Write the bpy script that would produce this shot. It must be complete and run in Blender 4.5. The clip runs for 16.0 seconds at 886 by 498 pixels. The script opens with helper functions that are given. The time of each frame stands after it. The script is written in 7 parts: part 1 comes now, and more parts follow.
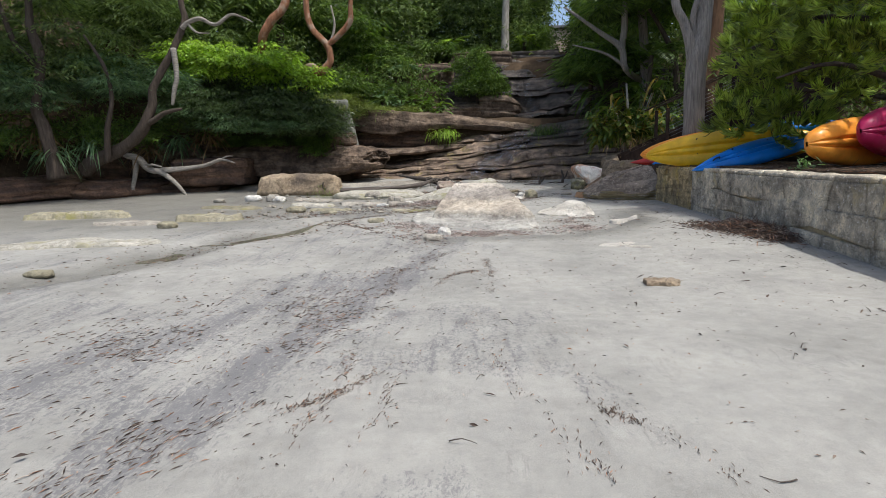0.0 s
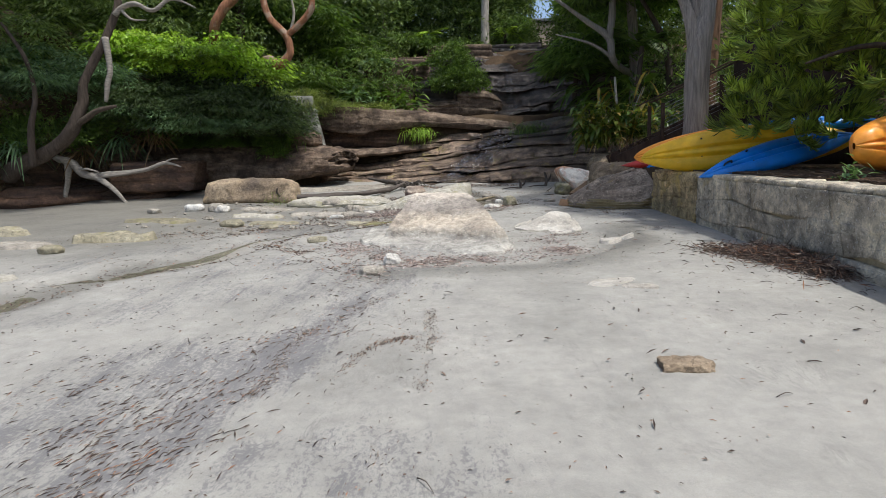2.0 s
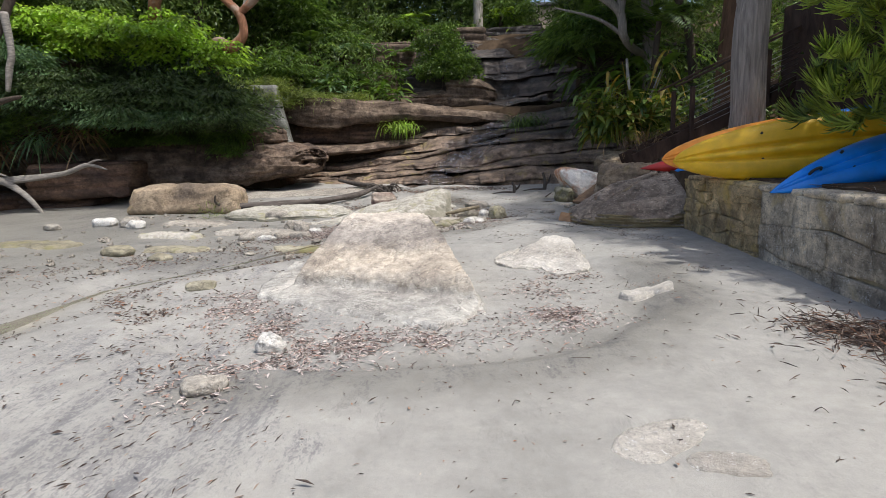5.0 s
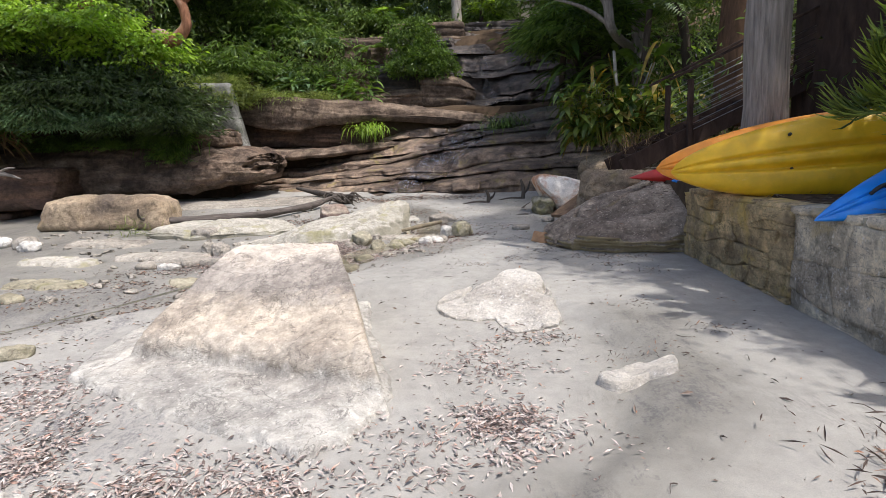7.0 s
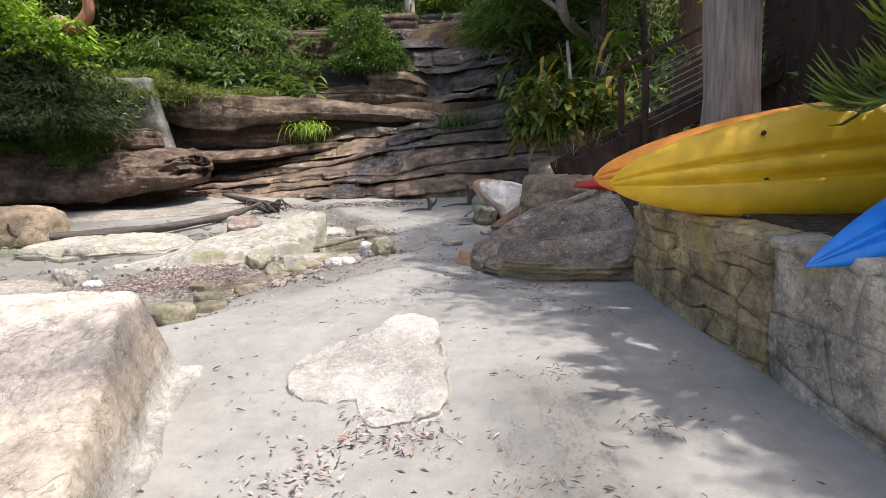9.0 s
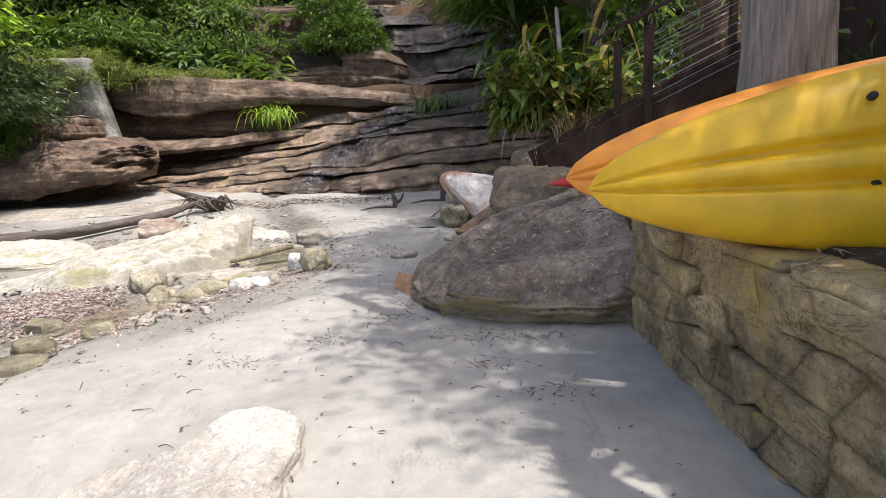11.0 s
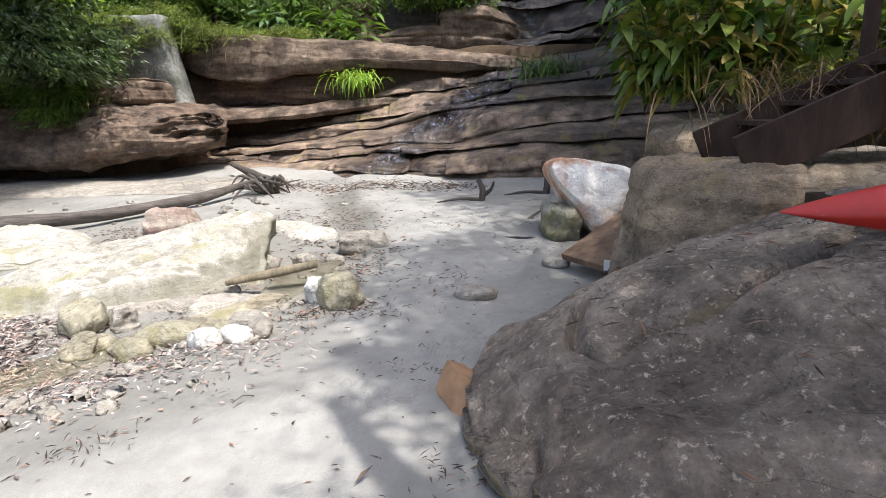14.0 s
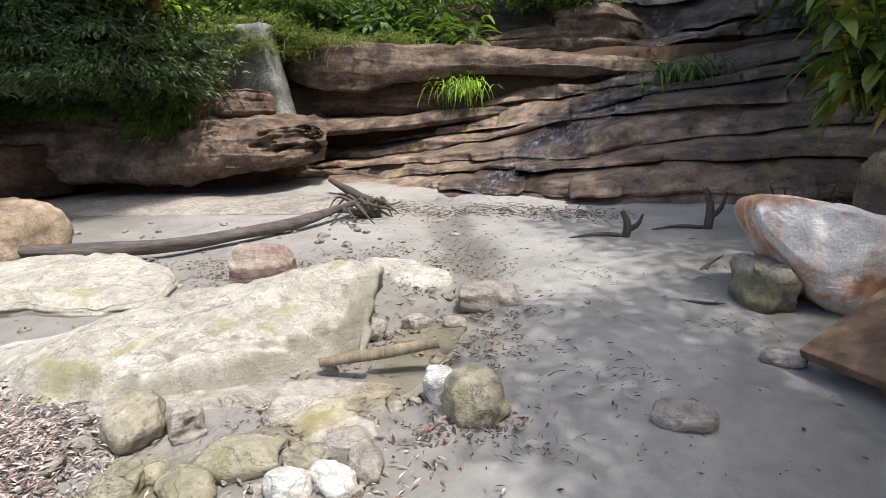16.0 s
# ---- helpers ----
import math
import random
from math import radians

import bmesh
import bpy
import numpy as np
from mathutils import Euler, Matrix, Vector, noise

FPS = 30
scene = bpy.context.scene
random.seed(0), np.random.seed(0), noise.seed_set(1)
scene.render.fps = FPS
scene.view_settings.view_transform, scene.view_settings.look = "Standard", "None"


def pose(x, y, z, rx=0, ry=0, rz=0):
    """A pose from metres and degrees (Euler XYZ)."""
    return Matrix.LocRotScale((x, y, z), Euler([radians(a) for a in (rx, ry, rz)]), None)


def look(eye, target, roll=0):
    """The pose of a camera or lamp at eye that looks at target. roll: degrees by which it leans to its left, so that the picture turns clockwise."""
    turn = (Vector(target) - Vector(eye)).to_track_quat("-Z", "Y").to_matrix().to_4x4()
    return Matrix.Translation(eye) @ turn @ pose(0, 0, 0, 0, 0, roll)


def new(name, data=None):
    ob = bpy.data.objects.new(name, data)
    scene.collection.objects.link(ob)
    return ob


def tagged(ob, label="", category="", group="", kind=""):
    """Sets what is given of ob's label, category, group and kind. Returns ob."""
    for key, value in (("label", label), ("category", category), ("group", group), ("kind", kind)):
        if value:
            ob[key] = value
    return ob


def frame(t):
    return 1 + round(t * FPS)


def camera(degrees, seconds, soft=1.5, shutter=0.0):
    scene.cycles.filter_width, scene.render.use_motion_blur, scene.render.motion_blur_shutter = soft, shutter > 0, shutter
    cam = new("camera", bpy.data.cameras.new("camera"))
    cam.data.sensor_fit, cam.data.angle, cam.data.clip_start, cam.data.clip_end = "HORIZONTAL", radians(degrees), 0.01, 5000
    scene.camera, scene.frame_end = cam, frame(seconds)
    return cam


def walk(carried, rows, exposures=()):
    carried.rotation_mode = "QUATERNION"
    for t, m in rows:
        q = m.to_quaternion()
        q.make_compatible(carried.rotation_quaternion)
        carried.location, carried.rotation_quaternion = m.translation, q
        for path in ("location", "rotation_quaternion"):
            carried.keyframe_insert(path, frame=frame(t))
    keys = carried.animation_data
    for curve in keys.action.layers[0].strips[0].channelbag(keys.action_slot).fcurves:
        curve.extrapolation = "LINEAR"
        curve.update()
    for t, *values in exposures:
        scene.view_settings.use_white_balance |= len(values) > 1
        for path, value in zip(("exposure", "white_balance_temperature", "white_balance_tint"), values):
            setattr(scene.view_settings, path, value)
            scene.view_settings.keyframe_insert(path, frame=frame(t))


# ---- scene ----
cam = camera(75.8, 16.0, 0.7)
PATH = [
    (0, (0.088, -0.318, 1.323), (0.018, 1.655, 1.007), -1.5),
    (0.5, (0.252, 0.291, 1.359), (0.195, 2.265, 1.041), -1.6),
    (1, (0.423, 0.897, 1.371), (0.365, 2.871, 1.052), -1.8),
    (1.5, (0.534, 1.446, 1.392), (0.502, 3.42, 1.071), -1.7),
    (2, (0.614, 2.014, 1.438), (0.588, 3.988, 1.114), -1.8),
    (2.5, (0.634, 2.583, 1.449), (0.603, 4.556, 1.12), -1.8),
    (3, (0.703, 3.155, 1.452), (0.666, 5.125, 1.113), -1.9),
    (3.2, (0.758, 3.409, 1.466), (0.721, 5.379, 1.125), -1.7),
    (5.3, (1.472, 5.895, 1.56), (1.434, 7.865, 1.216), -2.2),
    (5.5, (1.536, 6.11, 1.568), (1.5, 8.08, 1.224), -2.2),
    (6, (1.688, 6.665, 1.6), (1.659, 8.635, 1.255), -2.2),
    (6.5, (1.854, 7.203, 1.607), (1.826, 9.173, 1.266), -2.3),
    (7, (2.093, 7.705, 1.593), (2.082, 9.676, 1.254), -2.4),
    (7.5, (2.364, 8.156, 1.628), (2.355, 10.127, 1.287), -2.7),
    (8, (2.614, 8.608, 1.605), (2.622, 10.578, 1.262), -2.7),
    (8.5, (2.855, 9.005, 1.579), (2.911, 10.975, 1.235), -2.7),
    (9, (3.072, 9.442, 1.61), (3.147, 11.41, 1.264), -2.7),
    (9.5, (3.287, 9.991, 1.6), (3.371, 11.959, 1.252), -2.7),
    (10, (3.534, 10.553, 1.556), (3.625, 12.522, 1.217), -2.7),
    (10.2, (3.62, 10.74, 1.576), (3.706, 12.708, 1.233), -2.9),
    (12.3, (4.119, 12.808, 1.473), (4.129, 14.756, 1.018), -2.4),
    (12.5, (4.139, 13.024, 1.471), (4.12, 14.971, 1.014), -2.5),
    (13, (4.15, 13.532, 1.512), (4.008, 15.474, 1.056), -2.5),
    (13.5, (4.101, 14.003, 1.506), (3.854, 15.934, 1.048), -2.3),
    (14, (4.046, 14.43, 1.502), (3.752, 16.355, 1.043), -2.2),
    (14.5, (3.877, 14.845, 1.529), (3.413, 16.736, 1.075), -2.0),
    (15, (3.613, 15.269, 1.545), (3.078, 17.145, 1.104), -2.0),
    (15.5, (3.4, 15.666, 1.586), (2.834, 17.535, 1.154), -2.3),
    (16, (3.245, 15.9, 1.673), (2.652, 17.761, 1.242), -2.4),
]
walk(cam, [(t, look(eye, target, roll)) for t, eye, target, roll in PATH],
     [(0, 0.28, 6250, 8), (3, 0.28, 6250, 8), (5.5, 0.44, 6300, 11), (7.5, 0.68, 6350, 13), (10, 0.94, 6500, 14), (12.5, 1.14, 6550, 12), (14, 1.14, 6250, 11), (16, 0.82, 6350, 11)])

# ---- light ----
SUN_WAY = Vector((0.34, -0.24, 0.91)).normalized()
world = bpy.data.worlds.new("sky")
scene.world = world
world.use_nodes = True
sky = world.node_tree.nodes.new("ShaderNodeTexSky")
sky.sky_type, sky.sun_disc = "NISHITA", False
sky.sun_elevation = math.asin(SUN_WAY.z)
sky.sun_rotation = math.atan2(SUN_WAY.x, SUN_WAY.y)
sky.air_density, sky.dust_density, sky.ozone_density = 0.9, 3.0, 0.2
back = world.node_tree.nodes["Background"]
back.inputs[1].default_value = 0.15
world.node_tree.links.new(sky.outputs[0], back.inputs[0])
sun = new("sun", bpy.data.lights.new("sun", "SUN"))
sun.data.energy, sun.data.angle, sun.data.color = 2.9, radians(0.53), (1.0, 0.96, 0.90)
sun.matrix_world = look(SUN_WAY * 60, (0, 0, 0))

# ---- numeric helpers ----
def _hash(ix, iy, iz, seed):
    h = (ix * 374761393 + iy * 668265263 + iz * 2147483647 + seed * 974711) & 0xFFFFFFFF
    h = ((h ^ (h >> 13)) * 1274126177) & 0xFFFFFFFF
    return ((h ^ (h >> 16)) & 0xFFFF) / 32767.5 - 1.0


def vnoise(P, seed=0):
    """Smooth value noise, -1 to 1, at the points P."""
    P = np.asarray(P, float)
    i = np.floor(P).astype(np.int64)
    f = P - i
    f = f * f * (3 - 2 * f)
    out = 0
    for dx in (0, 1):
        for dy in (0, 1):
            for dz in (0, 1):
                w = (f[:, 0] if dx else 1 - f[:, 0]) * (f[:, 1] if dy else 1 - f[:, 1]) * (f[:, 2] if dz else 1 - f[:, 2])
                out = out + w * _hash(i[:, 0] + dx, i[:, 1] + dy, i[:, 2] + dz, seed)
    return out


def fbm(P, scale=1.0, octaves=4, seed=0, gain=0.5):
    P = np.asarray(P, float) * scale
    a, total, norm = 1.0, 0, 0
    for k in range(octaves):
        total = total + a * vnoise(P, seed + 17 * k)
        norm += a
        a *= gain
        P = P * 2.03 + 5.3
    return total / norm


def smooth(a, b, x):
    u = np.clip((x - a) / (b - a), 0, 1)
    return u * u * (3 - 2 * u)


def xyz(x, y, z=0.0):
    x = np.asarray(x, float)
    return np.stack([x, np.broadcast_to(y, x.shape), np.broadcast_to(z, x.shape)], -1)


def near_line(x, y, pts):
    """Distance of the points to a polyline, and how far along it (0 to 1)."""
    x, y = np.asarray(x, float), np.asarray(y, float)
    best, along = np.full(x.shape, 1e9), np.zeros(x.shape)
    n = len(pts) - 1
    for k in range(n):
        (ax, ay), (bx, by) = pts[k], pts[k + 1]
        dx, dy = bx - ax, by - ay
        u = np.clip(((x - ax) * dx + (y - ay) * dy) / (dx * dx + dy * dy), 0, 1)
        d = np.hypot(x - ax - u * dx, y - ay - u * dy)
        m = d < best
        best = np.where(m, d, best)
        along = np.where(m, (k + u) / n, along)
    return best, along


def mesh_np(name, verts, faces, flat=False):
    """A mesh from arrays; faces is an array of triangles or quads."""
    verts, faces = np.asarray(verts, np.float32), np.asarray(faces, np.int32)
    me = bpy.data.meshes.new(name)
    me.vertices.add(len(verts))
    me.vertices.foreach_set("co", verts.ravel())
    n, k = faces.shape
    me.loops.add(n * k)
    me.loops.foreach_set("vertex_index", faces.ravel())
    me.polygons.add(n)
    me.polygons.foreach_set("loop_start", np.arange(0, n * k, k, dtype=np.int32))
    me.polygons.foreach_set("loop_total", np.full(n, k, np.int32))
    me.polygons.foreach_set("use_smooth", np.full(n, not flat, bool))
    me.update(calc_edges=True)
    me.validate()
    return me


def part(name, me, material, parent=None, label=""):
    """Links a mesh as one object, under a thing or a part if one is given."""
    if isinstance(me, bmesh.types.BMesh):
        bm, me = me, bpy.data.meshes.new(name)
        bm.to_mesh(me)
        bm.free()
    ob = new(name, me)
    if material and not me.materials:
        me.materials.append(material)
    if parent:
        ob.parent = parent
        ob.matrix_parent_inverse = parent.matrix_world.inverted()
    if label:
        ob["label"] = label
    return ob


def thing(name, label, category, x=0, y=0, z=0, group="", kind=""):
    ob = new(name)
    ob.empty_display_size = 0.1
    ob.matrix_world = pose(x, y, z)
    bpy.context.view_layer.update()
    return tagged(ob, label, category, group, kind)


def merge(chunks):
    """Joins (verts, faces) pairs."""
    V, Fs, base = [], [], 0
    for v, f in chunks:
        V.append(np.asarray(v, float))
        Fs.append(np.asarray(f, int) + base)
        base += len(v)
    return np.concatenate(V), np.concatenate(Fs)


def box_grid(n):
    """The surface of the cube from -1 to 1, n = (nx, ny, nz) cells, as quads."""
    key, V, Fq = {}, [], []
    n = np.array(n)
    for ax in range(3):
        b, c = (ax + 1) % 3, (ax + 2) % 3
        for side in (0, 1):
            I = np.zeros((n[b] + 1, n[c] + 1), int)
            for i in range(n[b] + 1):
                for j in range(n[c] + 1):
                    g = [0, 0, 0]
                    g[ax], g[b], g[c] = side * n[ax], i, j
                    g = tuple(g)
                    if g not in key:
                        key[g] = len(V)
                        V.append([2 * g[k] / n[k] - 1 for k in range(3)])
                    I[i, j] = key[g]
            q = np.stack([I[:-1, :-1], I[1:, :-1], I[1:, 1:], I[:-1, 1:]], -1).reshape(-1, 4)
            Fq.append(q if side else q[:, ::-1])
    return np.array(V), np.concatenate(Fq)


_grids = {}


def round_box(n, dims, r):
    """A box of full size dims with edges rounded to r, on an n grid."""
    if n not in _grids:
        _grids[n] = box_grid(n)
    p, faces = _grids[n]
    half = np.array(dims) / 2
    r = min(r, half.min() * 0.98)
    # draw the grid lines towards the edges, so that the rounding has points
    e = np.sign(p) * (1 - (1 - np.abs(p)) ** 1.35)
    v = e * half
    core = np.clip(v, -(half - r), half - r)
    d = v - core
    ln = np.linalg.norm(d, axis=1, keepdims=True)
    return core + d / np.maximum(ln, 1e-6) * r * (ln > 1e-6), e, faces


def rock_mesh(name, dims, seed, cells=16, square=4.0, lump=0.12, grain=0.03, strata=0.0, beds=6.0, taper=0.0, lean=(0, 0), pits=0.0, cuts=0, shape=None):
    """A weathered rock about the origin with its foot at z = 0: dims are its full size. square: how boxy; strata: how far hard beds stand out; cuts: broken faces."""
    dims = np.array(dims, float)
    big = dims.max()
    n = tuple(int(max(5, round(cells * (d / big) ** 0.8))) for d in dims)
    rg = np.random.default_rng(seed)
    v, q, faces = round_box(n, dims, dims.min() * 1.3 / square)
    if square < 4.5:
        s_ = (q * (1 - 1e-6))
        ball = s_ / (np.abs(s_) ** square).sum(1, keepdims=True) ** (1 / square) * dims / 2
        v = 0.25 * v + 0.75 * ball
    h = np.clip(v[:, 2] / dims[2] + 0.5, 0, 1)
    v = v * np.stack([1 - taper * h, 1 - taper * h, np.ones_like(h)], 1)
    if shape:
        v = shape(v, h)
    for _ in range(cuts):
        nn = rg.normal(0, 1, 3) * np.array([1, 1, 0.7])
        nn[2] = abs(nn[2]) * 0.8
        nn = nn / dims
        nn /= np.linalg.norm(nn)
        ext = np.percentile(v @ nn, 100)
        over = v @ nn - ext * rg.uniform(0.72, 0.9)
        v = v - nn * np.maximum(over, 0)[:, None] * 0.92
    s = big
    off = np.array([seed * 3.17, seed * 1.31, seed * 7.7])
    small = dims.min()
    d = np.stack([fbm(v / s * 2.2 + off + 9 * k, 1, 4, seed + k) for k in range(3)], 1)
    v = v + d * lump * (0.6 * small + 0.4 * dims) * np.array([1, 1, 0.6])
    side = q.copy()
    side[:, 2] = 0
    side /= np.maximum(np.linalg.norm(side, axis=1, keepdims=True), 0.25)
    if strata:
        zz = v[:, 2] + 0.05 * v[:, 0] + 0.10 * dims[2] * fbm(v / s * 1.5 + off, 1, 3, seed + 5)
        u = zz * beds / dims[2] + seed * 1.7
        cell = np.floor(u)
        f = u - cell
        step = vnoise(xyz(cell * 3.7 + 0.5, v[:, 0] / s * 3 + seed, v[:, 1] / s * 3), seed)
        crack = -smooth(0.16, 0.0, np.minimum(f, 1 - f)) * 0.9
        fine = 0.4 * vnoise(xyz(zz * beds * 3.1 / dims[2], v[:, 0] * 0.6, 0.2), seed + 3)
        v = v + side * (strata * (step + crack + fine))[:, None]
    if pits:
        c = fbm(v * np.array([1.5, 1.5, 3.6]) + off, 1, 3, seed + 31)
        v = v - side * (pits * smooth(0.05, 0.3, np.abs(c)) * smooth(0.15, 0.6, (v[:, 0] / dims[0]) + 0.5))[:, None]
    out = q / np.maximum(np.linalg.norm(q, axis=1, keepdims=True), 0.1)
    v = v + out * ((grain * (fbm(v / s * 8 + off, 1, 4, seed + 11, 0.6) - 0.6 * np.abs(fbm(v / s * 4 + off, 1, 3, seed + 12)))) * s ** 0.7)[:, None]
    v[:, 2] -= v[:, 2].min()
    v[:, 0] += lean[0] * v[:, 2]
    v[:, 1] += lean[1] * v[:, 2]
    return mesh_np(name, v, faces)


def sweep_mesh(name, stations, seed, segs, step=0.05, lump=0.12, seam=0.05, beds=3.0, grain=0.02, fine=(), dip=0.0, push=None):
    """Rock swept along x. stations: (x, [(y, z), ...]) with the same count of profile points; segs: cells between them."""
    xs = np.array([a for a, _ in stations], float)
    prof = np.array([p for _, p in stations], float)
    x = np.arange(xs[0], xs[-1] + 1e-6, step)
    if len(fine):
        x = np.unique(np.round(np.concatenate([x[(x < fine[0]) | (x > fine[1])], np.arange(fine[0], fine[1], fine[2])]), 4))
    u = np.concatenate([k + np.arange(n) / n for k, n in enumerate(segs)] + [[len(segs)]])
    rows = []
    for a in range(2):
        at_x = np.stack([np.interp(x, xs, prof[:, k, a]) for k in range(prof.shape[1])], 1)
        line = np.stack([np.interp(u, range(prof.shape[1]), r) for r in at_x])
        for _ in range(6):
            line[:, 1:-1] = 0.5 * line[:, 1:-1] + 0.25 * (line[:, :-2] + line[:, 2:])
            line[1:-1] = 0.5 * line[1:-1] + 0.25 * (line[:-2] + line[2:])
        rows.append(line)
    G = np.stack([np.broadcast_to(x[:, None], rows[0].shape), rows[0], rows[1]], -1)
    N = np.cross(np.gradient(G, axis=1), np.gradient(G, axis=0))
    N /= np.maximum(np.linalg.norm(N, axis=2, keepdims=True), 1e-6)
    v, N = G.reshape(-1, 3), N.reshape(-1, 3)
    off = np.array([seed * 1.7, seed * 0.9, seed * 2.3])
    d = lump * fbm(v * np.array([0.6, 0.6, 1.2]) + off, 1, 4, seed) + 0.45 * lump * fbm(v * np.array([1.6, 1.6, 3.0]) + off, 1, 4, seed + 3)
    q = v[:, 2] * beds - dip * beds * v[:, 0] + 0.45 * fbm(v * 0.5 + off, 1, 3, seed + 5)
    cell = np.floor(q)
    f = q - cell
    hard = vnoise(xyz(cell * 3.7 + 0.5, v[:, 0] * 0.55, seed * 1.1), seed + 6)
    open_ = np.clip(0.2 + 1.6 * vnoise(xyz(cell * 2.3 + 0.5, v[:, 0] * 0.7, seed * 0.7), seed + 7), 0, 1)
    d = d + seam * (hard - 1.3 * open_ * smooth(0.12, 0.0, np.minimum(f, 1 - f)))
    d = d + grain * fbm(v * 5 + off, 1, 4, seed + 8, 0.65)
    v = v + N * d[:, None]
    if push:
        v = push(v)
    idx = np.arange(len(v)).reshape(G.shape[:2])
    return mesh_np(name, v, np.stack([idx[:-1, :-1], idx[1:, :-1], idx[1:, 1:], idx[:-1, 1:]], -1).reshape(-1, 4))


def loft_rock(name, outline, top, seed, flare=0.0, cut=0.1, lip=0.12, lump=0.05, grain=0.02, ledges=0.03, beds=9.0, turns=240, rings=56, down=-0.3, sharp=0.05):
    """A rock lying on the ground: outline is its plan, top(x, y) its upper surface; lip: thickness of the edge before the foot draws in by cut; flare: how far the foot spreads."""
    o = np.array(outline, float)
    c = o.mean(0)
    a0 = np.arctan2(o[:, 1] - c[1], o[:, 0] - c[0])
    r0 = np.hypot(o[:, 0] - c[0], o[:, 1] - c[1])
    k = np.argsort(a0)
    a0, r0 = a0[k], r0[k]
    a = np.linspace(-np.pi, np.pi, turns, endpoint=False)
    R = np.interp(a, np.concatenate([a0 - 2 * np.pi, a0, a0 + 2 * np.pi]), np.tile(r0, 3))
    for _ in range(2):
        R = 0.5 * R + 0.25 * (np.roll(R, 1) + np.roll(R, -1))
    ring = np.stack([np.cos(a), np.sin(a)], 1)
    R = R * (1 + 0.05 * fbm(np.concatenate([ring * 2 + seed, 0 * ring[:, :1]], 1), 1, 4, seed) + 0.03 * fbm(np.concatenate([ring * 7 + seed, 0 * ring[:, :1]], 1), 1, 3, seed + 1))
    s = 1 - (1 - np.linspace(0.01, 1, rings)) ** 1.25
    X, Y = c[0] + np.outer(s, R * ring[:, 0]), c[1] + np.outer(s, R * ring[:, 1])
    Z = top(X, Y)
    edge = smooth(1 - 3.2 * sharp, 1.0, s)[:, None]
    Z = Z - sharp * 1.2 * edge ** 2
    P = xyz(X.ravel(), Y.ravel(), seed * 2.3)
    Z = Z + lump * fbm(P, 1.5, 4, seed + 2).reshape(Z.shape) + grain * fbm(P, 7, 4, seed + 3, 0.65).reshape(Z.shape)
    Z = Z - 0.6 * lump * smooth(0.07, 0.0, np.abs(fbm(P, 1.1, 3, seed + 4))).reshape(Z.shape)
    m = 34
    w = np.linspace(0, 1, m + 1)[1:, None]
    zr = Z[-1][None]
    zs = zr + (down - zr) * w
    drop = zr - zs
    q = zs * beds + 0.8 * fbm(xyz(R * ring[:, 0], R * ring[:, 1], seed), 0.8, 2, seed + 5)[None]
    cell = np.floor(q)
    f = q - cell
    side = ledges * (vnoise(np.stack([cell.ravel() * 3.7 + 0.5, np.broadcast_to(ring[:, 0] * 3, q.shape).ravel(), np.broadcast_to(ring[:, 1] * 3, q.shape).ravel()], 1), seed + 6).reshape(q.shape) - 0.9 * smooth(0.16, 0, np.minimum(f, 1 - f)))
    out = 0.06 * smooth(0, 0.06, drop) * sharp / 0.05 + side * smooth(0.0, 0.08, drop) - cut * smooth(lip, lip + 0.12, drop) + flare * np.clip(drop / np.maximum(zr, 0.05), 0, 1.2)
    xs_, ys_ = c[0] + (R + out) * ring[:, 0], c[1] + (R + out) * ring[:, 1]
    wob = grain * 1.4 * fbm(np.stack([xs_.ravel(), ys_.ravel(), zs.ravel()], 1), 6, 4, seed + 8, 0.65).reshape(zs.shape)
    xs_, ys_ = xs_ + wob * ring[:, 0], ys_ + wob * ring[:, 1]
    V = np.concatenate([np.stack([X, Y, Z], -1), np.stack([xs_, ys_, zs], -1)])
    n = len(V)
    idx = np.arange(n * turns).reshape(n, turns)
    nx = np.roll(idx, -1, 1)
    faces = np.stack([idx[:-1], idx[1:], nx[1:], nx[:-1]], -1).reshape(-1, 4)
    V = V.reshape(-1, 3) - np.array([c[0], c[1], 0.0])
    faces = np.concatenate([faces, np.stack([np.full(turns // 2, 0), idx[0][0::2], nx[0][0::2], np.roll(idx[0][0::2], -1)], -1)[1:-1]])
    return mesh_np(name, V, faces), (c[0], c[1], 0.0)


def tube(points, radii, sides=10, seed=0, rough=0.12, steps=6):
    """A tapered limb along a smooth line through the points: verts, quads."""
    P = np.array(points, float)
    t = np.linspace(0, len(P) - 1, (len(P) - 1) * steps + 1)
    out = []
    for u in t:
        k = min(int(u), len(P) - 2)
        f = u - k
        p0, p1, p2, p3 = P[max(k - 1, 0)], P[k], P[k + 1], P[min(k + 2, len(P) - 1)]
        out.append(0.5 * (2 * p1 + (p2 - p0) * f + (2 * p0 - 5 * p1 + 4 * p2 - p3) * f * f + (3 * p1 - p0 - 3 * p2 + p3) * f ** 3))
    C = np.array(out)
    R = np.interp(t, range(len(P)), radii)
    T = np.gradient(C, axis=0)
    T /= np.linalg.norm(T, axis=1, keepdims=True)
    up = np.array([0.3, 0.9, 0.2])
    A = np.cross(T, up)
    A /= np.linalg.norm(A, axis=1, keepdims=True)
    B = np.cross(T, A)
    ang = np.linspace(0, 2 * np.pi, sides, endpoint=False)
    ring = A[:, None] * np.cos(ang)[None, :, None] + B[:, None] * np.sin(ang)[None, :, None]
    wob = 1 + rough * fbm((C[:, None] * 0.8 + ring * 0.9).reshape(-1, 3) + seed, 1.3, 2, seed).reshape(len(C), sides)
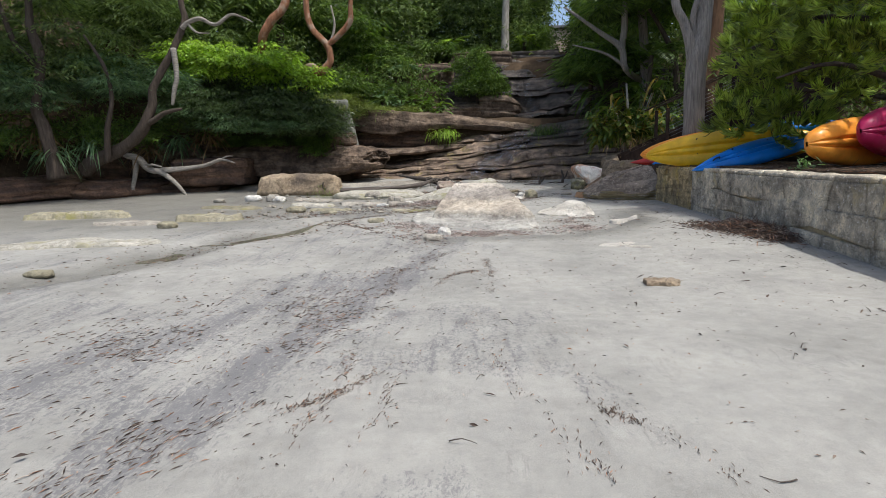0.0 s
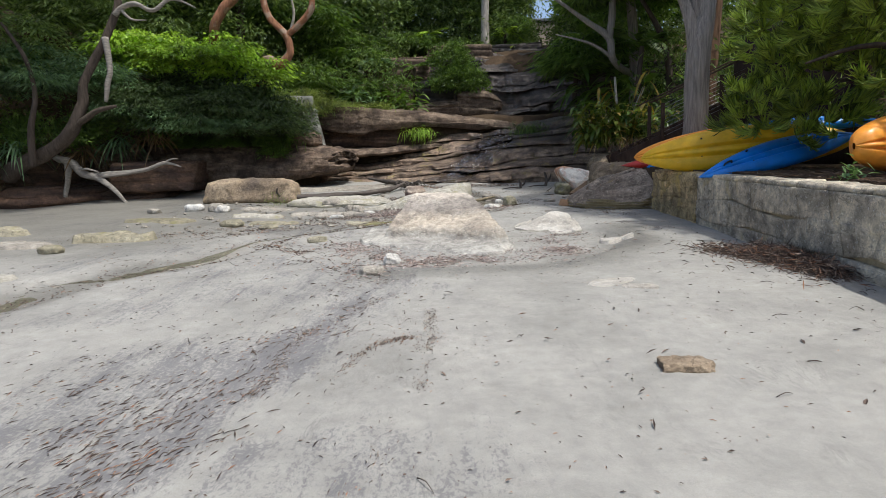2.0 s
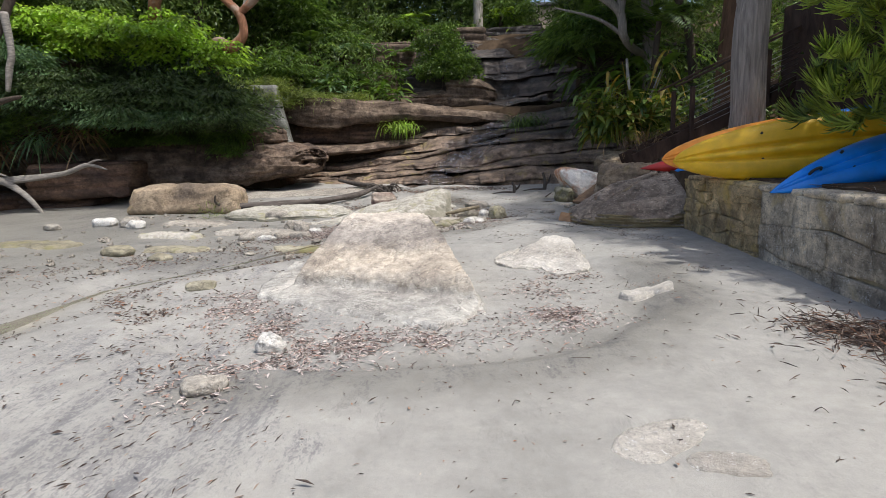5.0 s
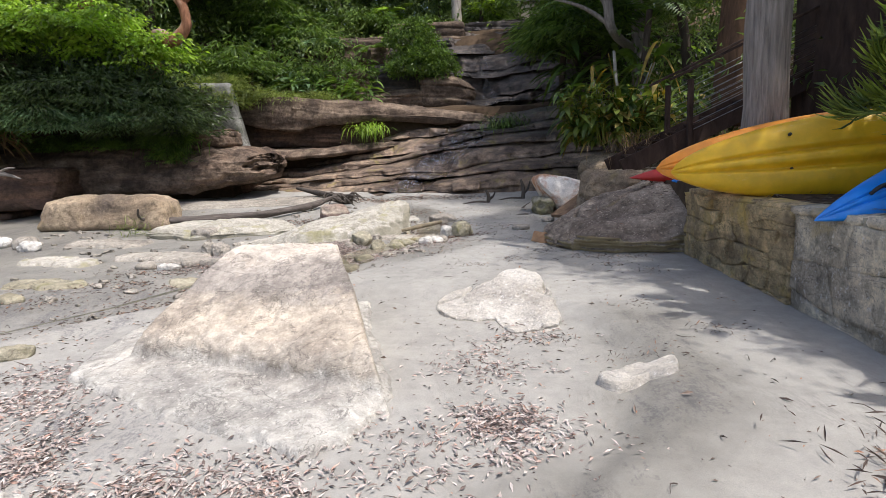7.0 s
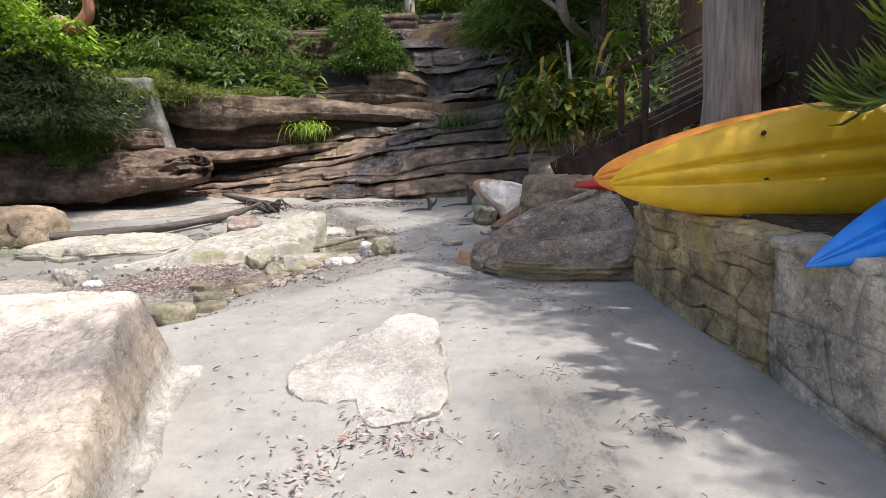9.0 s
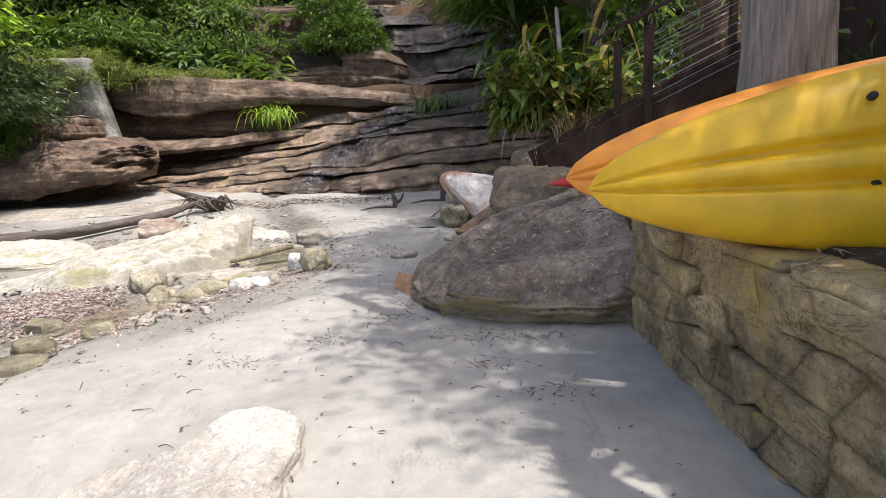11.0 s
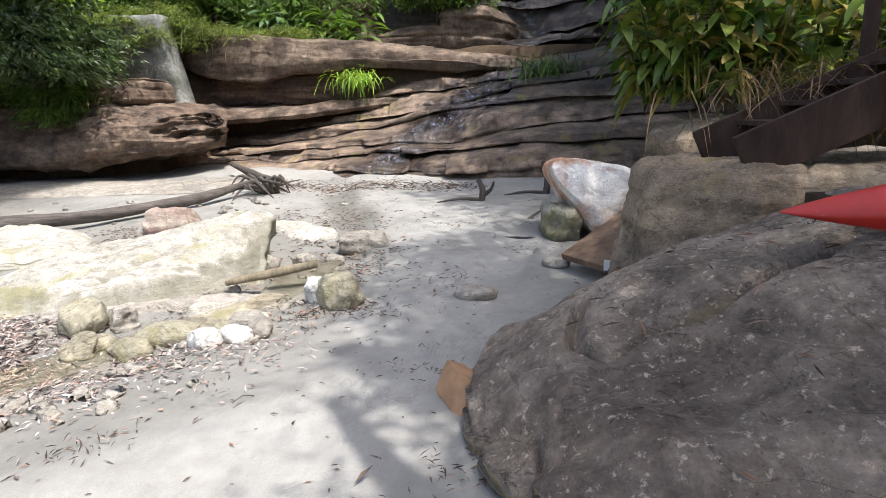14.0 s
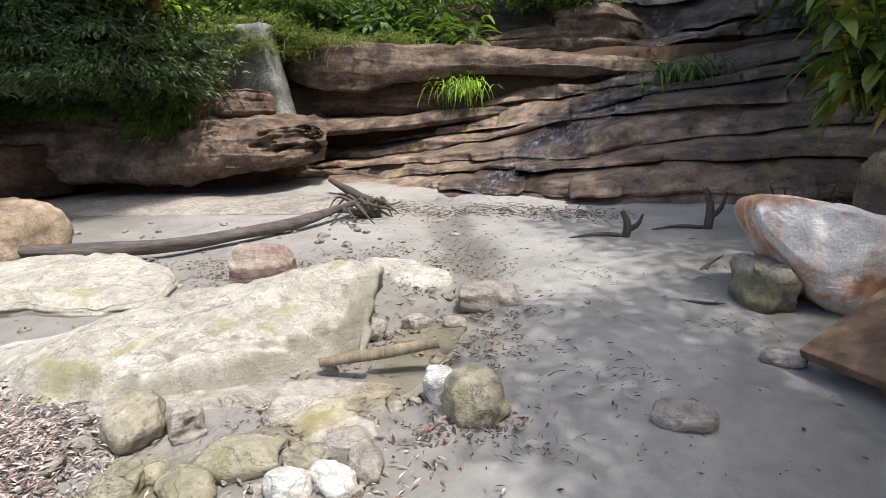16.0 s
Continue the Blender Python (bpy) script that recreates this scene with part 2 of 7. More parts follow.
    V = (C[:, None] + ring * (R[:, None] * wob)[..., None]).reshape(-1, 3)
    idx = np.arange(len(C) * sides).reshape(len(C), sides)
    nx = np.roll(idx, -1, 1)
    Fq = np.stack([idx[:-1], nx[:-1], nx[1:], idx[1:]], -1).reshape(-1, 4)
    V = np.concatenate([V, C[:1], C[-1:]])
    n0, n1 = len(V) - 2, len(V) - 1
    capA = np.stack([np.full(sides, n0), nx[0], idx[0], np.full(sides, n0)], -1)
    capB = np.stack([np.full(sides, n1), idx[-1], nx[-1], np.full(sides, n1)], -1)
    caps = np.concatenate([capA, capB])
    return V, np.concatenate([Fq, caps])


def limb(name, points, radii, material, parent=None, label="", sides=10, seed=0, rough=0.12, steps=6):
    v, f = tube(points, radii, sides, seed, rough, steps)
    return part(name, quad_or_tri(name, v, f), material, parent, label)


def quad_or_tri(name, v, f):
    """Mesh of quads of which some repeat a corner (triangles)."""
    me = bpy.data.meshes.new(name)
    rows = [list(dict.fromkeys(r)) for r in f.tolist()]
    me.from_pydata(v.tolist(), [], rows)
    me.polygons.foreach_set("use_smooth", [True] * len(me.polygons))
    me.update()
    return me


def leaves(pts, ways, length, width, rng, fold=0.25, bend=0.15, up=0.6):
    """Small pointed leaves: one at each point, along its way. Verts and triangles, four each."""
    n = len(pts)
    L = length * rng.uniform(0.45, 1.45, (n, 1))
    W = width * rng.uniform(0.65, 1.3, (n, 1))
    D = ways / np.maximum(np.linalg.norm(ways, axis=1, keepdims=True), 1e-6)
    N = rng.normal(0, 0.55, (n, 3)) + np.array([0, 0, up])
    S = np.cross(D, N)
    S /= np.maximum(np.linalg.norm(S, axis=1, keepdims=True), 1e-6)
    N = np.cross(S, D)
    a = pts
    m = pts + D * L * 0.45 + N * W * fold
    tip = pts + D * L - N * L * bend
    V = np.stack([a, m + S * W * 0.5, tip, m - S * W * 0.5], 1).reshape(-1, 3)
    base = (np.arange(n) * 4)[:, None]
    T = np.array([[0, 2, 1], [0, 3, 2]])
    return V, (base[:, :, None] + T[None]).reshape(-1, 3)


def crown_points(blobs, rng, clumps, per, spread, shell=0.75, lift=True):
    """Points in clumps near the outsides of ellipsoids (x, y, z, rx, ry, rz); also each point's outward way."""
    blobs = np.array(blobs, float)
    area = (blobs[:, 3] * blobs[:, 4] + blobs[:, 4] * blobs[:, 5] + blobs[:, 3] * blobs[:, 5])
    pick = rng.choice(len(blobs), clumps, p=area / area.sum())
    d = rng.normal(0, 1, (clumps, 3))
    d /= np.linalg.norm(d, axis=1, keepdims=True)
    if lift:
        d[:, 2] = np.where(d[:, 2] < -0.25, -d[:, 2] * 0.6, d[:, 2])
    r = (shell + (1.08 - shell) * rng.random((clumps, 1)))
    c = blobs[pick, :3] + d * r * blobs[pick, 3:6] * (1 + 0.45 * fbm(d * 2 + blobs[pick, :3], 1.4, 2, 3))[:, None]
    pts = np.repeat(c, per, 0) + rng.normal(0, spread, (clumps * per, 3)) * np.array([1, 1, 0.55])
    ways = np.repeat(d, per, 0) * 0.7 + rng.normal(0, 0.75, (clumps * per, 3)) + np.array([0, 0, -0.15])
    return pts, ways

# ---- materials ----
def material(name, rough=0.8, spec=0.3):
    m = bpy.data.materials.new(name)
    m.use_nodes = True
    nt = m.node_tree
    b = nt.nodes["Principled BSDF"]
    b.inputs["Roughness"].default_value = rough
    b.inputs["Specular IOR Level"].default_value = spec
    return m, nt, b


def node(nt, kind, **inputs):
    n = nt.nodes.new(kind)
    for k, v in inputs.items():
        n.inputs[k.replace("_", " ")].default_value = v
    return n


def ramp(nt, source, stops):
    n = nt.nodes.new("ShaderNodeValToRGB")
    e = n.color_ramp.elements
    while len(e) < len(stops):
        e.new(0.5)
    for el, (p, c) in zip(e, stops):
        el.position = p
        el.color = (*c, 1) if len(c) == 3 else c
    nt.links.new(source, n.inputs[0])
    return n.outputs[0]


def grey(*stops):
    return [(p, (v, v, v)) for p, v in stops]


def noise_tex(nt, co, scale, detail=5, rough=0.55, distort=0.0):
    n = node(nt, "ShaderNodeTexNoise", Scale=scale, Detail=detail, Roughness=rough, Distortion=distort)
    nt.links.new(co, n.inputs["Vector"])
    return n.outputs["Fac"]


def mix(nt, fac, a, b, mode="MIX"):
    n = nt.nodes.new("ShaderNodeMix")
    n.data_type, n.blend_type = "RGBA", mode
    for v, s in ((fac, n.inputs[0]), (a, n.inputs[6]), (b, n.inputs[7])):
        if isinstance(v, (int, float)):
            s.default_value = v
        elif isinstance(v, tuple):
            s.default_value = (*v, 1)
        else:
            nt.links.new(v, s)
    return n.outputs[2]


def bump(nt, b, height, strength, distance):
    n = node(nt, "ShaderNodeBump", Strength=strength, Distance=distance)
    nt.links.new(height, n.inputs["Height"])
    nt.links.new(n.outputs[0], b.inputs["Normal"])


def coords(nt, stretch=None, world_space=True):
    if world_space:
        co = nt.nodes.new("ShaderNodeNewGeometry").outputs["Position"]
    else:
        co = nt.nodes.new("ShaderNodeTexCoord").outputs["Object"]
    if stretch:
        m = node(nt, "ShaderNodeMapping", Scale=stretch)
        nt.links.new(co, m.inputs[0])
        return m.outputs[0]
    return co


def stone(name, light, mid, dark, moss=None, moss_at=0.6, stain=0.5, bands=1.0, band_scale=7.0, rough=0.85, bump_strength=0.6, speck=0.0, wet=False, mottle=0.85, cracks=0.6):
    """Sandstone: bedded colour bands, grain, dark stains and, if given, moss in patches."""
    m, nt, b = material(name, rough, 0.5 if wet else 0.25)
    co = coords(nt)
    beds = coords(nt, (0.35, 0.35, band_scale))
    n1 = noise_tex(nt, beds, 1.0, 6, 0.6, 0.6)
    n2 = noise_tex(nt, co, 2.2, 6, 0.6)
    n3 = noise_tex(nt, co, 38, 6, 0.7)
    col = ramp(nt, n1, [(0.3, dark), (0.47, mid), (0.62, light), (0.8, mid)])
    col = mix(nt, bands, mid, col)
    blot = ramp(nt, n2, grey((0.38, 0.0), (0.62, 1.0)))
    col = mix(nt, blot, mix(nt, stain, col, dark), col)
    g = ramp(nt, n3, grey((0.3, 0.72), (0.7, 1.15)))
    col = mix(nt, 0.8, col, g, "MULTIPLY")
    mott = noise_tex(nt, co, 8.5, 8, 0.72, 0.3)
    col = mix(nt, mottle, col, ramp(nt, mott, grey((0.32, 0.55), (0.5, 0.98), (0.68, 1.35))), "MULTIPLY")
    if cracks:
        line = noise_tex(nt, coords(nt, (0.9, 0.9, 2.6)), 1.9, 6, 0.62, 0.9)
        cr = ramp(nt, line, grey((0.488, 0.0), (0.5, cracks), (0.512, 0.0)))
        col = mix(nt, cr, col, tuple(c * 0.35 for c in dark))
    pit = ramp(nt, noise_tex(nt, co, 70, 3, 0.6), grey((0.30, 0.45), (0.40, 1.0)))
    col = mix(nt, 0.7, col, pit, "MULTIPLY")
    if speck:
        vo = noise_tex(nt, co, 21, 5, 0.8)
        col = mix(nt, ramp(nt, vo, grey((0.58, 0.0), (0.64, speck))), col, tuple(min(1, c * 1.5) for c in light))
    if moss:
        mo = ramp(nt, noise_tex(nt, co, 1.7, 7, 0.65, 0.4), grey((moss_at, 0.0), (moss_at + 0.12, 0.85)))
        col = mix(nt, mo, col, moss)
    nt.links.new(col, b.inputs["Base Color"])
    h = mix(nt, 0.5, ramp(nt, n3, grey((0, 0), (1, 1))), ramp(nt, noise_tex(nt, beds, 2.5, 8, 0.7, 0.5), grey((0.2, 0), (0.8, 1))))
    bump(nt, b, mix(nt, 0.5, h, mott), bump_strength, 0.13)
    if wet:
        nt.links.new(ramp(nt, noise_tex(nt, co, 1.3, 5), grey((0.35, 0.4), (0.65, 0.75))), b.inputs["Roughness"])
    return m


def leaf_material(name, dark, light, old=None, through_it=0.35, rough=0.45):
    m, nt, b = material(name, rough, 0.4)
    g = nt.nodes.new("ShaderNodeNewGeometry")
    stops = [(0.0, dark), (0.7, light)] + ([(0.86, light), (0.9, old)] if old else [(1.0, light)])
    col = ramp(nt, g.outputs["Random Per Island"], stops)
    big = ramp(nt, noise_tex(nt, coords(nt), 1.7, 3), grey((0.34, 0.42), (0.5, 1.0), (0.68, 1.4)))
    col = mix(nt, 1.0, col, big, "MULTIPLY")
    nt.links.new(col, b.inputs["Base Color"])
    t = nt.nodes.new("ShaderNodeBsdfTranslucent")
    nt.links.new(mix(nt, 1.0, col, (1.25, 1.3, 0.55), "MULTIPLY"), t.inputs[0])
    s = nt.nodes.new("ShaderNodeMixShader")
    s.inputs[0].default_value = through_it
    nt.links.new(b.outputs[0], s.inputs[1])
    nt.links.new(t.outputs[0], s.inputs[2])
    nt.links.new(s.outputs[0], nt.nodes["Material Output"].inputs[0])
    return m


def plain(name, colour, rough=0.6, spec=0.4, metal=0.0, vary=0.25, scale=12.0, bump_strength=0.15, island=0.0):
    m, nt, b = material(name, rough, spec)
    b.inputs["Metallic"].default_value = metal
    co = coords(nt)
    n1, n2 = noise_tex(nt, co, scale), noise_tex(nt, co, scale * 0.15, 4)
    k = mix(nt, 0.5, ramp(nt, n1, grey((0.3, 1 - vary), (0.7, 1 + vary))), ramp(nt, n2, grey((0.3, 1 - vary), (0.7, 1 + vary))))
    col = mix(nt, 1.0, colour, k, "MULTIPLY")
    if island:
        r = ramp(nt, nt.nodes.new("ShaderNodeNewGeometry").outputs["Random Per Island"], grey((0, 1 - island), (1, 1 + island)))
        col = mix(nt, 1.0, col, r, "MULTIPLY")
    nt.links.new(col, b.inputs["Base Color"])
    bump(nt, b, n1, bump_strength, 0.02)
    return m


def sand_material():
    m, nt, b = material("damp_sand", 0.75, 0.3)
    co = coords(nt)
    wet = nt.nodes.new("ShaderNodeAttribute")
    wet.attribute_name = "wet"
    silt = nt.nodes.new("ShaderNodeAttribute")
    silt.attribute_name = "silt"
    n1 = noise_tex(nt, co, 0.9, 6, 0.6, 0.4)
    n2 = noise_tex(nt, co, 7, 6, 0.65)
    n3 = noise_tex(nt, co, 160, 3, 0.7)
    col = ramp(nt, n1, [(0.3, (0.265, 0.255, 0.228)), (0.5, (0.33, 0.317, 0.285)), (0.7, (0.375, 0.36, 0.322))])
    col = mix(nt, 0.7, col, ramp(nt, n2, grey((0.3, 0.82), (0.7, 1.14))), "MULTIPLY")
    col = mix(nt, 0.6, col, ramp(nt, n3, grey((0.3, 0.75), (0.7, 1.2))), "MULTIPLY")
    rill_co = node(nt, "ShaderNodeMapping", Scale=(2.6, 0.42, 1.0), Rotation=(0, 0, radians(16)))
    nt.links.new(co, rill_co.inputs[0])
    rill = noise_tex(nt, rill_co.outputs[0], 2.2, 7, 0.68, 0.7)
    col = mix(nt, ramp(nt, rill, grey((0.56, 0.0), (0.72, 0.16))), col, mix(nt, 1.0, col, (0.62, 0.62, 0.63), "MULTIPLY"))
    hair_co = node(nt, "ShaderNodeMapping", Scale=(1.5, 0.45, 1.0), Rotation=(0, 0, radians(22)))
    nt.links.new(co, hair_co.inputs[0])
    hair = noise_tex(nt, hair_co.outputs[0], 1.9, 8, 0.72, 0.5)
    hair_line = ramp(nt, hair, grey((0.482, 0.0), (0.5, 1.0), (0.518, 0.0)))
    where = ramp(nt, noise_tex(nt, co, 1.3, 4, 0.6), grey((0.5, 0.0), (0.64, 0.4)))
    col = mix(nt, mix(nt, 1.0, hair_line, where, "MULTIPLY"), col, (0.12, 0.113, 0.105))
    crumb = noise_tex(nt, coords(nt, (1.3, 0.75, 1.0)), 30, 6, 0.8, 0.3)
    col = mix(nt, 0.35, col, ramp(nt, crumb, grey((0.28, 0.55), (0.42, 1.0), (0.7, 1.1))), "MULTIPLY")
    rough_edge = mix(nt, 0.4, ramp(nt, crumb, grey((0.34, 0), (0.66, 1))), ramp(nt, rill, grey((0.3, 0), (0.7, 1))))
    edge = mix(nt, 0.7, silt.outputs["Fac"], rough_edge, "LINEAR_LIGHT")
    fine = ramp(nt, edge, grey((0.42, 0), (0.70, 0.95)))
    fine = mix(nt, 1.0, fine, ramp(nt, crumb, grey((0.3, 1.0), (0.55, 0.9), (0.7, 0.4))), "MULTIPLY")
    col = mix(nt, mix(nt, 1.0, fine, (0.72, 0.72, 0.72), "MULTIPLY"), col, (0.10, 0.098, 0.112))
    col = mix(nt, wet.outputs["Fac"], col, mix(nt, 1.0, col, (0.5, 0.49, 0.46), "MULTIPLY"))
    nt.links.new(col, b.inputs["Base Color"])
    nt.links.new(ramp(nt, wet.outputs["Fac"], grey((0, 0.8), (1, 0.28))), b.inputs["Roughness"])
    bump(nt, b, mix(nt, 0.45, mix(nt, 0.35, n2, rill), n3), 0.4, 0.03)
    return m


def water_material():
    m, nt, b = material("shallow_water", 0.05, 0.5)
    b.inputs["Base Color"].default_value = (0.75, 0.72, 0.6, 1)
    b.inputs["Transmission Weight"].default_value = 1.0
    b.inputs["IOR"].default_value = 1.33
    bump(nt, b, noise_tex(nt, coords(nt), 9, 3), 0.15, 0.02)
    return m


def hull_material(name, colour, scuff=(0.8, 0.75, 0.6)):
    m, nt, b = material(name, 0.38, 0.45)
    co = coords(nt, None, False)
    s = ramp(nt, noise_tex(nt, coords(nt, (1.2, 14, 14), False), 2.0, 7, 0.7), grey((0.62, 0), (0.75, 0.35)))
    d = ramp(nt, noise_tex(nt, co, 3.5, 6, 0.6), grey((0.35, 0.78), (0.65, 1.08)))
    col = mix(nt, s, mix(nt, 1.0, colour, d, "MULTIPLY"), scuff)
    nt.links.new(col, b.inputs["Base Color"])
    nt.links.new(ramp(nt, noise_tex(nt, co, 8, 4), grey((0.3, 0.3), (0.7, 0.5))), b.inputs["Roughness"])
    b.inputs["Subsurface Weight"].default_value = 0.05
    return m


def bark(name, colour, ridge=9.0, pale=None, grain=None):
    m, nt, b = material(name, 0.9, 0.2)
    n1 = noise_tex(nt, coords(nt, grain or (ridge, ridge, 1.1)), 1.6, 7, 0.65, 0.5)
    n2 = noise_tex(nt, coords(nt), 2.0, 5)
    col = ramp(nt, n1, [(0.3, tuple(c * 0.5 for c in colour)), (0.55, colour), (0.75, tuple(min(1, c * 1.45) for c in colour))])
    if pale:
        col = mix(nt, ramp(nt, n2, grey((0.5, 0), (0.6, 1))), col, pale)
    nt.links.new(col, b.inputs["Base Color"])
    bump(nt, b, n1, 0.8, 0.04)
    return m


def boulder_material():
    """Pale sandstone: bleached foot, ochre middle, grey lichened head."""
    m = stone("scoured_pale_sandstone", (0.60, 0.56, 0.51), (0.47, 0.435, 0.395), (0.235, 0.215, 0.20), stain=0.7, band_scale=1.4, speck=0.35, bump_strength=0.5, mottle=0.75)
    nt = m.node_tree
    b = nt.nodes["Principled BSDF"]
    old = b.inputs["Base Color"].links[0].from_socket
    co = coords(nt, None, False)
    sep = nt.nodes.new("ShaderNodeSeparateXYZ")
    nt.links.new(co, sep.inputs[0])
    wob = noise_tex(nt, co, 3.0, 5, 0.65)
    add = nt.nodes.new("ShaderNodeMath")
    add.operation = "MULTIPLY_ADD"
    add.inputs[1].default_value = 0.30
    nt.links.new(wob, add.inputs[0])
    nt.links.new(sep.outputs["Z"], add.inputs[2])
    low = nt.nodes.new("ShaderNodeMath")
    low.operation = "SUBTRACT"
    low.inputs[1].default_value = 0.15
    nt.links.new(add.outputs[0], low.inputs[0])
    # the 0.31 stop paints the notch's shade above the foot
    tint = ramp(nt, low.outputs[0], [(0.18, (1.08, 1.11, 1.08)), (0.27, (1.10, 1.10, 1.04)), (0.31, (0.82, 0.79, 0.71)), (0.36, (1.14, 1.09, 0.98)), (0.42, (1.08, 1.0, 0.87)), (0.55, (1.03, 0.96, 0.84)), (0.64, (0.70, 0.67, 0.63)), (0.78, (0.74, 0.71, 0.67)), (0.86, (1.2, 1.14, 1.04))])
    nt.links.new(mix(nt, 1.0, old, tint, "MULTIPLY"), b.inputs["Base Color"])
    return m


SAND = sand_material()
SCOURED = boulder_material()
WATER = water_material()
CLIFF = stone("bedded_sandstone", (0.33, 0.25, 0.178), (0.18, 0.13, 0.092), (0.05, 0.036, 0.028), moss=(0.06, 0.07, 0.02), moss_at=0.64, stain=0.75, band_scale=2.2, bands=0.7)
CLIFF_WET = stone("wet_dark_sandstone", (0.13, 0.10, 0.08), (0.065, 0.052, 0.045), (0.02, 0.018, 0.018), moss=(0.03, 0.035, 0.015), moss_at=0.62, band_scale=3.0, wet=True, rough=0.35)
NOSE = stone("grey_honeycombed_sandstone", (0.33, 0.255, 0.19), (0.185, 0.128, 0.09), (0.045, 0.032, 0.026), moss=(0.10, 0.09, 0.05), moss_at=0.62, stain=0.85, band_scale=2.2, bands=0.7)
CAVE = stone("rusty_cave_sandstone", (0.25, 0.15, 0.095), (0.13, 0.082, 0.058), (0.04, 0.031, 0.028), moss=(0.05, 0.055, 0.025), moss_at=0.66, band_scale=2.5)
PALE = stone("pale_boulder_sandstone", (0.80, 0.76, 0.68), (0.70, 0.655, 0.575), (0.34, 0.30, 0.25), stain=0.35, cracks=0.2, mottle=0.45, band_scale=2.2, speck=0.5, bump_strength=0.9)
BANK = stone("bleached_sandstone", (0.62, 0.58, 0.51), (0.52, 0.485, 0.415), (0.27, 0.255, 0.19), moss=(0.30, 0.28, 0.14), moss_at=0.56, stain=0.45, mottle=0.7, band_scale=1.6, bands=0.55)
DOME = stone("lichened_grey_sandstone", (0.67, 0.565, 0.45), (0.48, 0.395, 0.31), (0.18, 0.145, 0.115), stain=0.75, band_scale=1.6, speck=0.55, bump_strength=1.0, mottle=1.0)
def tint_sides(mat, bare, steep=(0.35, 0.7), share=0.75, band=14.0):
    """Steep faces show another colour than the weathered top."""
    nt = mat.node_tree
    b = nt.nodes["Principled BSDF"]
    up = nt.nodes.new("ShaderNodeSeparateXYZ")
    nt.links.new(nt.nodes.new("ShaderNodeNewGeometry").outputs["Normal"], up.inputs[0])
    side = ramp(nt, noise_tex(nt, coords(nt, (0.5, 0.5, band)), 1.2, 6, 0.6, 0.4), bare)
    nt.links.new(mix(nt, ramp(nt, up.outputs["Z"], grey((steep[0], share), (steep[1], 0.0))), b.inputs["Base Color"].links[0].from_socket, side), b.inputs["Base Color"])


# bank flanks: grey-green of algae, darkened further to carry their shade
tint_sides(BANK, [(0.35, (0.13, 0.125, 0.08)), (0.5, (0.24, 0.225, 0.16)), (0.65, (0.36, 0.33, 0.25))], (0.35, 0.75), 0.7, 3.0)
tint_sides(DOME, [(0.35, (0.25, 0.185, 0.085)), (0.5, (0.50, 0.39, 0.19)), (0.65, (0.60, 0.50, 0.30))], (0.0, 0.35))
BROWN = stone("brown_sandstone", (0.52, 0.41, 0.28), (0.37, 0.28, 0.185), (0.14, 0.11, 0.085), moss=(0.33, 0.27, 0.12), moss_at=0.6, stain=0.6, band_scale=1.5, speck=0.25)
WHITE = stone("white_rusty_rock", (0.88, 0.84, 0.77), (0.84, 0.79, 0.71), (0.70, 0.64, 0.55), moss=(0.50, 0.22, 0.085), moss_at=0.45, stain=0.1, band_scale=1.0, mottle=0.15, cracks=0.0)
BEDROCK = stone("water_worn_bedrock", (0.45, 0.33, 0.232), (0.265, 0.188, 0.13), (0.062, 0.046, 0.036), moss=(0.24, 0.19, 0.065), moss_at=0.56, stain=0.75, band_scale=2.0, bump_strength=0.5)
_nt = BEDROCK.node_tree
_wet = _nt.nodes.new("ShaderNodeAttribute")
_wet.attribute_name = "wet"
_b = _nt.nodes["Principled BSDF"]
_col = _b.inputs["Base Color"].links[0].from_socket
_nt.links.new(mix(_nt, _wet.outputs["Fac"], _col, mix(_nt, 1.0, _col, (0.42, 0.42, 0.45), "MULTIPLY")), _b.inputs["Base Color"])
_nt.links.new(ramp(_nt, _wet.outputs["Fac"], grey((0.0, 0.85), (1.0, 0.2))), _b.inputs["Roughness"])
_b.inputs["Specular IOR Level"].default_value = 0.5
MOSSY = stone("mossy_river_stone", (0.48, 0.44, 0.33), (0.35, 0.315, 0.22), (0.14, 0.125, 0.085), moss=(0.22, 0.205, 0.075), moss_at=0.54, stain=0.4, band_scale=2.0)
PEBBLE = stone("grey_river_stone", (0.50, 0.46, 0.39), (0.40, 0.36, 0.30), (0.22, 0.20, 0.17), stain=0.4, band_scale=2.0)
CHALK = stone("white_river_stone", (0.72, 0.70, 0.65), (0.66, 0.63, 0.57), (0.48, 0.45, 0.40), stain=0.3, band_scale=1.5)
RED_STONE = stone("red_banded_stone", (0.52, 0.44, 0.35), (0.36, 0.265, 0.21), (0.19, 0.125, 0.11), moss=(0.22, 0.22, 0.09), moss_at=0.62, band_scale=5.0)
BRICK = plain("orange_fired_clay", (0.37, 0.22, 0.12), 0.85, 0.2, vary=0.35, scale=9, bump_strength=0.5)
WALLSTONE = stone("walling_sandstone", (0.92, 0.72, 0.40), (0.74, 0.56, 0.31), (0.25, 0.19, 0.125), moss=(0.72, 0.54, 0.19), moss_at=0.52, speck=0.3, stain=0.75, band_scale=3.0, bump_strength=1.0)
RENDER = stone("stained_grey_walling", (0.94, 0.84, 0.65), (0.82, 0.71, 0.54), (0.19, 0.165, 0.14), moss=(0.66, 0.53, 0.28), moss_at=0.58, stain=0.75, band_scale=0.8, speck=0.6, bump_strength=0.9, mottle=1.0)
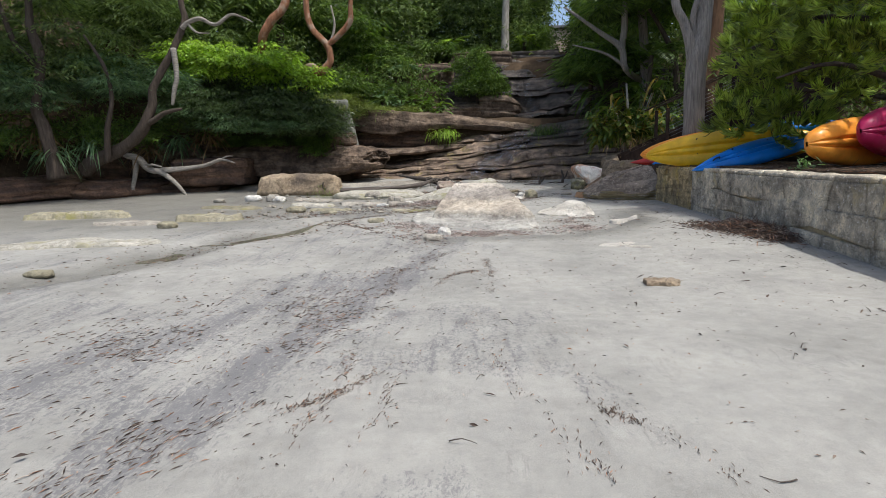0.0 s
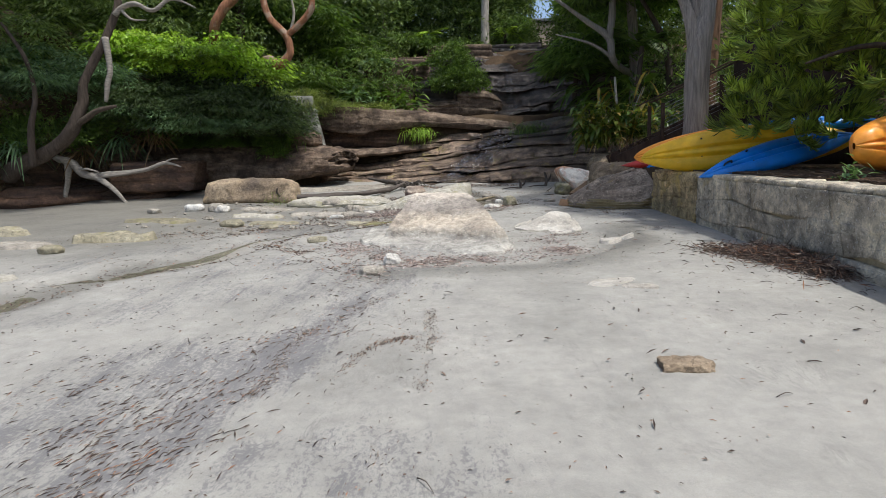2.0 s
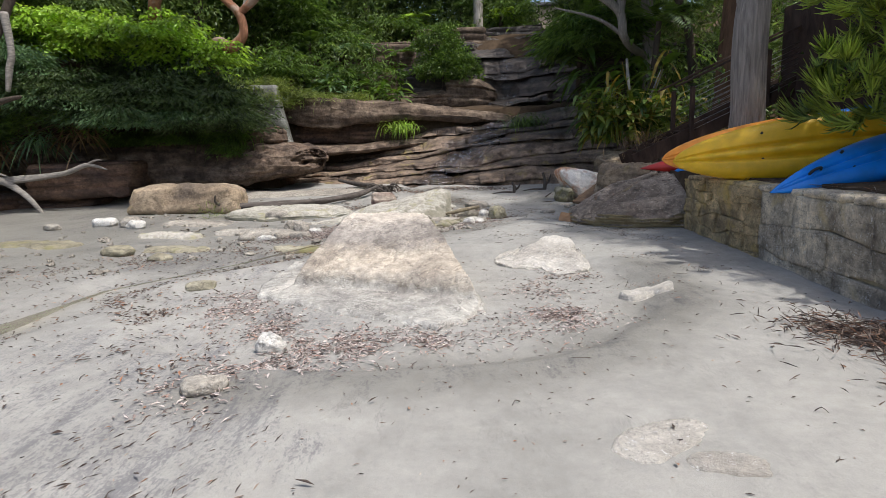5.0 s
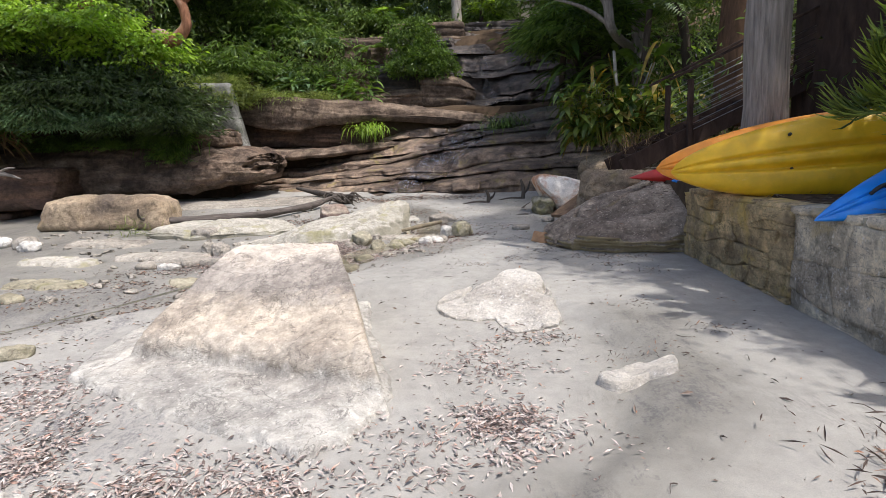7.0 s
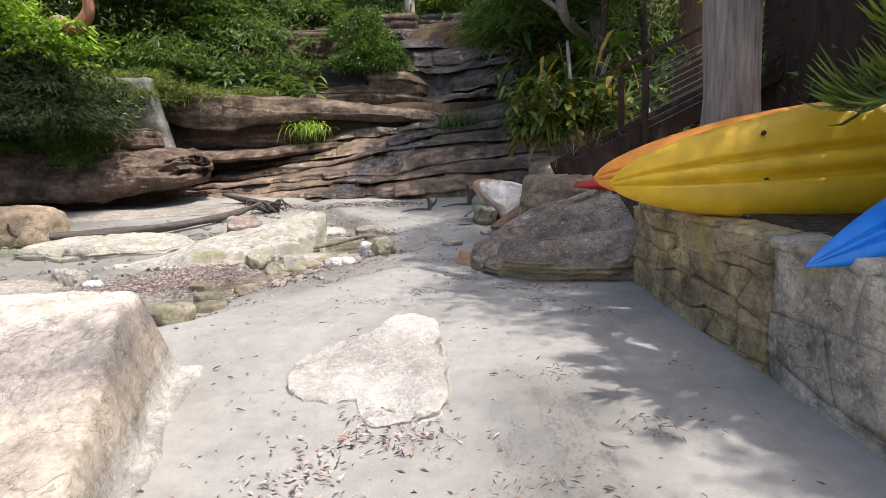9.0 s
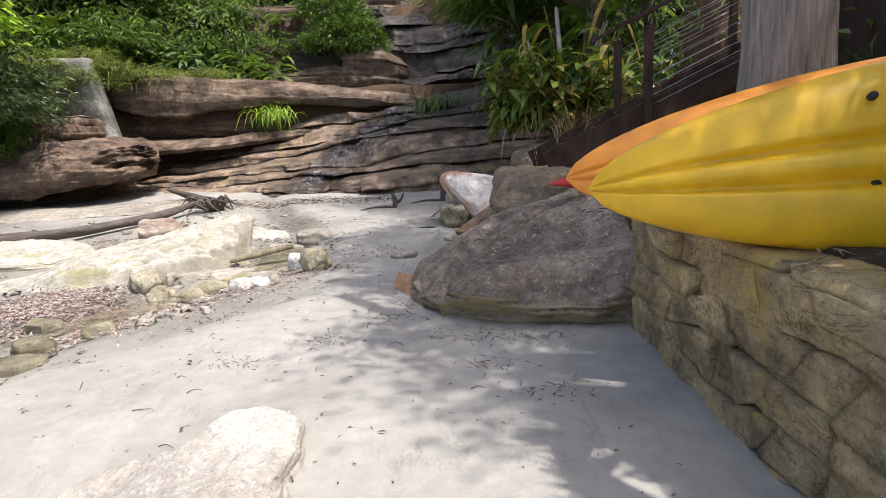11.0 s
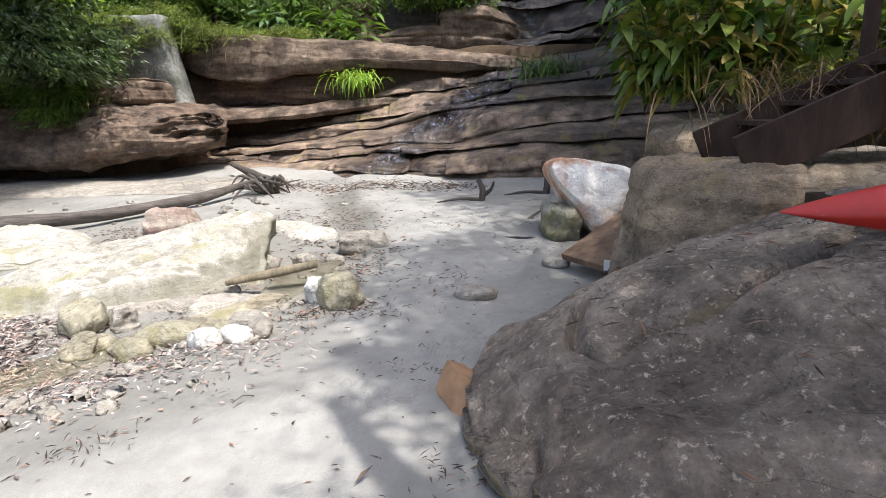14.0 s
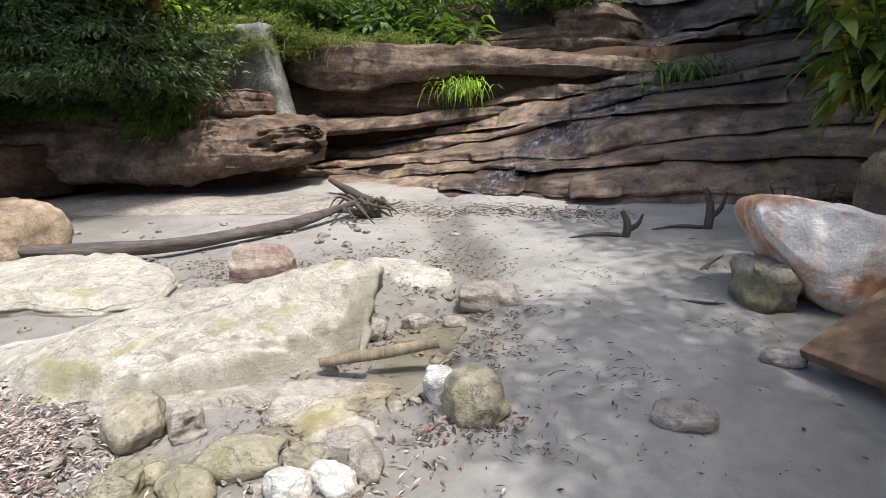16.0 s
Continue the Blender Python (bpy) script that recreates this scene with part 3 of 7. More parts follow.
MORTAR = plain("weathered_mortar", (0.42, 0.36, 0.25), 0.95, 0.1, vary=0.35, scale=20, bump_strength=0.6)
CONCRETE = stone("weathered_concrete", (0.40, 0.40, 0.36), (0.25, 0.252, 0.22), (0.055, 0.057, 0.05), moss=(0.10, 0.14, 0.05), moss_at=0.6, band_scale=0.9)
SOIL = plain("leaf_covered_soil", (0.075, 0.052, 0.033), 0.95, 0.1, vary=0.5, scale=6, bump_strength=0.9)
def litter_material(name, stops):
    m, nt, b = material(name, 0.8, 0.25)
    col = ramp(nt, nt.nodes.new("ShaderNodeNewGeometry").outputs["Random Per Island"], stops)
    k = ramp(nt, noise_tex(nt, coords(nt), 40, 3), grey((0.3, 0.75), (0.7, 1.2)))
    nt.links.new(mix(nt, 1.0, col, k, "MULTIPLY"), b.inputs["Base Color"])
    return m


LITTER = litter_material("dry_leaf_litter", [(0.0, (0.11, 0.085, 0.075)), (0.2, (0.24, 0.185, 0.16)), (0.45, (0.41, 0.345, 0.31)), (0.75, (0.56, 0.50, 0.46)), (0.9, (0.40, 0.25, 0.19)), (1.0, (0.64, 0.59, 0.54))])
DARK_LITTER = litter_material("damp_leaf_litter", [(0.0, (0.06, 0.045, 0.038)), (0.5, (0.14, 0.10, 0.08)), (0.8, (0.25, 0.19, 0.15)), (0.9, (0.35, 0.16, 0.08)), (1.0, (0.45, 0.40, 0.34))])
TWIG = plain("dark_twigs", (0.11, 0.09, 0.075), 0.85, 0.2, vary=0.3, scale=9)
DRIFT = bark("grey_driftwood", (0.30, 0.27, 0.235), 12.0, None, (1.5, 6, 14))
LOGWOOD = bark("dark_grey_log", (0.115, 0.098, 0.085), 12.0, None, (1.6, 4, 18))
DRIFT_DARK = bark("dark_wet_driftwood", (0.10, 0.085, 0.072), 12.0)
TRUNK = bark("grey_fissured_bark", (0.29, 0.26, 0.235), 16.0)
TRUNK_DARK = bark("dark_bark", (0.085, 0.066, 0.052), 8.0)
TRUNK_RED = bark("red_smooth_bark", (0.27, 0.13, 0.075), 5.0, (0.33, 0.24, 0.18))
TRUNK_PALE = bark("pale_gum_bark", (0.42, 0.38, 0.33), 4.0)
TIMBER = bark("dark_stained_timber", (0.065, 0.042, 0.032), 3.0)
PLANK = bark("rust_brown_plank", (0.19, 0.125, 0.08), 4.0)
STEEL = plain("dull_steel_wire", (0.45, 0.45, 0.44), 0.35, 0.5, metal=1.0, vary=0.1)
YELLOW = hull_material("yellow_plastic", (0.82, 0.49, 0.015))
ORANGE = hull_material("orange_plastic", (0.90, 0.34, 0.04))
RED = hull_material("red_plastic", (0.50, 0.03, 0.02))
BLUE = hull_material("blue_plastic", (0.012, 0.23, 0.74))
MAGENTA = hull_material("magenta_plastic", (0.42, 0.01, 0.08))
BLACK = plain("black_rubber", (0.02, 0.02, 0.02), 0.6)
PAINT = plain("white_sign_plate", (0.6, 0.6, 0.57), 0.6, vary=0.15)
GREEN = leaf_material("mid_green_leaves", (0.04, 0.085, 0.016), (0.135, 0.215, 0.04))
# mound's lower and inner leaves: shade of trees overhead put into the green
SHADY = leaf_material("shaded_shrub_leaves", (0.022, 0.042, 0.014), (0.085, 0.125, 0.042), through_it=0.28, rough=0.42)
LIME = leaf_material("bright_creeper_leaves", (0.16, 0.28, 0.03), (0.34, 0.50, 0.055))
DEEP = leaf_material("deep_green_leaves", (0.045, 0.08, 0.025), (0.18, 0.25, 0.085), through_it=0.4, rough=0.42)
BLUEGREEN = leaf_material("blue_green_leaves", (0.06, 0.12, 0.06), (0.17, 0.27, 0.13), rough=0.38)
NEEDLE = leaf_material("conifer_sprays", (0.10, 0.17, 0.025), (0.42, 0.52, 0.09), through_it=0.4)
BROAD = leaf_material("broad_ginger_leaves", (0.045, 0.10, 0.016), (0.22, 0.27, 0.055), (0.42, 0.32, 0.10), 0.35, 0.32)
GOLD = leaf_material("yellowing_leaves", (0.22, 0.15, 0.02), (0.34, 0.24, 0.04))
DEAD = leaf_material("dead_brown_fronds", (0.10, 0.06, 0.03), (0.22, 0.14, 0.07))
GRASS = leaf_material("grass_blades", (0.10, 0.14, 0.025), (0.21, 0.26, 0.06))

from mathutils.bvhtree import BVHTree

# ---- ground ----
STREAM = [(-14, 2.0), (-6.4, 5.4), (-4.9, 7.3), (-4.4, 9.3), (-3.3, 10.9), (-3.1, 12.6), (-1.9, 14.2), (-1.2, 15.6), (-0.1, 16.2), (0.9, 17.7), (1.75, 19.2), (1.75, 20.4), (1.1, 22.5), (0.5, 24.5), (-0.2, 27.0)]
SILT_A = [(-2.4, 0.5), (-1.7, 1.9), (-1.45, 3.2), (-1.15, 5.0), (-0.6, 7.2), (-0.2, 9.0)]
SILT_B = [(-2.9, 2.6), (-2.2, 4.2), (-1.6, 6.0)]
SCARP = [(-0.4, 9.3), (0.9, 9.55), (2.2, 9.75), (3.2, 10.5), (3.75, 11.6), (3.9, 12.8)]


def ground_z(x, y):
    x, y = np.broadcast_arrays(np.asarray(x, float), np.asarray(y, float))
    z = np.interp(y, [-60, 6, 12, 19, 22, 26, 30, 34], [-0.10, -0.10, 0.0, 0.0, 0.06, 0.22, 0.40, 0.5])
    P = xyz(x.ravel(), y.ravel(), 0.0)
    inner = smooth(12, 4, np.hypot(x - 0, (y - 12) * 0.6))
    z = z + inner * 0.05 * fbm(P, 0.35, 3, 4).reshape(x.shape) + inner * 0.02 * fbm(P, 2.2, 4, 8).reshape(x.shape)
    d, _ = near_line(x, y, STREAM)
    z = z - 0.085 * smooth(0.75, 0.15, d + 0.2 * fbm(P, 1.1, 2, 6).reshape(x.shape))
    scour = np.hypot((x - 0.75) / 3.0, (y - 12.1) / 2.5) + 0.05 * fbm(P, 0.9, 2, 12).reshape(x.shape)
    z = z - 0.10 * smooth(1.03, 0.90, scour)
    bed = smooth(0.3, -0.5, x - np.interp(y, [13, 14, 15.2, 17.2, 19.0, 21, 24], [-3.0, -1.2, 0.6, 2.6, 3.0, 2.7, 2.0])) * smooth(12.5, 14.5, y) * smooth(25, 20, y) * smooth(-7, -4, x)
    z = z - 0.07 * bed + bed * 0.03 * fbm(P, 1.8, 3, 15).reshape(x.shape)
    d, u = near_line(x, y, SILT_A)
    z = z - 0.025 * smooth(0.5, 0.05, d)
    return z


def axis(lo, a, b, hi, step):
    """Even steps from a to b, then ever longer ones out to lo and hi."""
    mid = list(np.arange(a, b, step)) + [b]
    out, d = [], step
    v = b
    while v < hi:
        d *= 1.35
        v = min(v + d, hi)
        out.append(v)
    left, d, v = [], step, a
    while v > lo:
        d *= 1.35
        v = max(v - d, lo)
        left.append(v)
    return np.array(left[::-1] + mid + out)


gx, gy = axis(-900, -9.0, 6.2, 900, 0.07), axis(-900, 0.0, 28.0, 900, 0.07)
GX, GY = np.meshgrid(gx, gy)
V = xyz(GX.ravel(), GY.ravel(), ground_z(GX, GY).ravel())
idx = np.arange(GX.size).reshape(GX.shape)
me = mesh_np("ground", V, np.stack([idx[:-1, :-1], idx[:-1, 1:], idx[1:, 1:], idx[1:, :-1]], -1).reshape(-1, 4))
P = V * np.array([1, 1, 0])
d, _ = near_line(V[:, 0], V[:, 1], STREAM)
wet = smooth(0.95, 0.15, d + 0.4 * fbm(P, 1.2, 4, 3)) * (0.65 - 0.45 * smooth(20.8, 21.6, V[:, 1])) * (1 - 0.6 * smooth(10.0, 12.0, V[:, 1]) * smooth(17.5, 16.0, V[:, 1]))
# sand at the right beyond y 16 is set darker and smoother
right_dark = smooth(3.2, 4.6, V[:, 0] + 0.5 * fbm(P, 0.6, 3, 9)) * smooth(15.5, 17.5, V[:, 1]) * smooth(26, 23, V[:, 1])
wet = np.maximum(wet, 0.45 * right_dark)
RUNNEL = [(-1.2, 17.9), (0.0, 18.75), (1.0, 19.35), (1.75, 20.0), (2.0, 20.8), (1.5, 22.6), (0.6, 24.6)]
dR, _ = near_line(V[:, 0], V[:, 1], RUNNEL)
wet = np.maximum(wet, 0.75 * smooth(0.55, 0.12, dR + 0.22 * fbm(P, 1.6, 3, 33)))
damp_left = smooth(-2.5, -6.0, V[:, 0] + 1.2 * fbm(P, 0.5, 4, 44)) * smooth(9.0, 13.0, V[:, 1])
wet = np.maximum(wet, 0.62 * damp_left)
bed_damp = smooth(0.4, -0.6, V[:, 0] - np.interp(V[:, 1], [13, 14, 15.2, 17.2, 19.0, 21, 24], [-3.0, -1.2, 0.6, 2.6, 2.8, 2.4, 1.6]) + 0.5 * fbm(P, 1.4, 4, 45)) * smooth(12.5, 14.5, V[:, 1]) * smooth(25, 21, V[:, 1])
wet = np.maximum(wet, 0.5 * bed_damp)
dA, _ = near_line(V[:, 0], V[:, 1], SILT_A)
dB, _ = near_line(V[:, 0], V[:, 1], SILT_B)
dC, _ = near_line(V[:, 0], V[:, 1], SCARP)
patch = fbm(P, 0.8, 4, 21)
silt = np.maximum(0.72 * smooth(0.8, 0.0, dA + 0.3 * patch), 0.62 * smooth(1.4, 0.0, dB + 0.5 * patch))
silt = np.maximum(silt, 0.42 * smooth(0.6, 0.05, dC + 0.5 * patch))
wet = np.maximum(wet, 0.6 * smooth(0.75, 0.1, dC + 0.3 * patch))
silt = np.maximum(silt, 0.48 * smooth(-0.05, 0.4, patch) * smooth(0.6, -1.0, V[:, 0] - 1.5))
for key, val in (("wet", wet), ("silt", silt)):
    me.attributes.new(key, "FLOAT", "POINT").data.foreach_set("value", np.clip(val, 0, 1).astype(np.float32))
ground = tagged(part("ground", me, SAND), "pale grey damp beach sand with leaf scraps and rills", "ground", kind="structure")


def gz(x, y):
    return float(ground_z(np.array([x]), np.array([y]))[0])


# shallow water lying in the stream bed
sp = np.array(STREAM, float)
t = np.linspace(0, len(sp) - 4, 160)
cx, cy = np.interp(t, range(len(sp)), sp[:, 0]), np.interp(t, range(len(sp)), sp[:, 1])
tx, ty = np.gradient(cx), np.gradient(cy)
ln = np.hypot(tx, ty)
rowsv = []
for k, s in enumerate(np.linspace(-1, 1, 7)):
    w = np.interp(t, [0, 3.4, 4.6, 8, 9, 12], [0.36, 0.30, 0.04, 0.04, 0.22, 0.2]) * (1 + 0.3 * np.sin(t * 3.1))
    rowsv.append(np.stack([cx - ty / ln * s * w, cy + tx / ln * s * w, np.interp(cy, [6, 12, 19, 22, 26, 30], [-0.10, 0, 0, 0.06, 0.22, 0.4]) - 0.075], 1))
V = np.stack(rowsv, 1).reshape(-1, 3)
idx = np.arange(160 * 7).reshape(160, 7)
water = part("stream_water", mesh_np("stream_water", V, np.stack([idx[:-1, :-1], idx[1:, :-1], idx[1:, 1:], idx[:-1, 1:]], -1).reshape(-1, 4)), WATER)
tagged(water, "thin clear brownish stream water trickling over sand", "water", kind="structure")
water.visible_shadow = False

# ---- hillside and terrace ----
def hill_z(x, y):
    back_slope = np.interp(y + 0.15 * np.abs(x), [31, 32.5, 35.5, 37.5, 46, 70, 200], [2.6, 3.3, 3.6, 7.0, 9.5, 13, 17])
    gap = smooth(1.6, 0.9, np.abs(x - 0.172 * y)) * smooth(39, 41, y)
    back_slope = back_slope * (1 - gap) + np.minimum(back_slope, 8.6) * gap
    # the left bank comes nearer to the camera
    edge = np.interp(y, [-30, 8, 16, 20, 24, 27, 28], [30, 25, 21.5, 19.5, 17.5, 14.5, 9.0])
    left = np.interp(-x - edge, [-2.5, 0, 2, 6, 20, 60], [-3, 1.3, 3.0, 5.2, 12, 26])
    left = np.where(y < 27.9, left, np.maximum(left, np.interp(-x, [4.5, 6, 10, 20, 60], [-3, 2.6, 3.2, 9, 26])))
    right = np.interp(x - np.interp(y, [-10, 16, 19, 24, 28, 40], [9.5, 9.5, 9.0, 8.0, 7.6, 6.5]), [-1.2, 0, 3, 8, 20, 60], [-3, 1.1, 2.8, 6.5, 14, 30])
    fade = smooth(-30, 5, y)
    z = -3 + (np.maximum(left, right) + 3) * fade
    return np.where(y > 31.2, np.maximum(z, back_slope), z)


hx, hy = np.concatenate([np.linspace(-120, -24, 20), np.arange(-23, 16, 0.5), np.linspace(17, 120, 20)]), np.concatenate([np.arange(-30, 4, 2.0), np.arange(4, 50, 0.5), np.linspace(52, 200, 24)])
HX, HY = np.meshgrid(hx, hy)
HZ = hill_z(HX, HY)
P = xyz(HX.ravel(), HY.ravel(), 0)
HZ = HZ + (0.35 * fbm(P, 0.4, 4, 50)).reshape(HZ.shape) * (HZ > 0.5)
HZ = np.maximum(HZ, -3)
idx = np.arange(HX.size).reshape(HX.shape)
quads = np.stack([idx[:-1, :-1], idx[:-1, 1:], idx[1:, 1:], idx[1:, :-1]], -1).reshape(-1, 4)
keep = (HZ.ravel()[quads] > -1.2).any(1)
tagged(part("hillside", mesh_np("hillside", xyz(HX.ravel(), HY.ravel(), HZ.ravel()), quads[keep]), SOIL), "steep dark forest slope covered in leaf litter", "hillside", kind="structure")

v, f = box_grid((12, 60, 2))
v = v * np.array([2.7, 12.4, 0.55]) + np.array([8.35, 5.6, 0.41])
v[:, 2] += (v[:, 2] > 0.5) * (0.03 * fbm(v, 1.5, 3, 70) + 0.03)
tagged(part("terrace", mesh_np("terrace", v, f), SOIL), "terrace of bare brown soil and pine needles behind the wall", "terrace", kind="structure")

# ---- the waterfall cliff ----
cliff = thing("waterfall_cliff", "stepped brown sandstone cliff with wet ledges and a thin waterfall", "cliff", 0, 31, 0, kind="structure")


def ledge(x, y, z, dx, dy, dz, seed, mat, rot=0, dip=0, name="rock_ledge", parent=cliff, cells=70, square=7.0, lump=0.14, strata=0.09, beds=3.0, pits=0.0, grain=0.02, label="", nod=0, cuts=3, taper=0.0):
    """A bed of sandstone whose front middle foot is at (x, y, z); dip: degrees by which it rises to the right."""
    me = rock_mesh(name, (dx, dy, dz), seed, cells, square, lump, grain, strata, beds, pits=pits, cuts=cuts, taper=taper)
    ob = part(name, me, mat, None, label)
    ob.matrix_world = pose(x, y + dy / 2, z, nod, -dip, rot)
    if parent:
        ob.parent = parent
        ob.matrix_parent_inverse = parent.matrix_world.inverted()
    return ob


def bedded(name, xs, fronts, foots, mat, seed, parent=cliff, crack=0.16, ragged=0.16, step=0.045, rows=22, wet=None):
    """Beds of rock one above another. xs: stations along x; fronts and foots: for each bed the y of its edge and the z of its foot there; the last pair closes the top."""
    x = np.arange(xs[0], xs[-1], step)
    n = len(x)
    Y = [np.interp(x, xs, f) for f in fronts]
    Z = [np.interp(x, xs, f) for f in foots]
    for k in range(len(Y)):
        P = xyz(x, 3.7 * k + seed, 0.5)
        Y[k] = Y[k] + ragged * (1.3 * fbm(P, 0.8, 4, seed + k) + np.tanh(9 * fbm(P, 0.55, 2, seed + 40 + k)))
        Z[k] = Z[k] + (1.5 * ragged * fbm(P, 0.45, 3, seed + 80 + k) + 0.12 * ragged * fbm(P, 2.5, 3, seed + 120 + k)) * (k > 0)
    for k in range(len(Y) - 1):
        f = np.linspace(0, 1, rows)[:, None]
        face = 0.56
        a, c = np.clip(f / face, 0, 1), np.clip((f - face) / (1 - face), 0, 1)
        th = np.maximum(Z[k + 1] - Z[k], 0.03)[None]
        deep = crack * np.clip(-0.1 + 2.6 * fbm(xyz(x, seed + 5.0 * k, 2.2), 0.6, 3, seed + 60 + k), 0.0, 1.6)[None]
        lip = 0.48 + 0.5 * fbm(xyz(x, seed + k, 9.1), 0.7, 3, seed + k)[None]
        zz = Z[k][None] + th * (a ** 1.15 * lip + c * (1 - lip))
        depth = np.maximum(Y[k + 1] - Y[k], 0.05)[None]
        nose = deep * (1 - smooth(0.0, 0.25, a)) + 0.35 * a * th
        yy = Y[k][None] + nose + c * (depth + 0.2 - 0.35 * th)
        u_ = x * 1.1 + 0.5 * fbm(xyz(x, seed + k, 4.4), 0.8, 2, seed + k) + k * 0.37
        cell_ = np.floor(u_)
        gap_ = smooth(0.06, 0.0, np.minimum(u_ - cell_, 1 - u_ + cell_)) * (_hash(cell_.astype(np.int64), k, 3, seed) > 0.1)
        block_ = 0.17 * _hash(cell_.astype(np.int64), k, 0, seed)
        yy = yy + (block_ + 0.12 * gap_)[None] * smooth(1.0, 0.7, f)
        zz = zz + (0.35 * block_ * th[0])[None] * smooth(0.0, 0.4, f) * smooth(1.0, 0.8, f)
        v = np.stack([np.broadcast_to(x[None], zz.shape), yy, zz], -1).reshape(-1, 3)
        edge_in = np.broadcast_to(np.minimum(1, 5 * f * (1 - f) + 0.15), zz.shape).reshape(-1)
        big = np.stack([fbm(v * np.array([0.9, 0.9, 1.6]) + 7 * j, 1, 4, seed + 200 + j) for j in range(3)], 1)
        v = v + big * np.array([0.08, 0.26, 0.09]) * edge_in[:, None]
        seam = fbm(np.stack([v[:, 0] * 0.35, v[:, 1] * 0.2, v[:, 2] * 11 - v[:, 0] * 0.5], 1), 1, 3, seed + 230)
        v[:, 1] += 0.03 * edge_in * seam + 0.02 * smooth(0.08, 0.0, np.abs(seam)) * edge_in
        v[:, 2] += 0.05 * edge_in * fbm(v, 1.6, 5, seed + 240, 0.65)
        v[:, 1] += 0.05 * edge_in * fbm(v, 5.0, 4, seed + 250, 0.65)
        idx = np.arange(rows * n).reshape(rows, n)
        q = np.stack([idx[:-1, :-1], idx[:-1, 1:], idx[1:, 1:], idx[1:, :-1]], -1).reshape(-1, 4)
        me = mesh_np(name, v, q)
        w = np.zeros(len(v)) if wet is None else wet(v)
        me.attributes.new("wet", "FLOAT", "POINT").data.foreach_set("value", np.clip(w, 0, 1).astype(np.float32))
        part(name, me, mat, parent)


def apron_wet(v):
    """Wettest where the fall spreads over the beds."""
    d = np.abs(v[:, 0] - np.interp(v[:, 2], [0, 1, 2.6], [0.2, 1.6, 3.2])) + 0.8 * fbm(v, 0.9, 3, 77)
    return np.maximum(smooth(1.7, 0.5, d), 0.65 * smooth(1.6, 2.5, v[:, 2]) * smooth(1.0, 3.0, v[:, 0]))


def falls_wet(v):
    return 0.8 + 0.2 * smooth(2.2, 0.6, np.abs(v[:, 0] - 4.3) + 0.7 * fbm(v, 0.9, 3, 78))


bedded("rock_bed", [-5.5, -2, 0.5, 3, 6, 9.5],
       [(28.2, 27.2, 26.2, 25.3, 25.3, 25.5), (28.7, 27.9, 26.9, 26.0, 25.6, 25.7), (29.6, 28.8, 28.0, 26.9, 26.3, 26.1), (30.3, 29.4, 28.5, 27.8, 27.2, 26.7), (30.9, 30.3, 29.6, 28.9, 27.8, 27.2), (31.6, 31.2, 30.2, 29.5, 28.9, 28.0), (32.5, 32.3, 31.0, 30.4, 29.6, 28.6), (33.6, 33.4, 32.4, 32.0, 31.2, 30)],
       [(-0.25,) * 6, (0.10, 0.18, 0.22, 0.25, 0.35, 0.5), (0.30, 0.40, 0.62, 0.80, 0.85, 0.95), (0.62, 0.70, 0.80, 1.02, 1.35, 1.5), (0.80, 1.0, 1.3, 1.65, 1.75, 1.9), (1.15, 1.25, 1.5, 1.95, 2.3, 2.5), (1.45, 1.65, 2.05, 2.4, 2.55, 2.8), (2.3, 2.4, 2.6, 2.8, 3.1, 3.4)],
       BEDROCK, 811, ragged=0.14, wet=apron_wet)
top_y = [33.4, 33.7, 34.3, 34.6, 35.2, 35.9, 36.6, 37.4, 39.0]
top_z = [2.7, 3.5, 3.9, 4.9, 5.3, 6.2, 6.7, 7.2, 7.65]
bedded("fall_bed", [1.6, 3.0, 4.4, 6.0, 9.0], [(y + 0.5, y + 0.1, y + 0.25, y - 0.1, y - 0.5) for y in top_y], [(z + 0.05, z - 0.08, z, z + 0.1, z + 0.25) for z in top_z], CLIFF_WET, 911, crack=0.2, ragged=0.26, step=0.06, rows=16, wet=falls_wet)
ledge(-2.2, 32.4, 1.5, 7.4, 3, 1.5, 114, CAVE, 0, 0)
# the overhanging bed and the recess under it
def lip_profile(y, lo, hi, back=0.9):
    h = hi - lo
    return [(y + 2.6, lo + 0.25), (y + back, lo + 0.10), (y + 0.12, lo), (y - 0.02, lo + 0.3 * h), (y + 0.06, hi - 0.15), (y + 0.28, hi), (y + 1.5, hi + 0.10), (y + 4.0, hi + 0.25)]


OVER = [(-6.4, 31.0, 3.3, 3.9), (-5.7, 30.6, 2.95, 4.0), (-4.6, 30.4, 2.62, 4.0), (-3.6, 30.4, 2.58, 3.9), (-2.6, 30.5, 2.75, 3.76), (-1.0, 30.7, 2.90, 3.66), (0.5, 30.8, 2.78, 3.43), (1.9, 30.9, 2.70, 3.25), (3.8, 31.0, 2.58, 2.93), (5.6, 31.3, 2.45, 2.72)]
part("overhang_bed", sweep_mesh("overhang_bed", [(x, lip_profile(y, lo, hi)) for x, y, lo, hi in OVER], 120, [6, 14, 10, 18, 10, 14, 6], 0.045, 0.13, 0.045, 2.6, 0.025, (), -0.10), CLIFF, cliff, "pale grey-brown overhanging sandstone bed")
RECESS = [(-6.2, 31.5, 1.9, 3.2), (-4.8, 31.2, 1.9, 2.9), (-3.0, 31.1, 1.95, 2.9), (-1.2, 31.5, 2.0, 3.0), (0.6, 32.0, 2.1, 3.0)]
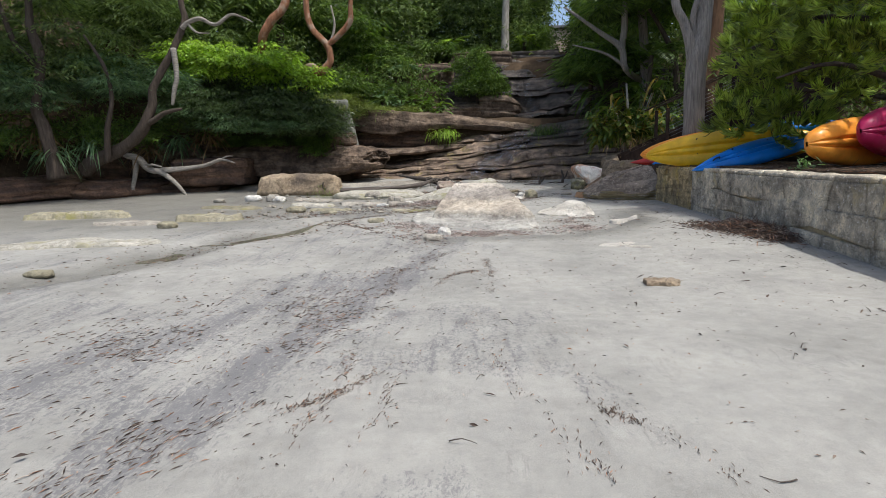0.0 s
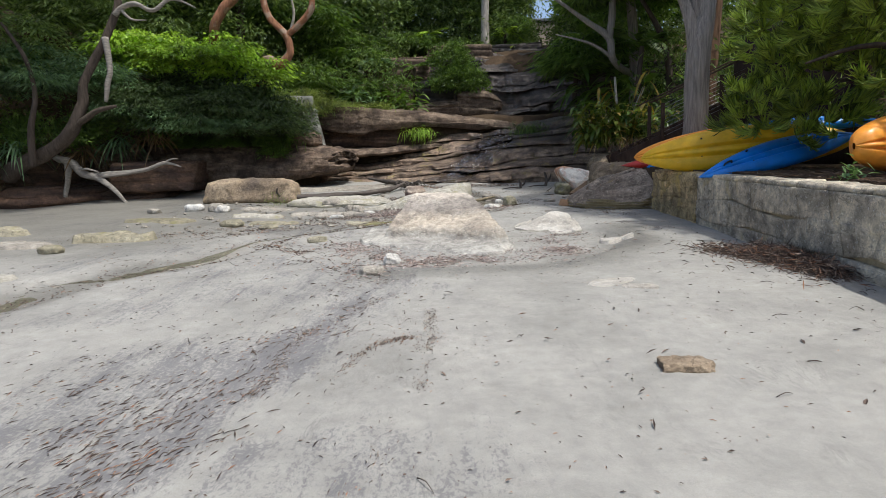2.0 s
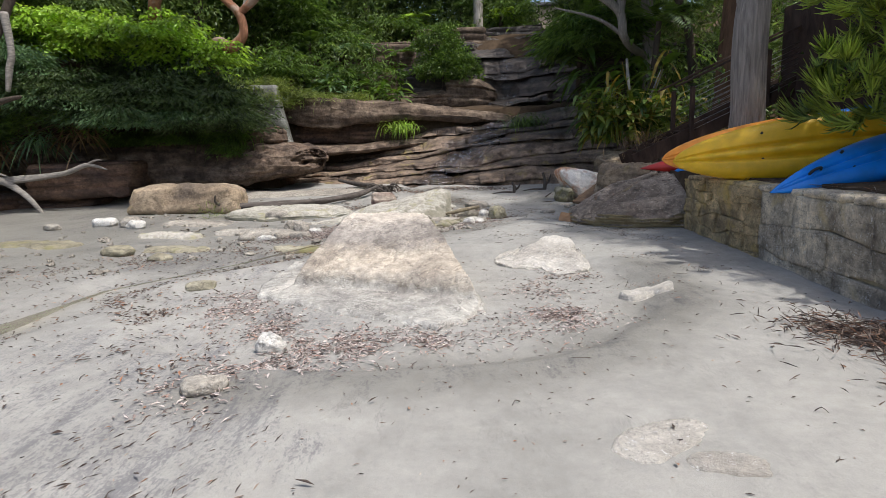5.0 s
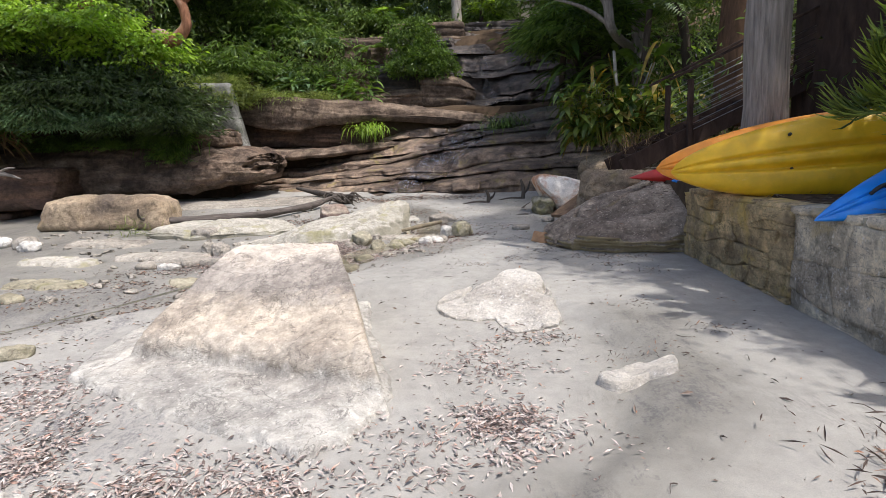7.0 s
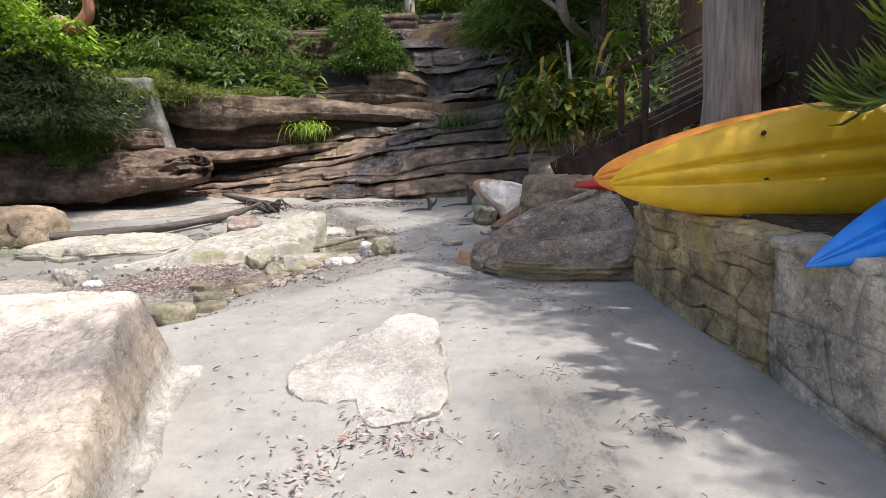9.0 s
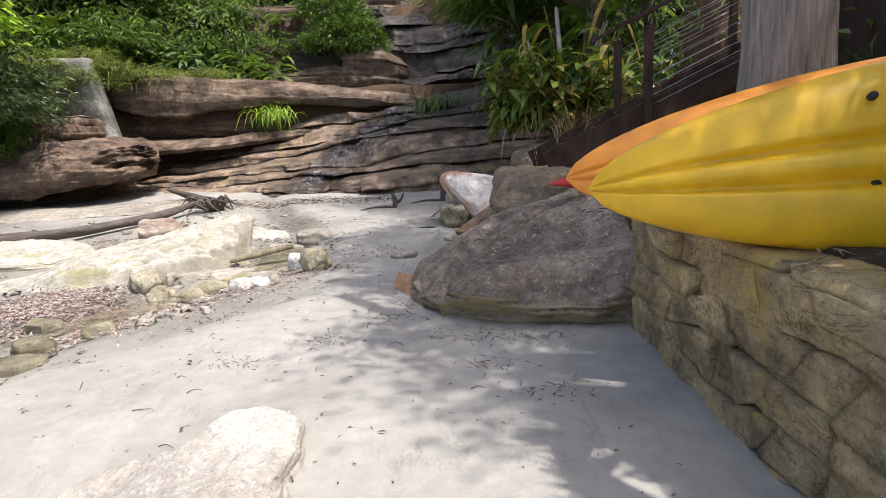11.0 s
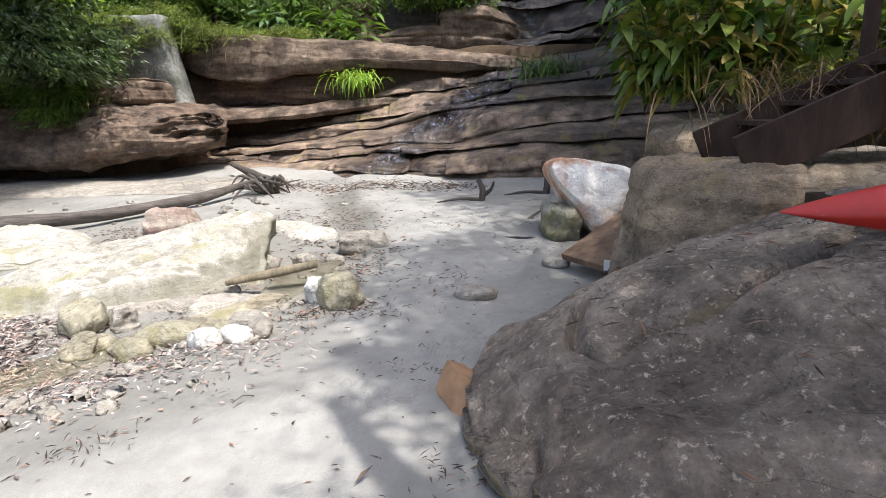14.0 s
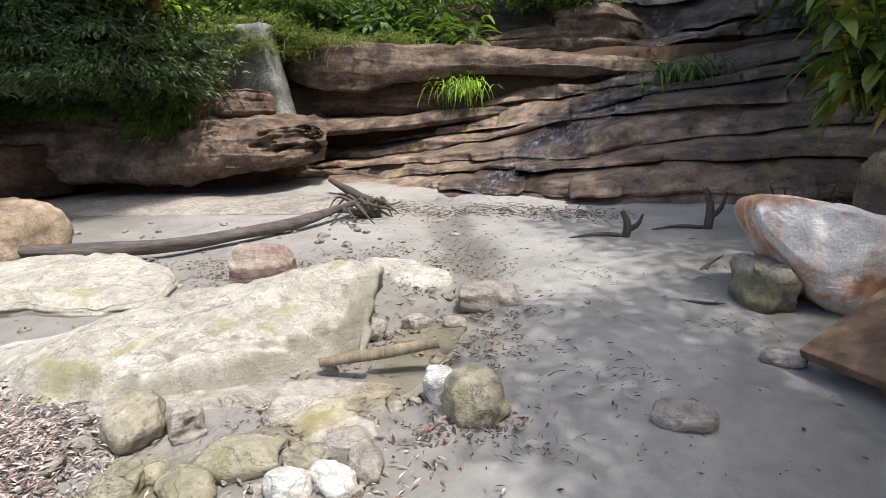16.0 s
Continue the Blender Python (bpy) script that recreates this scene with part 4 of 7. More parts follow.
part("recess_bed", sweep_mesh("recess_bed", [(x, lip_profile(y, lo, hi, 0.4)) for x, y, lo, hi in RECESS], 123, [4, 8, 8, 14, 10, 8, 4], 0.05, 0.16, 0.07, 4.0, 0.03, (), -0.06), CAVE, cliff, "rust-red recessed sandstone bed")
LOWER = [(-6.0, 30.2, 1.45, 1.85), (-4.4, 30.0, 1.45, 1.85), (-2.6, 30.0, 1.5, 1.9), (-1.0, 30.3, 1.65, 2.0), (0.4, 30.8, 1.8, 2.1)]
part("recess_bed", sweep_mesh("recess_bed", [(x, lip_profile(y, lo, hi, 0.5)) for x, y, lo, hi in LOWER], 124, [4, 8, 8, 14, 10, 8, 4], 0.05, 0.10, 0.04, 4.0, 0.02), NOSE, cliff)
ledge(4.6, 31.5, 2.35, 4.2, 5, 0.5, 122, CLIFF_WET, 0, -2.0)
# second tier
ledge(-3.6, 34.0, 3.4, 4.6, 4, 1.9, 130, CLIFF, 0, 0, beds=3)
ledge(0.2, 33.7, 3.4, 2.6, 3, 1.0, 131, CLIFF, 8, 3, square=5, cuts=6)
ledge(2.5, 33.5, 3.3, 2.4, 3, 1.5, 132, CLIFF, -8, -4, square=5, cuts=6)
ledge(1.0, 35.2, 4.0, 5.0, 4, 1.6, 135, CLIFF_WET, 3, 0, beds=3)
# top tier
ledge(-2.6, 36.0, 5.4, 4.6, 4, 1.6, 141, CLIFF, 4, 0, beds=3)
ledge(1.0, 36.3, 5.5, 4.2, 4, 1.5, 142, CLIFF_WET, -3, 0, beds=3)
ledge(1.2, 37.6, 6.7, 4.4, 4, 1.2, 143, CLIFF, 4, 0, beds=3)
ledge(4.6, 38.6, 7.3, 4.4, 4, 0.7, 144, CLIFF_WET, -4, 0, beds=2)
ledge(9.8, 26.5, -0.3, 6.0, 8, 2.4, 146, CLIFF_WET, -14, 0, beds=6, strata=0.16)
ledge(10.4, 29.0, 2.0, 6.0, 7, 3.4, 147, CLIFF_WET, -10, 0, beds=7, strata=0.16)

# falling and sheeting water
rock_v, rock_f = [], []
for ob in cliff.children:
    if ob.name.startswith(("rock_bed", "fall_bed")):
        n0 = len(rock_v)
        rock_v += [tuple(p.co) for p in ob.data.vertices]
        rock_f += [[n0 + a for a in p.vertices] for p in ob.data.polygons]
rock_tree = BVHTree.FromPolygons(rock_v, rock_f)


def drape(x0, z0, x1, z1, width, seed):
    """A skin of water down the rock from (x0, z0) to (x1, z1)."""
    n, m = 90, 26
    u, w = np.meshgrid(np.linspace(0, 1, n), np.linspace(-0.5, 0.5, m), indexing="ij")
    P = xyz((u * 4).ravel(), (w * 0.5).ravel(), seed * 1.0)
    X = x0 + (x1 - x0) * u + w * width * (0.7 + 0.5 * u) + 0.15 * fbm(P, 1, 3, seed).reshape(n, m)
    Z = z0 + (z1 - z0) * u
    Y = np.zeros_like(X)
    for a in range(n):
        for c in range(m):
            spot = rock_tree.ray_cast(Vector((X[a, c], 15.0, Z[a, c])), Vector((0, 1, 0)))[0]
            Y[a, c] = (spot.y - 0.03) if spot else 40.0
    idx = np.arange(n * m).reshape(n, m)
    q = np.stack([idx[:-1, :-1], idx[1:, :-1], idx[1:, 1:], idx[:-1, 1:]], -1).reshape(-1, 4)
    yy = Y.ravel()[q]
    return np.stack([X, Y, Z], -1).reshape(-1, 3), q[yy.max(1) < 39.5]


WATER_SHEEN, nt, b = material("falling_water_sheen", 0.15, 0.5)
lines = noise_tex(nt, coords(nt, (5, 1.0, 1.8)), 3.0, 5, 0.7)
nt.links.new(ramp(nt, lines, grey((0.50, 0.0), (0.80, 0.5))), b.inputs["Alpha"])
# bluish white: sheen of the wet rock painted into the water film
b.inputs["Base Color"].default_value = (0.55, 0.60, 0.70, 1)
falls = thing("waterfall", "thin white strands of water running down dark ledges", "waterfall", 4.2, 35, 3)
for k, a in enumerate([(4.2, 7.5, 4.25, 5.2, 0.30), (4.25, 5.2, 4.4, 3.0, 0.55), (3.9, 2.9, 2.9, 1.7, 1.3), (2.9, 2.2, 1.9, 1.1, 1.1), (1.9, 1.5, 0.9, 0.5, 0.8), (1.2, 0.8, 0.4, 0.15, 0.7)]):
    tagged(part("water_strand", mesh_np("water_strand", *drape(*a, 200 + k)), WATER_SHEEN, falls), kind="stuff")

# the undercut bluff with its weathered nose
bluff = thing("undercut_bluff", "low rust-brown undercut sandstone bluff with a honeycombed nose", "cliff", -8, 27, 0, kind="structure")
def bluff_profile(y, lo=0.62, hi=2.05, deep=3.2):
    return [(y + deep, lo + 0.1), (y + 1.2, lo + 0.12), (y + 0.35, lo), (y + 0.02, lo + 0.18), (y - 0.05, lo + 0.4 * (hi - lo)), (y + 0.12, lo + 0.75 * (hi - lo)), (y + 0.5, hi), (y + 1.6, hi + 0.10), (y + deep + 0.6, hi + 0.25)]


def honeycomb(v):
    """Deep weathered hollows, thickest at the nose's tip."""
    rg = np.random.default_rng(3)
    v = v.copy()
    for k in range(46):
        cx, cz, r = -3.58 - abs(rg.normal(0, 0.24)), rg.uniform(1.12, 1.78), rg.uniform(0.06, 0.15)
        e = np.hypot((v[:, 0] - cx) / 1.5, (v[:, 2] - cz - 0.15 * (v[:, 0] - cx)) / 0.75) / r
        m = (e < 1) & (v[:, 1] < 28.2)
        v[m, 1] += 2.0 * r * (1 - e[m] ** 4)
        v[m, 0] -= 0.4 * r * (1 - e[m] ** 4)
    return v


BLUFF = [(-17.0, bluff_profile(24.8, 0.6, 2.3)), (-13.0, bluff_profile(25.5, 0.6, 2.2)), (-10.0, bluff_profile(26.0, 0.62, 2.1)), (-8.0, bluff_profile(26.25, 0.56, 2.1)), (-6.3, bluff_profile(26.25, 0.60, 2.0)), (-5.2, bluff_profile(26.35, 0.62, 1.85)), (-4.5, bluff_profile(26.65, 0.70, 1.78, 2.4)), (-4.0, bluff_profile(27.0, 0.85, 1.72, 1.8)), (-3.7, bluff_profile(27.35, 1.02, 1.66, 1.2)),
         (-3.52, [(28.5, 1.3), (28.2, 1.25), (27.9, 1.22), (27.7, 1.28), (27.66, 1.4), (27.7, 1.5), (27.85, 1.58), (28.2, 1.6), (28.5, 1.6)]), (-3.46, [(28.1, 1.42)] * 9)]
part("rock_face", sweep_mesh("rock_face", BLUFF, 150, [6, 12, 14, 24, 24, 18, 12, 5], 0.06, 0.30, 0.022, 3.2, 0.05, (-5.4, -3.4, 0.018), -0.05, honeycomb), NOSE, bluff, "rust-stained overhanging face with a honeycombed tip")
ledge(-5.75, 27.0, 1.95, 1.3, 2, 0.62, 151, NOSE, 0, 8, "rock_knob", bluff, 50, 5.0, 0.16, 0.05, cuts=4)
ledge(-10.2, 28.4, 0.0, 10.0, 3, 1.6, 154, CAVE, -2, 0, "cave_back", bluff, 40, 7.0, 0.05, 0.12)
ledge(-10.9, 23.7, 0.35, 3.0, 3, 1.2, 155, CAVE, 4, 0, "fallen_block", bluff, 60, 7.0, 0.10, 0.06, 3.0)
ledge(-15.6, 22.4, -0.1, 5.4, 5, 0.85, 156, CAVE, -28, 0, "low_shelf", bluff, 80, 6.0, 0.16, 0.12, 3.0, cuts=5)
ledge(-12.9, 24.2, -0.1, 5.6, 4, 0.6, 157, CAVE, -12, 0, "low_shelf", bluff, 80, 6.0, 0.16, 0.12, 3.0, cuts=5)
ledge(-19.0, 18.8, -0.1, 5.4, 6, 0.9, 158, CAVE, -35, 0, "low_shelf", bluff, 80, 6.0, 0.16, 0.12, 3.0, cuts=5)
ledge(-17.0, 24.2, 0.5, 6.4, 5, 1.2, 159, CAVE, -24, 0, "low_shelf", bluff, 80, 6.0, 0.16, 0.12, 3.0, cuts=5)
ledge(-6.2, 24.6, 0.0, 9.0, 3.8, 0.24, 160, PEBBLE, 2, 0, "rock_platform", bluff, 80, 6.0, 0.10, 0.03)

v, f = box_grid((16, 2, 18))
v = v * np.array([1.25, 0.3, 1.5]) + np.array([-6.65, 29.6, 2.9])
v[:, 0] += -0.20 * (v[:, 2] - 2.9) * (v[:, 0] > -6.6)
v = v + 0.05 * np.stack([fbm(v * 1.3 + 7 * k, 1, 3, 60 + k) for k in range(3)], 1)
tagged(part("concrete_buttress", mesh_np("concrete_buttress", v, f), CONCRETE), "mossy streaked grey concrete wall patch in the cliff", "wall", kind="structure")

# ---- boulders and stones ----
def stone_at(name, x, y, dims, seed, mat, label, rot=0.0, sink=0.25, group="", tilt=(0, 0), **kw):
    """A loose rock sunk a little into the ground."""
    me = rock_mesh(name, dims, seed, **kw)
    ob = part(name, me, mat)
    ob.matrix_world = pose(x, y, gz(x, y) - sink * dims[2], tilt[0], tilt[1], rot)
    return tagged(ob, label, "rock" if min(dims) < 0.4 else "boulder", group)


def big_boulder():
    """A slab tipped up at the back: long sloping face, steep sides and a flat scoured foot."""
    xs, ys = np.arange(-1.35, 1.95, 0.02), np.arange(10.45, 14.3, 0.02)
    X, Y = np.meshgrid(xs, ys)
    P = xyz(X.ravel(), Y.ravel(), 0.0)

    def n_(scale, octaves, seed, gain=0.5):
        return fbm(P, scale, octaves, seed, gain).reshape(X.shape)

    Xw, Yw = X + 0.035 * n_(2.2, 4, 300), Y + 0.035 * n_(2.3, 4, 301)
    foot_y = np.interp(Xw, [-0.8, -0.55, 0.3, 1.2, 1.6], [12.5, 12.2, 11.85, 11.45, 11.4])
    face = -0.04 + (Yw - foot_y) * np.interp(Xw, [-0.5, 1.2], [0.43, 0.30]) + 0.16 * smooth(0.0, 0.10, Yw - foot_y) + 0.03 * smooth(0.7, 0.9, Yw - foot_y)
    left = 0.03 + (Xw + 0.60 - 0.17 * (Yw - 12.2)) * 2.2
    right = (1.47 - 0.23 * (Yw - 12.0) - Xw) * 4.5
    rear = (13.95 - Yw) * 2.6
    cap = 0.70 - 0.02 * (Xw - 0.1) + 0.03 * n_(2.6, 3, 302)
    body = np.minimum.reduce([face, left, right, rear, cap])
    body = body + 0.016 * n_(2.4, 4, 303) + 0.02 * n_(7, 4, 304, 0.65) - 0.02 * smooth(0.05, 0.0, np.abs(n_(1.7, 3, 305)))
    # a worn seam along the foot of the face, and scattered hollows
    body = body - 0.03 * smooth(0.04, 0.0, np.abs(body - 0.15 - 0.03 * n_(1.2, 2, 306))) - 0.035 * smooth(0.22, 0.45, n_(3.3, 3, 307))
    front_y = np.interp(Xw, [-1.1, -0.95, 0.06, 0.8, 1.2, 1.45, 1.75], [12.6, 11.9, 11.35, 10.95, 10.72, 10.8, 11.6])
    inside = np.minimum.reduce([Yw - front_y, (Xw + 1.12) * 1.2, (1.60 - 0.2 * (Yw - 12.0) - Xw) * 1.5, (14.1 - Yw)]) + 0.10 * n_(1.6, 4, 308) + 0.05 * n_(5, 4, 310, 0.6)
    ground_ = ground_z(X, Y)
    skirt = ground_ - 0.03 + 0.085 * smooth(0.0, 0.10, inside) + 0.06 * smooth(0.1, 0.7, inside) + 0.03 * n_(3, 5, 309, 0.6)
    Z = np.maximum(np.where(inside > -0.05, skirt - 0.2 * smooth(0.02, -0.05, inside), ground_ - 0.3), body)
    Z = np.maximum(Z, ground_ - 0.12)
    idx = np.arange(X.size).reshape(X.shape)
    q = np.stack([idx[:-1, :-1], idx[:-1, 1:], idx[1:, 1:], idx[1:, :-1]], -1).reshape(-1, 4)
    q = q[(Z - ground_).ravel()[q].max(1) > -0.10]
    v = xyz(X.ravel() - 0.5, Y.ravel() - 12.0, Z.ravel() + 0.2)
    ob = part("boulder", mesh_np("boulder", v, q), SCOURED)
    ob.matrix_world = pose(0.5, 12.0, -0.2)
    return tagged(ob, "large pale tipped-up sandstone slab with a scoured white foot", "boulder")


big_boulder()
def lofted(name, outline, top, seed, mat, label, category="boulder", **kw):
    me, at = loft_rock(name, outline, top, seed, **kw)
    ob = part(name, me, mat)
    ob.location = at
    return tagged(ob, label, category)


def whale_top(x, y):
    crest = np.interp(x, [-2.6, -1.3, 0.0, 0.9, 1.2], [0.04, 0.12, 0.33, 0.53, 0.55])
    front = np.interp(x, [-2.6, -0.7, 0.3, 0.7, 1.2, 1.35], [19.3, 18.4, 18.5, 18.75, 19.35, 19.9])
    ridge = np.interp(x, [-2.3, -0.9, 0.0, 1.2], [19.0, 19.6, 20.0, 20.25])
    up = smooth(0.0, 1.0, (y - front) / np.maximum(ridge - front, 0.2))
    fold = 0.07 * smooth(0.10, 0.0, np.abs(x - 0.72 - 0.55 * (y - 19.6)))
    low = 0.20 * smooth(-1.8, -0.4, x) * smooth(0.0, 0.22, y - front)
    c, d = np.cos(0.42), np.sin(0.42)
    u, w = x * c + y * d, -x * d + y * c
    grooves = fbm(np.stack([u.ravel() * 0.6, w.ravel() * 3.2, 0 * u.ravel()], 1), 1, 4, 409).reshape(x.shape)
    fold = fold + 0.07 * grooves * smooth(-1.6, 0.2, x) + 0.05 * smooth(0.06, 0.0, np.abs(grooves))
    return -0.03 + low + (crest - 0.12) * up * (1 - 0.5 * smooth(0.05, 0.4, y - ridge)) - fold


lofted("bank_slab", [(-0.7, 18.38), (0.28, 18.5), (0.72, 18.74), (1.2, 19.35), (1.3, 19.85), (1.12, 20.45), (0.7, 20.5), (0.0, 20.3), (-0.9, 19.85), (-1.7, 19.4), (-2.3, 19.05), (-1.9, 18.75), (-1.4, 18.55)], whale_top, 401, BANK, "long bleached whale-backed sandstone slab with yellow-green algae", lump=0.05, cut=0.08, lip=0.10, ledges=0.03, grain=0.022, turns=300, rings=80)
lofted("bank_slab", [(-4.7, 20.55), (-4.4, 21.05), (-3.6, 21.6), (-2.4, 21.35), (-1.4, 20.7), (-1.25, 20.25), (-2.5, 19.95), (-3.8, 20.0)], lambda x, y: 0.13 + 0.05 * smooth(19.9, 21.2, y), 402, BANK, "low smooth bleached rock sheet beside the log", lump=0.05, cut=0.03)
lofted("flat_rock", [(1.97, 13.85), (2.12, 14.2), (2.6, 14.12), (3.05, 14.55), (3.15, 13.9), (3.17, 13.4), (3.12, 12.9), (2.68, 12.82), (2.56, 13.22), (2.15, 13.32)], lambda x, y: -0.05 + 0.13 * smooth(13.0, 14.2, y) * smooth(2.0, 2.9, x) + 0.05 * smooth(2.7, 3.1, x), 403, PALE, "low broken white sandstone outcrop half buried in sand", "rock", lump=0.15, cut=0.03, lip=0.06, ledges=0.03, grain=0.035, sharp=0.015)
def rock_sheet(name, x, y, lobes, height, seed, mat, label, step=0.02, rough=0.5, category="rock"):
    """A low broken outcrop: lobes are (dx, dy, rx, ry, turn) that run together; steep ragged sides."""
    L = np.array(lobes, float)
    r = (np.abs(L[:, :2]).max(0) + L[:, 2:4].max()) * 1.5
    xs, ys = np.arange(-r[0], r[0], step), np.arange(-r[1], r[1], step)
    X, Y = np.meshgrid(xs, ys)
    m = np.full(X.shape, -9.0)
    for dx, dy, rx, ry, turn in lobes:
        c, s = math.cos(radians(turn)), math.sin(radians(turn))
        u, w = (X - dx) * c + (Y - dy) * s, -(X - dx) * s + (Y - dy) * c
        m = np.maximum(m, 1 - (np.abs(u / rx) ** 3 + np.abs(w / ry) ** 3) ** (1 / 3))
    P = xyz(X.ravel(), Y.ravel(), seed * 3.1)
    m = m + rough * 0.35 * fbm(P, 3.2, 4, seed).reshape(X.shape)
    crack = smooth(0.05, 0.0, np.abs(fbm(P, 1.9, 3, seed + 5))).reshape(X.shape)
    top = height * (0.75 + 0.45 * fbm(P, 2.2, 4, seed + 9).reshape(X.shape) + 0.12 * fbm(P, 11, 3, seed + 13).reshape(X.shape)) - 0.35 * height * crack
    Z = ground_z(X + x, Y + y) - 0.05 + (0.05 + top) * smooth(-0.02, 0.13, m)
    idx = np.arange(X.size).reshape(X.shape)
    q = np.stack([idx[:-1, :-1], idx[:-1, 1:], idx[1:, 1:], idx[1:, :-1]], -1).reshape(-1, 4)
    keep = (m.ravel()[q] > -0.06).any(1)
    ob = part(name, mesh_np(name, xyz(X.ravel(), Y.ravel(), Z.ravel()), q[keep]), mat)
    ob.location = (x, y, 0)
    return tagged(ob, label, category)


rock_sheet("flat_rock", 3.48, 11.60, [(-0.12, -0.02, 0.2, 0.13, 25), (0.12, 0.05, 0.18, 0.14, -12), (0.0, 0.13, 0.12, 0.09, 40)], 0.10, 404, PALE, "small jagged pale rock half buried in sand", 0.012, 1.5)
rock_sheet("bank_step", 0.95, 18.85, [(-0.55, -0.2, 0.55, 0.16, 24), (0.15, 0.12, 0.6, 0.14, 24), (0.6, 0.3, 0.3, 0.12, 20)], 0.07, 418, PEBBLE, "thin algae-stained rock step along the water", 0.025, 0.7)
for k, (x, y, a, c, h) in enumerate([(-1.2, 15.6, 0.7, 0.3, 0.07), (-2.9, 17.6, 0.9, 0.45, 0.09), (-4.6, 17.4, 0.8, 0.4, 0.10), (-3.6, 15.6, 0.7, 0.3, 0.07), (-4.9, 19.4, 0.9, 0.5, 0.10), (0.9, 21.9, 0.6, 0.35, 0.10), (-6.8, 16.4, 1.0, 0.4, 0.09), (-7.6, 12.4, 0.9, 0.35, 0.08), (1.5, 18.75, 0.45, 0.25, 0.07), (0.3, 16.0, 0.5, 0.25, 0.08)]):
    rock_sheet("bed_outcrop", x, y, [(-0.35 * a, 0.1, a * 0.6, c * 0.7, 12), (0.35 * a, -0.08, a * 0.6, c * 0.8, -10), (0, 0, a * 0.8, c * 0.5, 4)], h, 430 + k, MOSSY if k % 3 == 0 else PEBBLE if k % 3 == 1 else BANK, "low worn rock outcrop showing through the stream bed", 0.035, 0.9)
# pale rough sand patch, built as a very thin rock sheet
rock_sheet("pale_sand_patch", 2.65, 8.35, [(-0.15, 0.15, 0.28, 0.16, 30), (0.1, -0.12, 0.25, 0.14, -15), (0.0, 0.3, 0.16, 0.1, 10)], 0.012, 440, PALE, "thin pale sheet standing for a rough patch of sand", 0.015, 1.6)
stone_at("long_boulder", -6.2, 21.9, (3.3, 1.3, 0.85), 405, BROWN, "long smooth tan boulder lying below the bluff", -4, 0.12, cells=80, square=5.5, lump=0.16, cuts=5, taper=0.15)
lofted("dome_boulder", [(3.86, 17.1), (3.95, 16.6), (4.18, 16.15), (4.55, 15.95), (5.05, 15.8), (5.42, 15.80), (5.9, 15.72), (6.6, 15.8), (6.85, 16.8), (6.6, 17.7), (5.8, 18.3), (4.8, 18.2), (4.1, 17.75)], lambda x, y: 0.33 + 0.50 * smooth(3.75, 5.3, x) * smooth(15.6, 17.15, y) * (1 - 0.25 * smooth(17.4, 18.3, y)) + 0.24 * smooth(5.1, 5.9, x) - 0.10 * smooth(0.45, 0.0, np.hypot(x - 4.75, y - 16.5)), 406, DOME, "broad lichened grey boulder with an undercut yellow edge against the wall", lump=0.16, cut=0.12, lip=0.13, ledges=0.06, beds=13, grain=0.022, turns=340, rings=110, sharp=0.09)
lofted("brown_boulder", [(4.95, 19.3), (5.0, 18.85), (5.35, 18.6), (6.2, 18.5), (7.4, 18.6), (7.6, 19.6), (7.2, 20.4), (6.2, 20.5), (5.4, 20.1)], lambda x, y: 1.08 - 0.03 * (x - 5.2) - 0.05 * smooth(19.4, 20.4, y), 407, BROWN, "tall flat-topped brown boulder with a dark crusted top", flare=0.22, cut=0.0, lump=0.06, ledges=0.035, beds=4, grain=0.035, turns=260, rings=50, sharp=0.035)


def falling_top(v, h):
    w = v.copy()
    u = v[:, 0] / np.abs(v[:, 0]).max()
    w[:, 2] = v[:, 2] - h * (0.12 + 0.16 * u) * np.ptp(v[:, 2]) * 0.8
    return w


stone_at("white_boulder", 5.32, 21.55, (1.2, 1.0, 0.98), 408, WHITE, "white rock with rusty orange stains beside a plank", 14, 0.10, cells=80, square=4.6, lump=0.10, cuts=2, lean=(-0.5, 0.05), grain=0.015, shape=falling_top)
stone_at("mossy_boulder", 4.45, 21.25, (0.46, 0.6, 0.46), 409, MOSSY, "small olive weathered rock under the white boulder", 10, 0.2, cells=34, square=4.0, lump=0.25, cuts=3)
stone_at("stone_block", 6.75, 23.0, (1.9, 1.3, 1.35), 410, BROWN, "squared grey sandstone block against the bank", 8, 0.12, cells=60, square=8.0, lump=0.10, cuts=3)
stone_at("block_ledge", 7.0, 20.4, (2.2, 2.0, 1.05), 411, DOME, "dark rock behind the plank", 0, 0.1, cells=50, square=5.0, lump=0.16, cuts=3)
stone_at("clay_brick", 3.67, 17.15, (0.14, 0.36, 0.20), 412, BRICK, "broken orange clay block lying on the sand", 28, 0.2, cells=26, square=7.0, lump=0.2, tilt=(0, 18), cuts=3)
stone_at("sand_stone", 2.29, 5.95, (0.37, 0.20, 0.075), 413, BROWN, "small flat stone with a mossy edge alone on the sand", -6, 0.3, cells=40, square=5.0, lump=0.24, cuts=4)
rock_sheet("ledge_slab", -10.0, 14.3, [(-0.6, 0, 0.8, 0.35, 4), (0.6, 0.05, 0.8, 0.28, -4)], 0.2, 414, MOSSY, "long low mossy rock ledge in the sand", 0.04, 0.8)
rock_sheet("ledge_slab", -5.9, 12.9, [(-0.3, 0.05, 0.5, 0.3, 10), (0.4, -0.05, 0.4, 0.22, -10)], 0.2, 415, MOSSY, "broken low mossy rock slab in the sand", 0.03, 1.0)
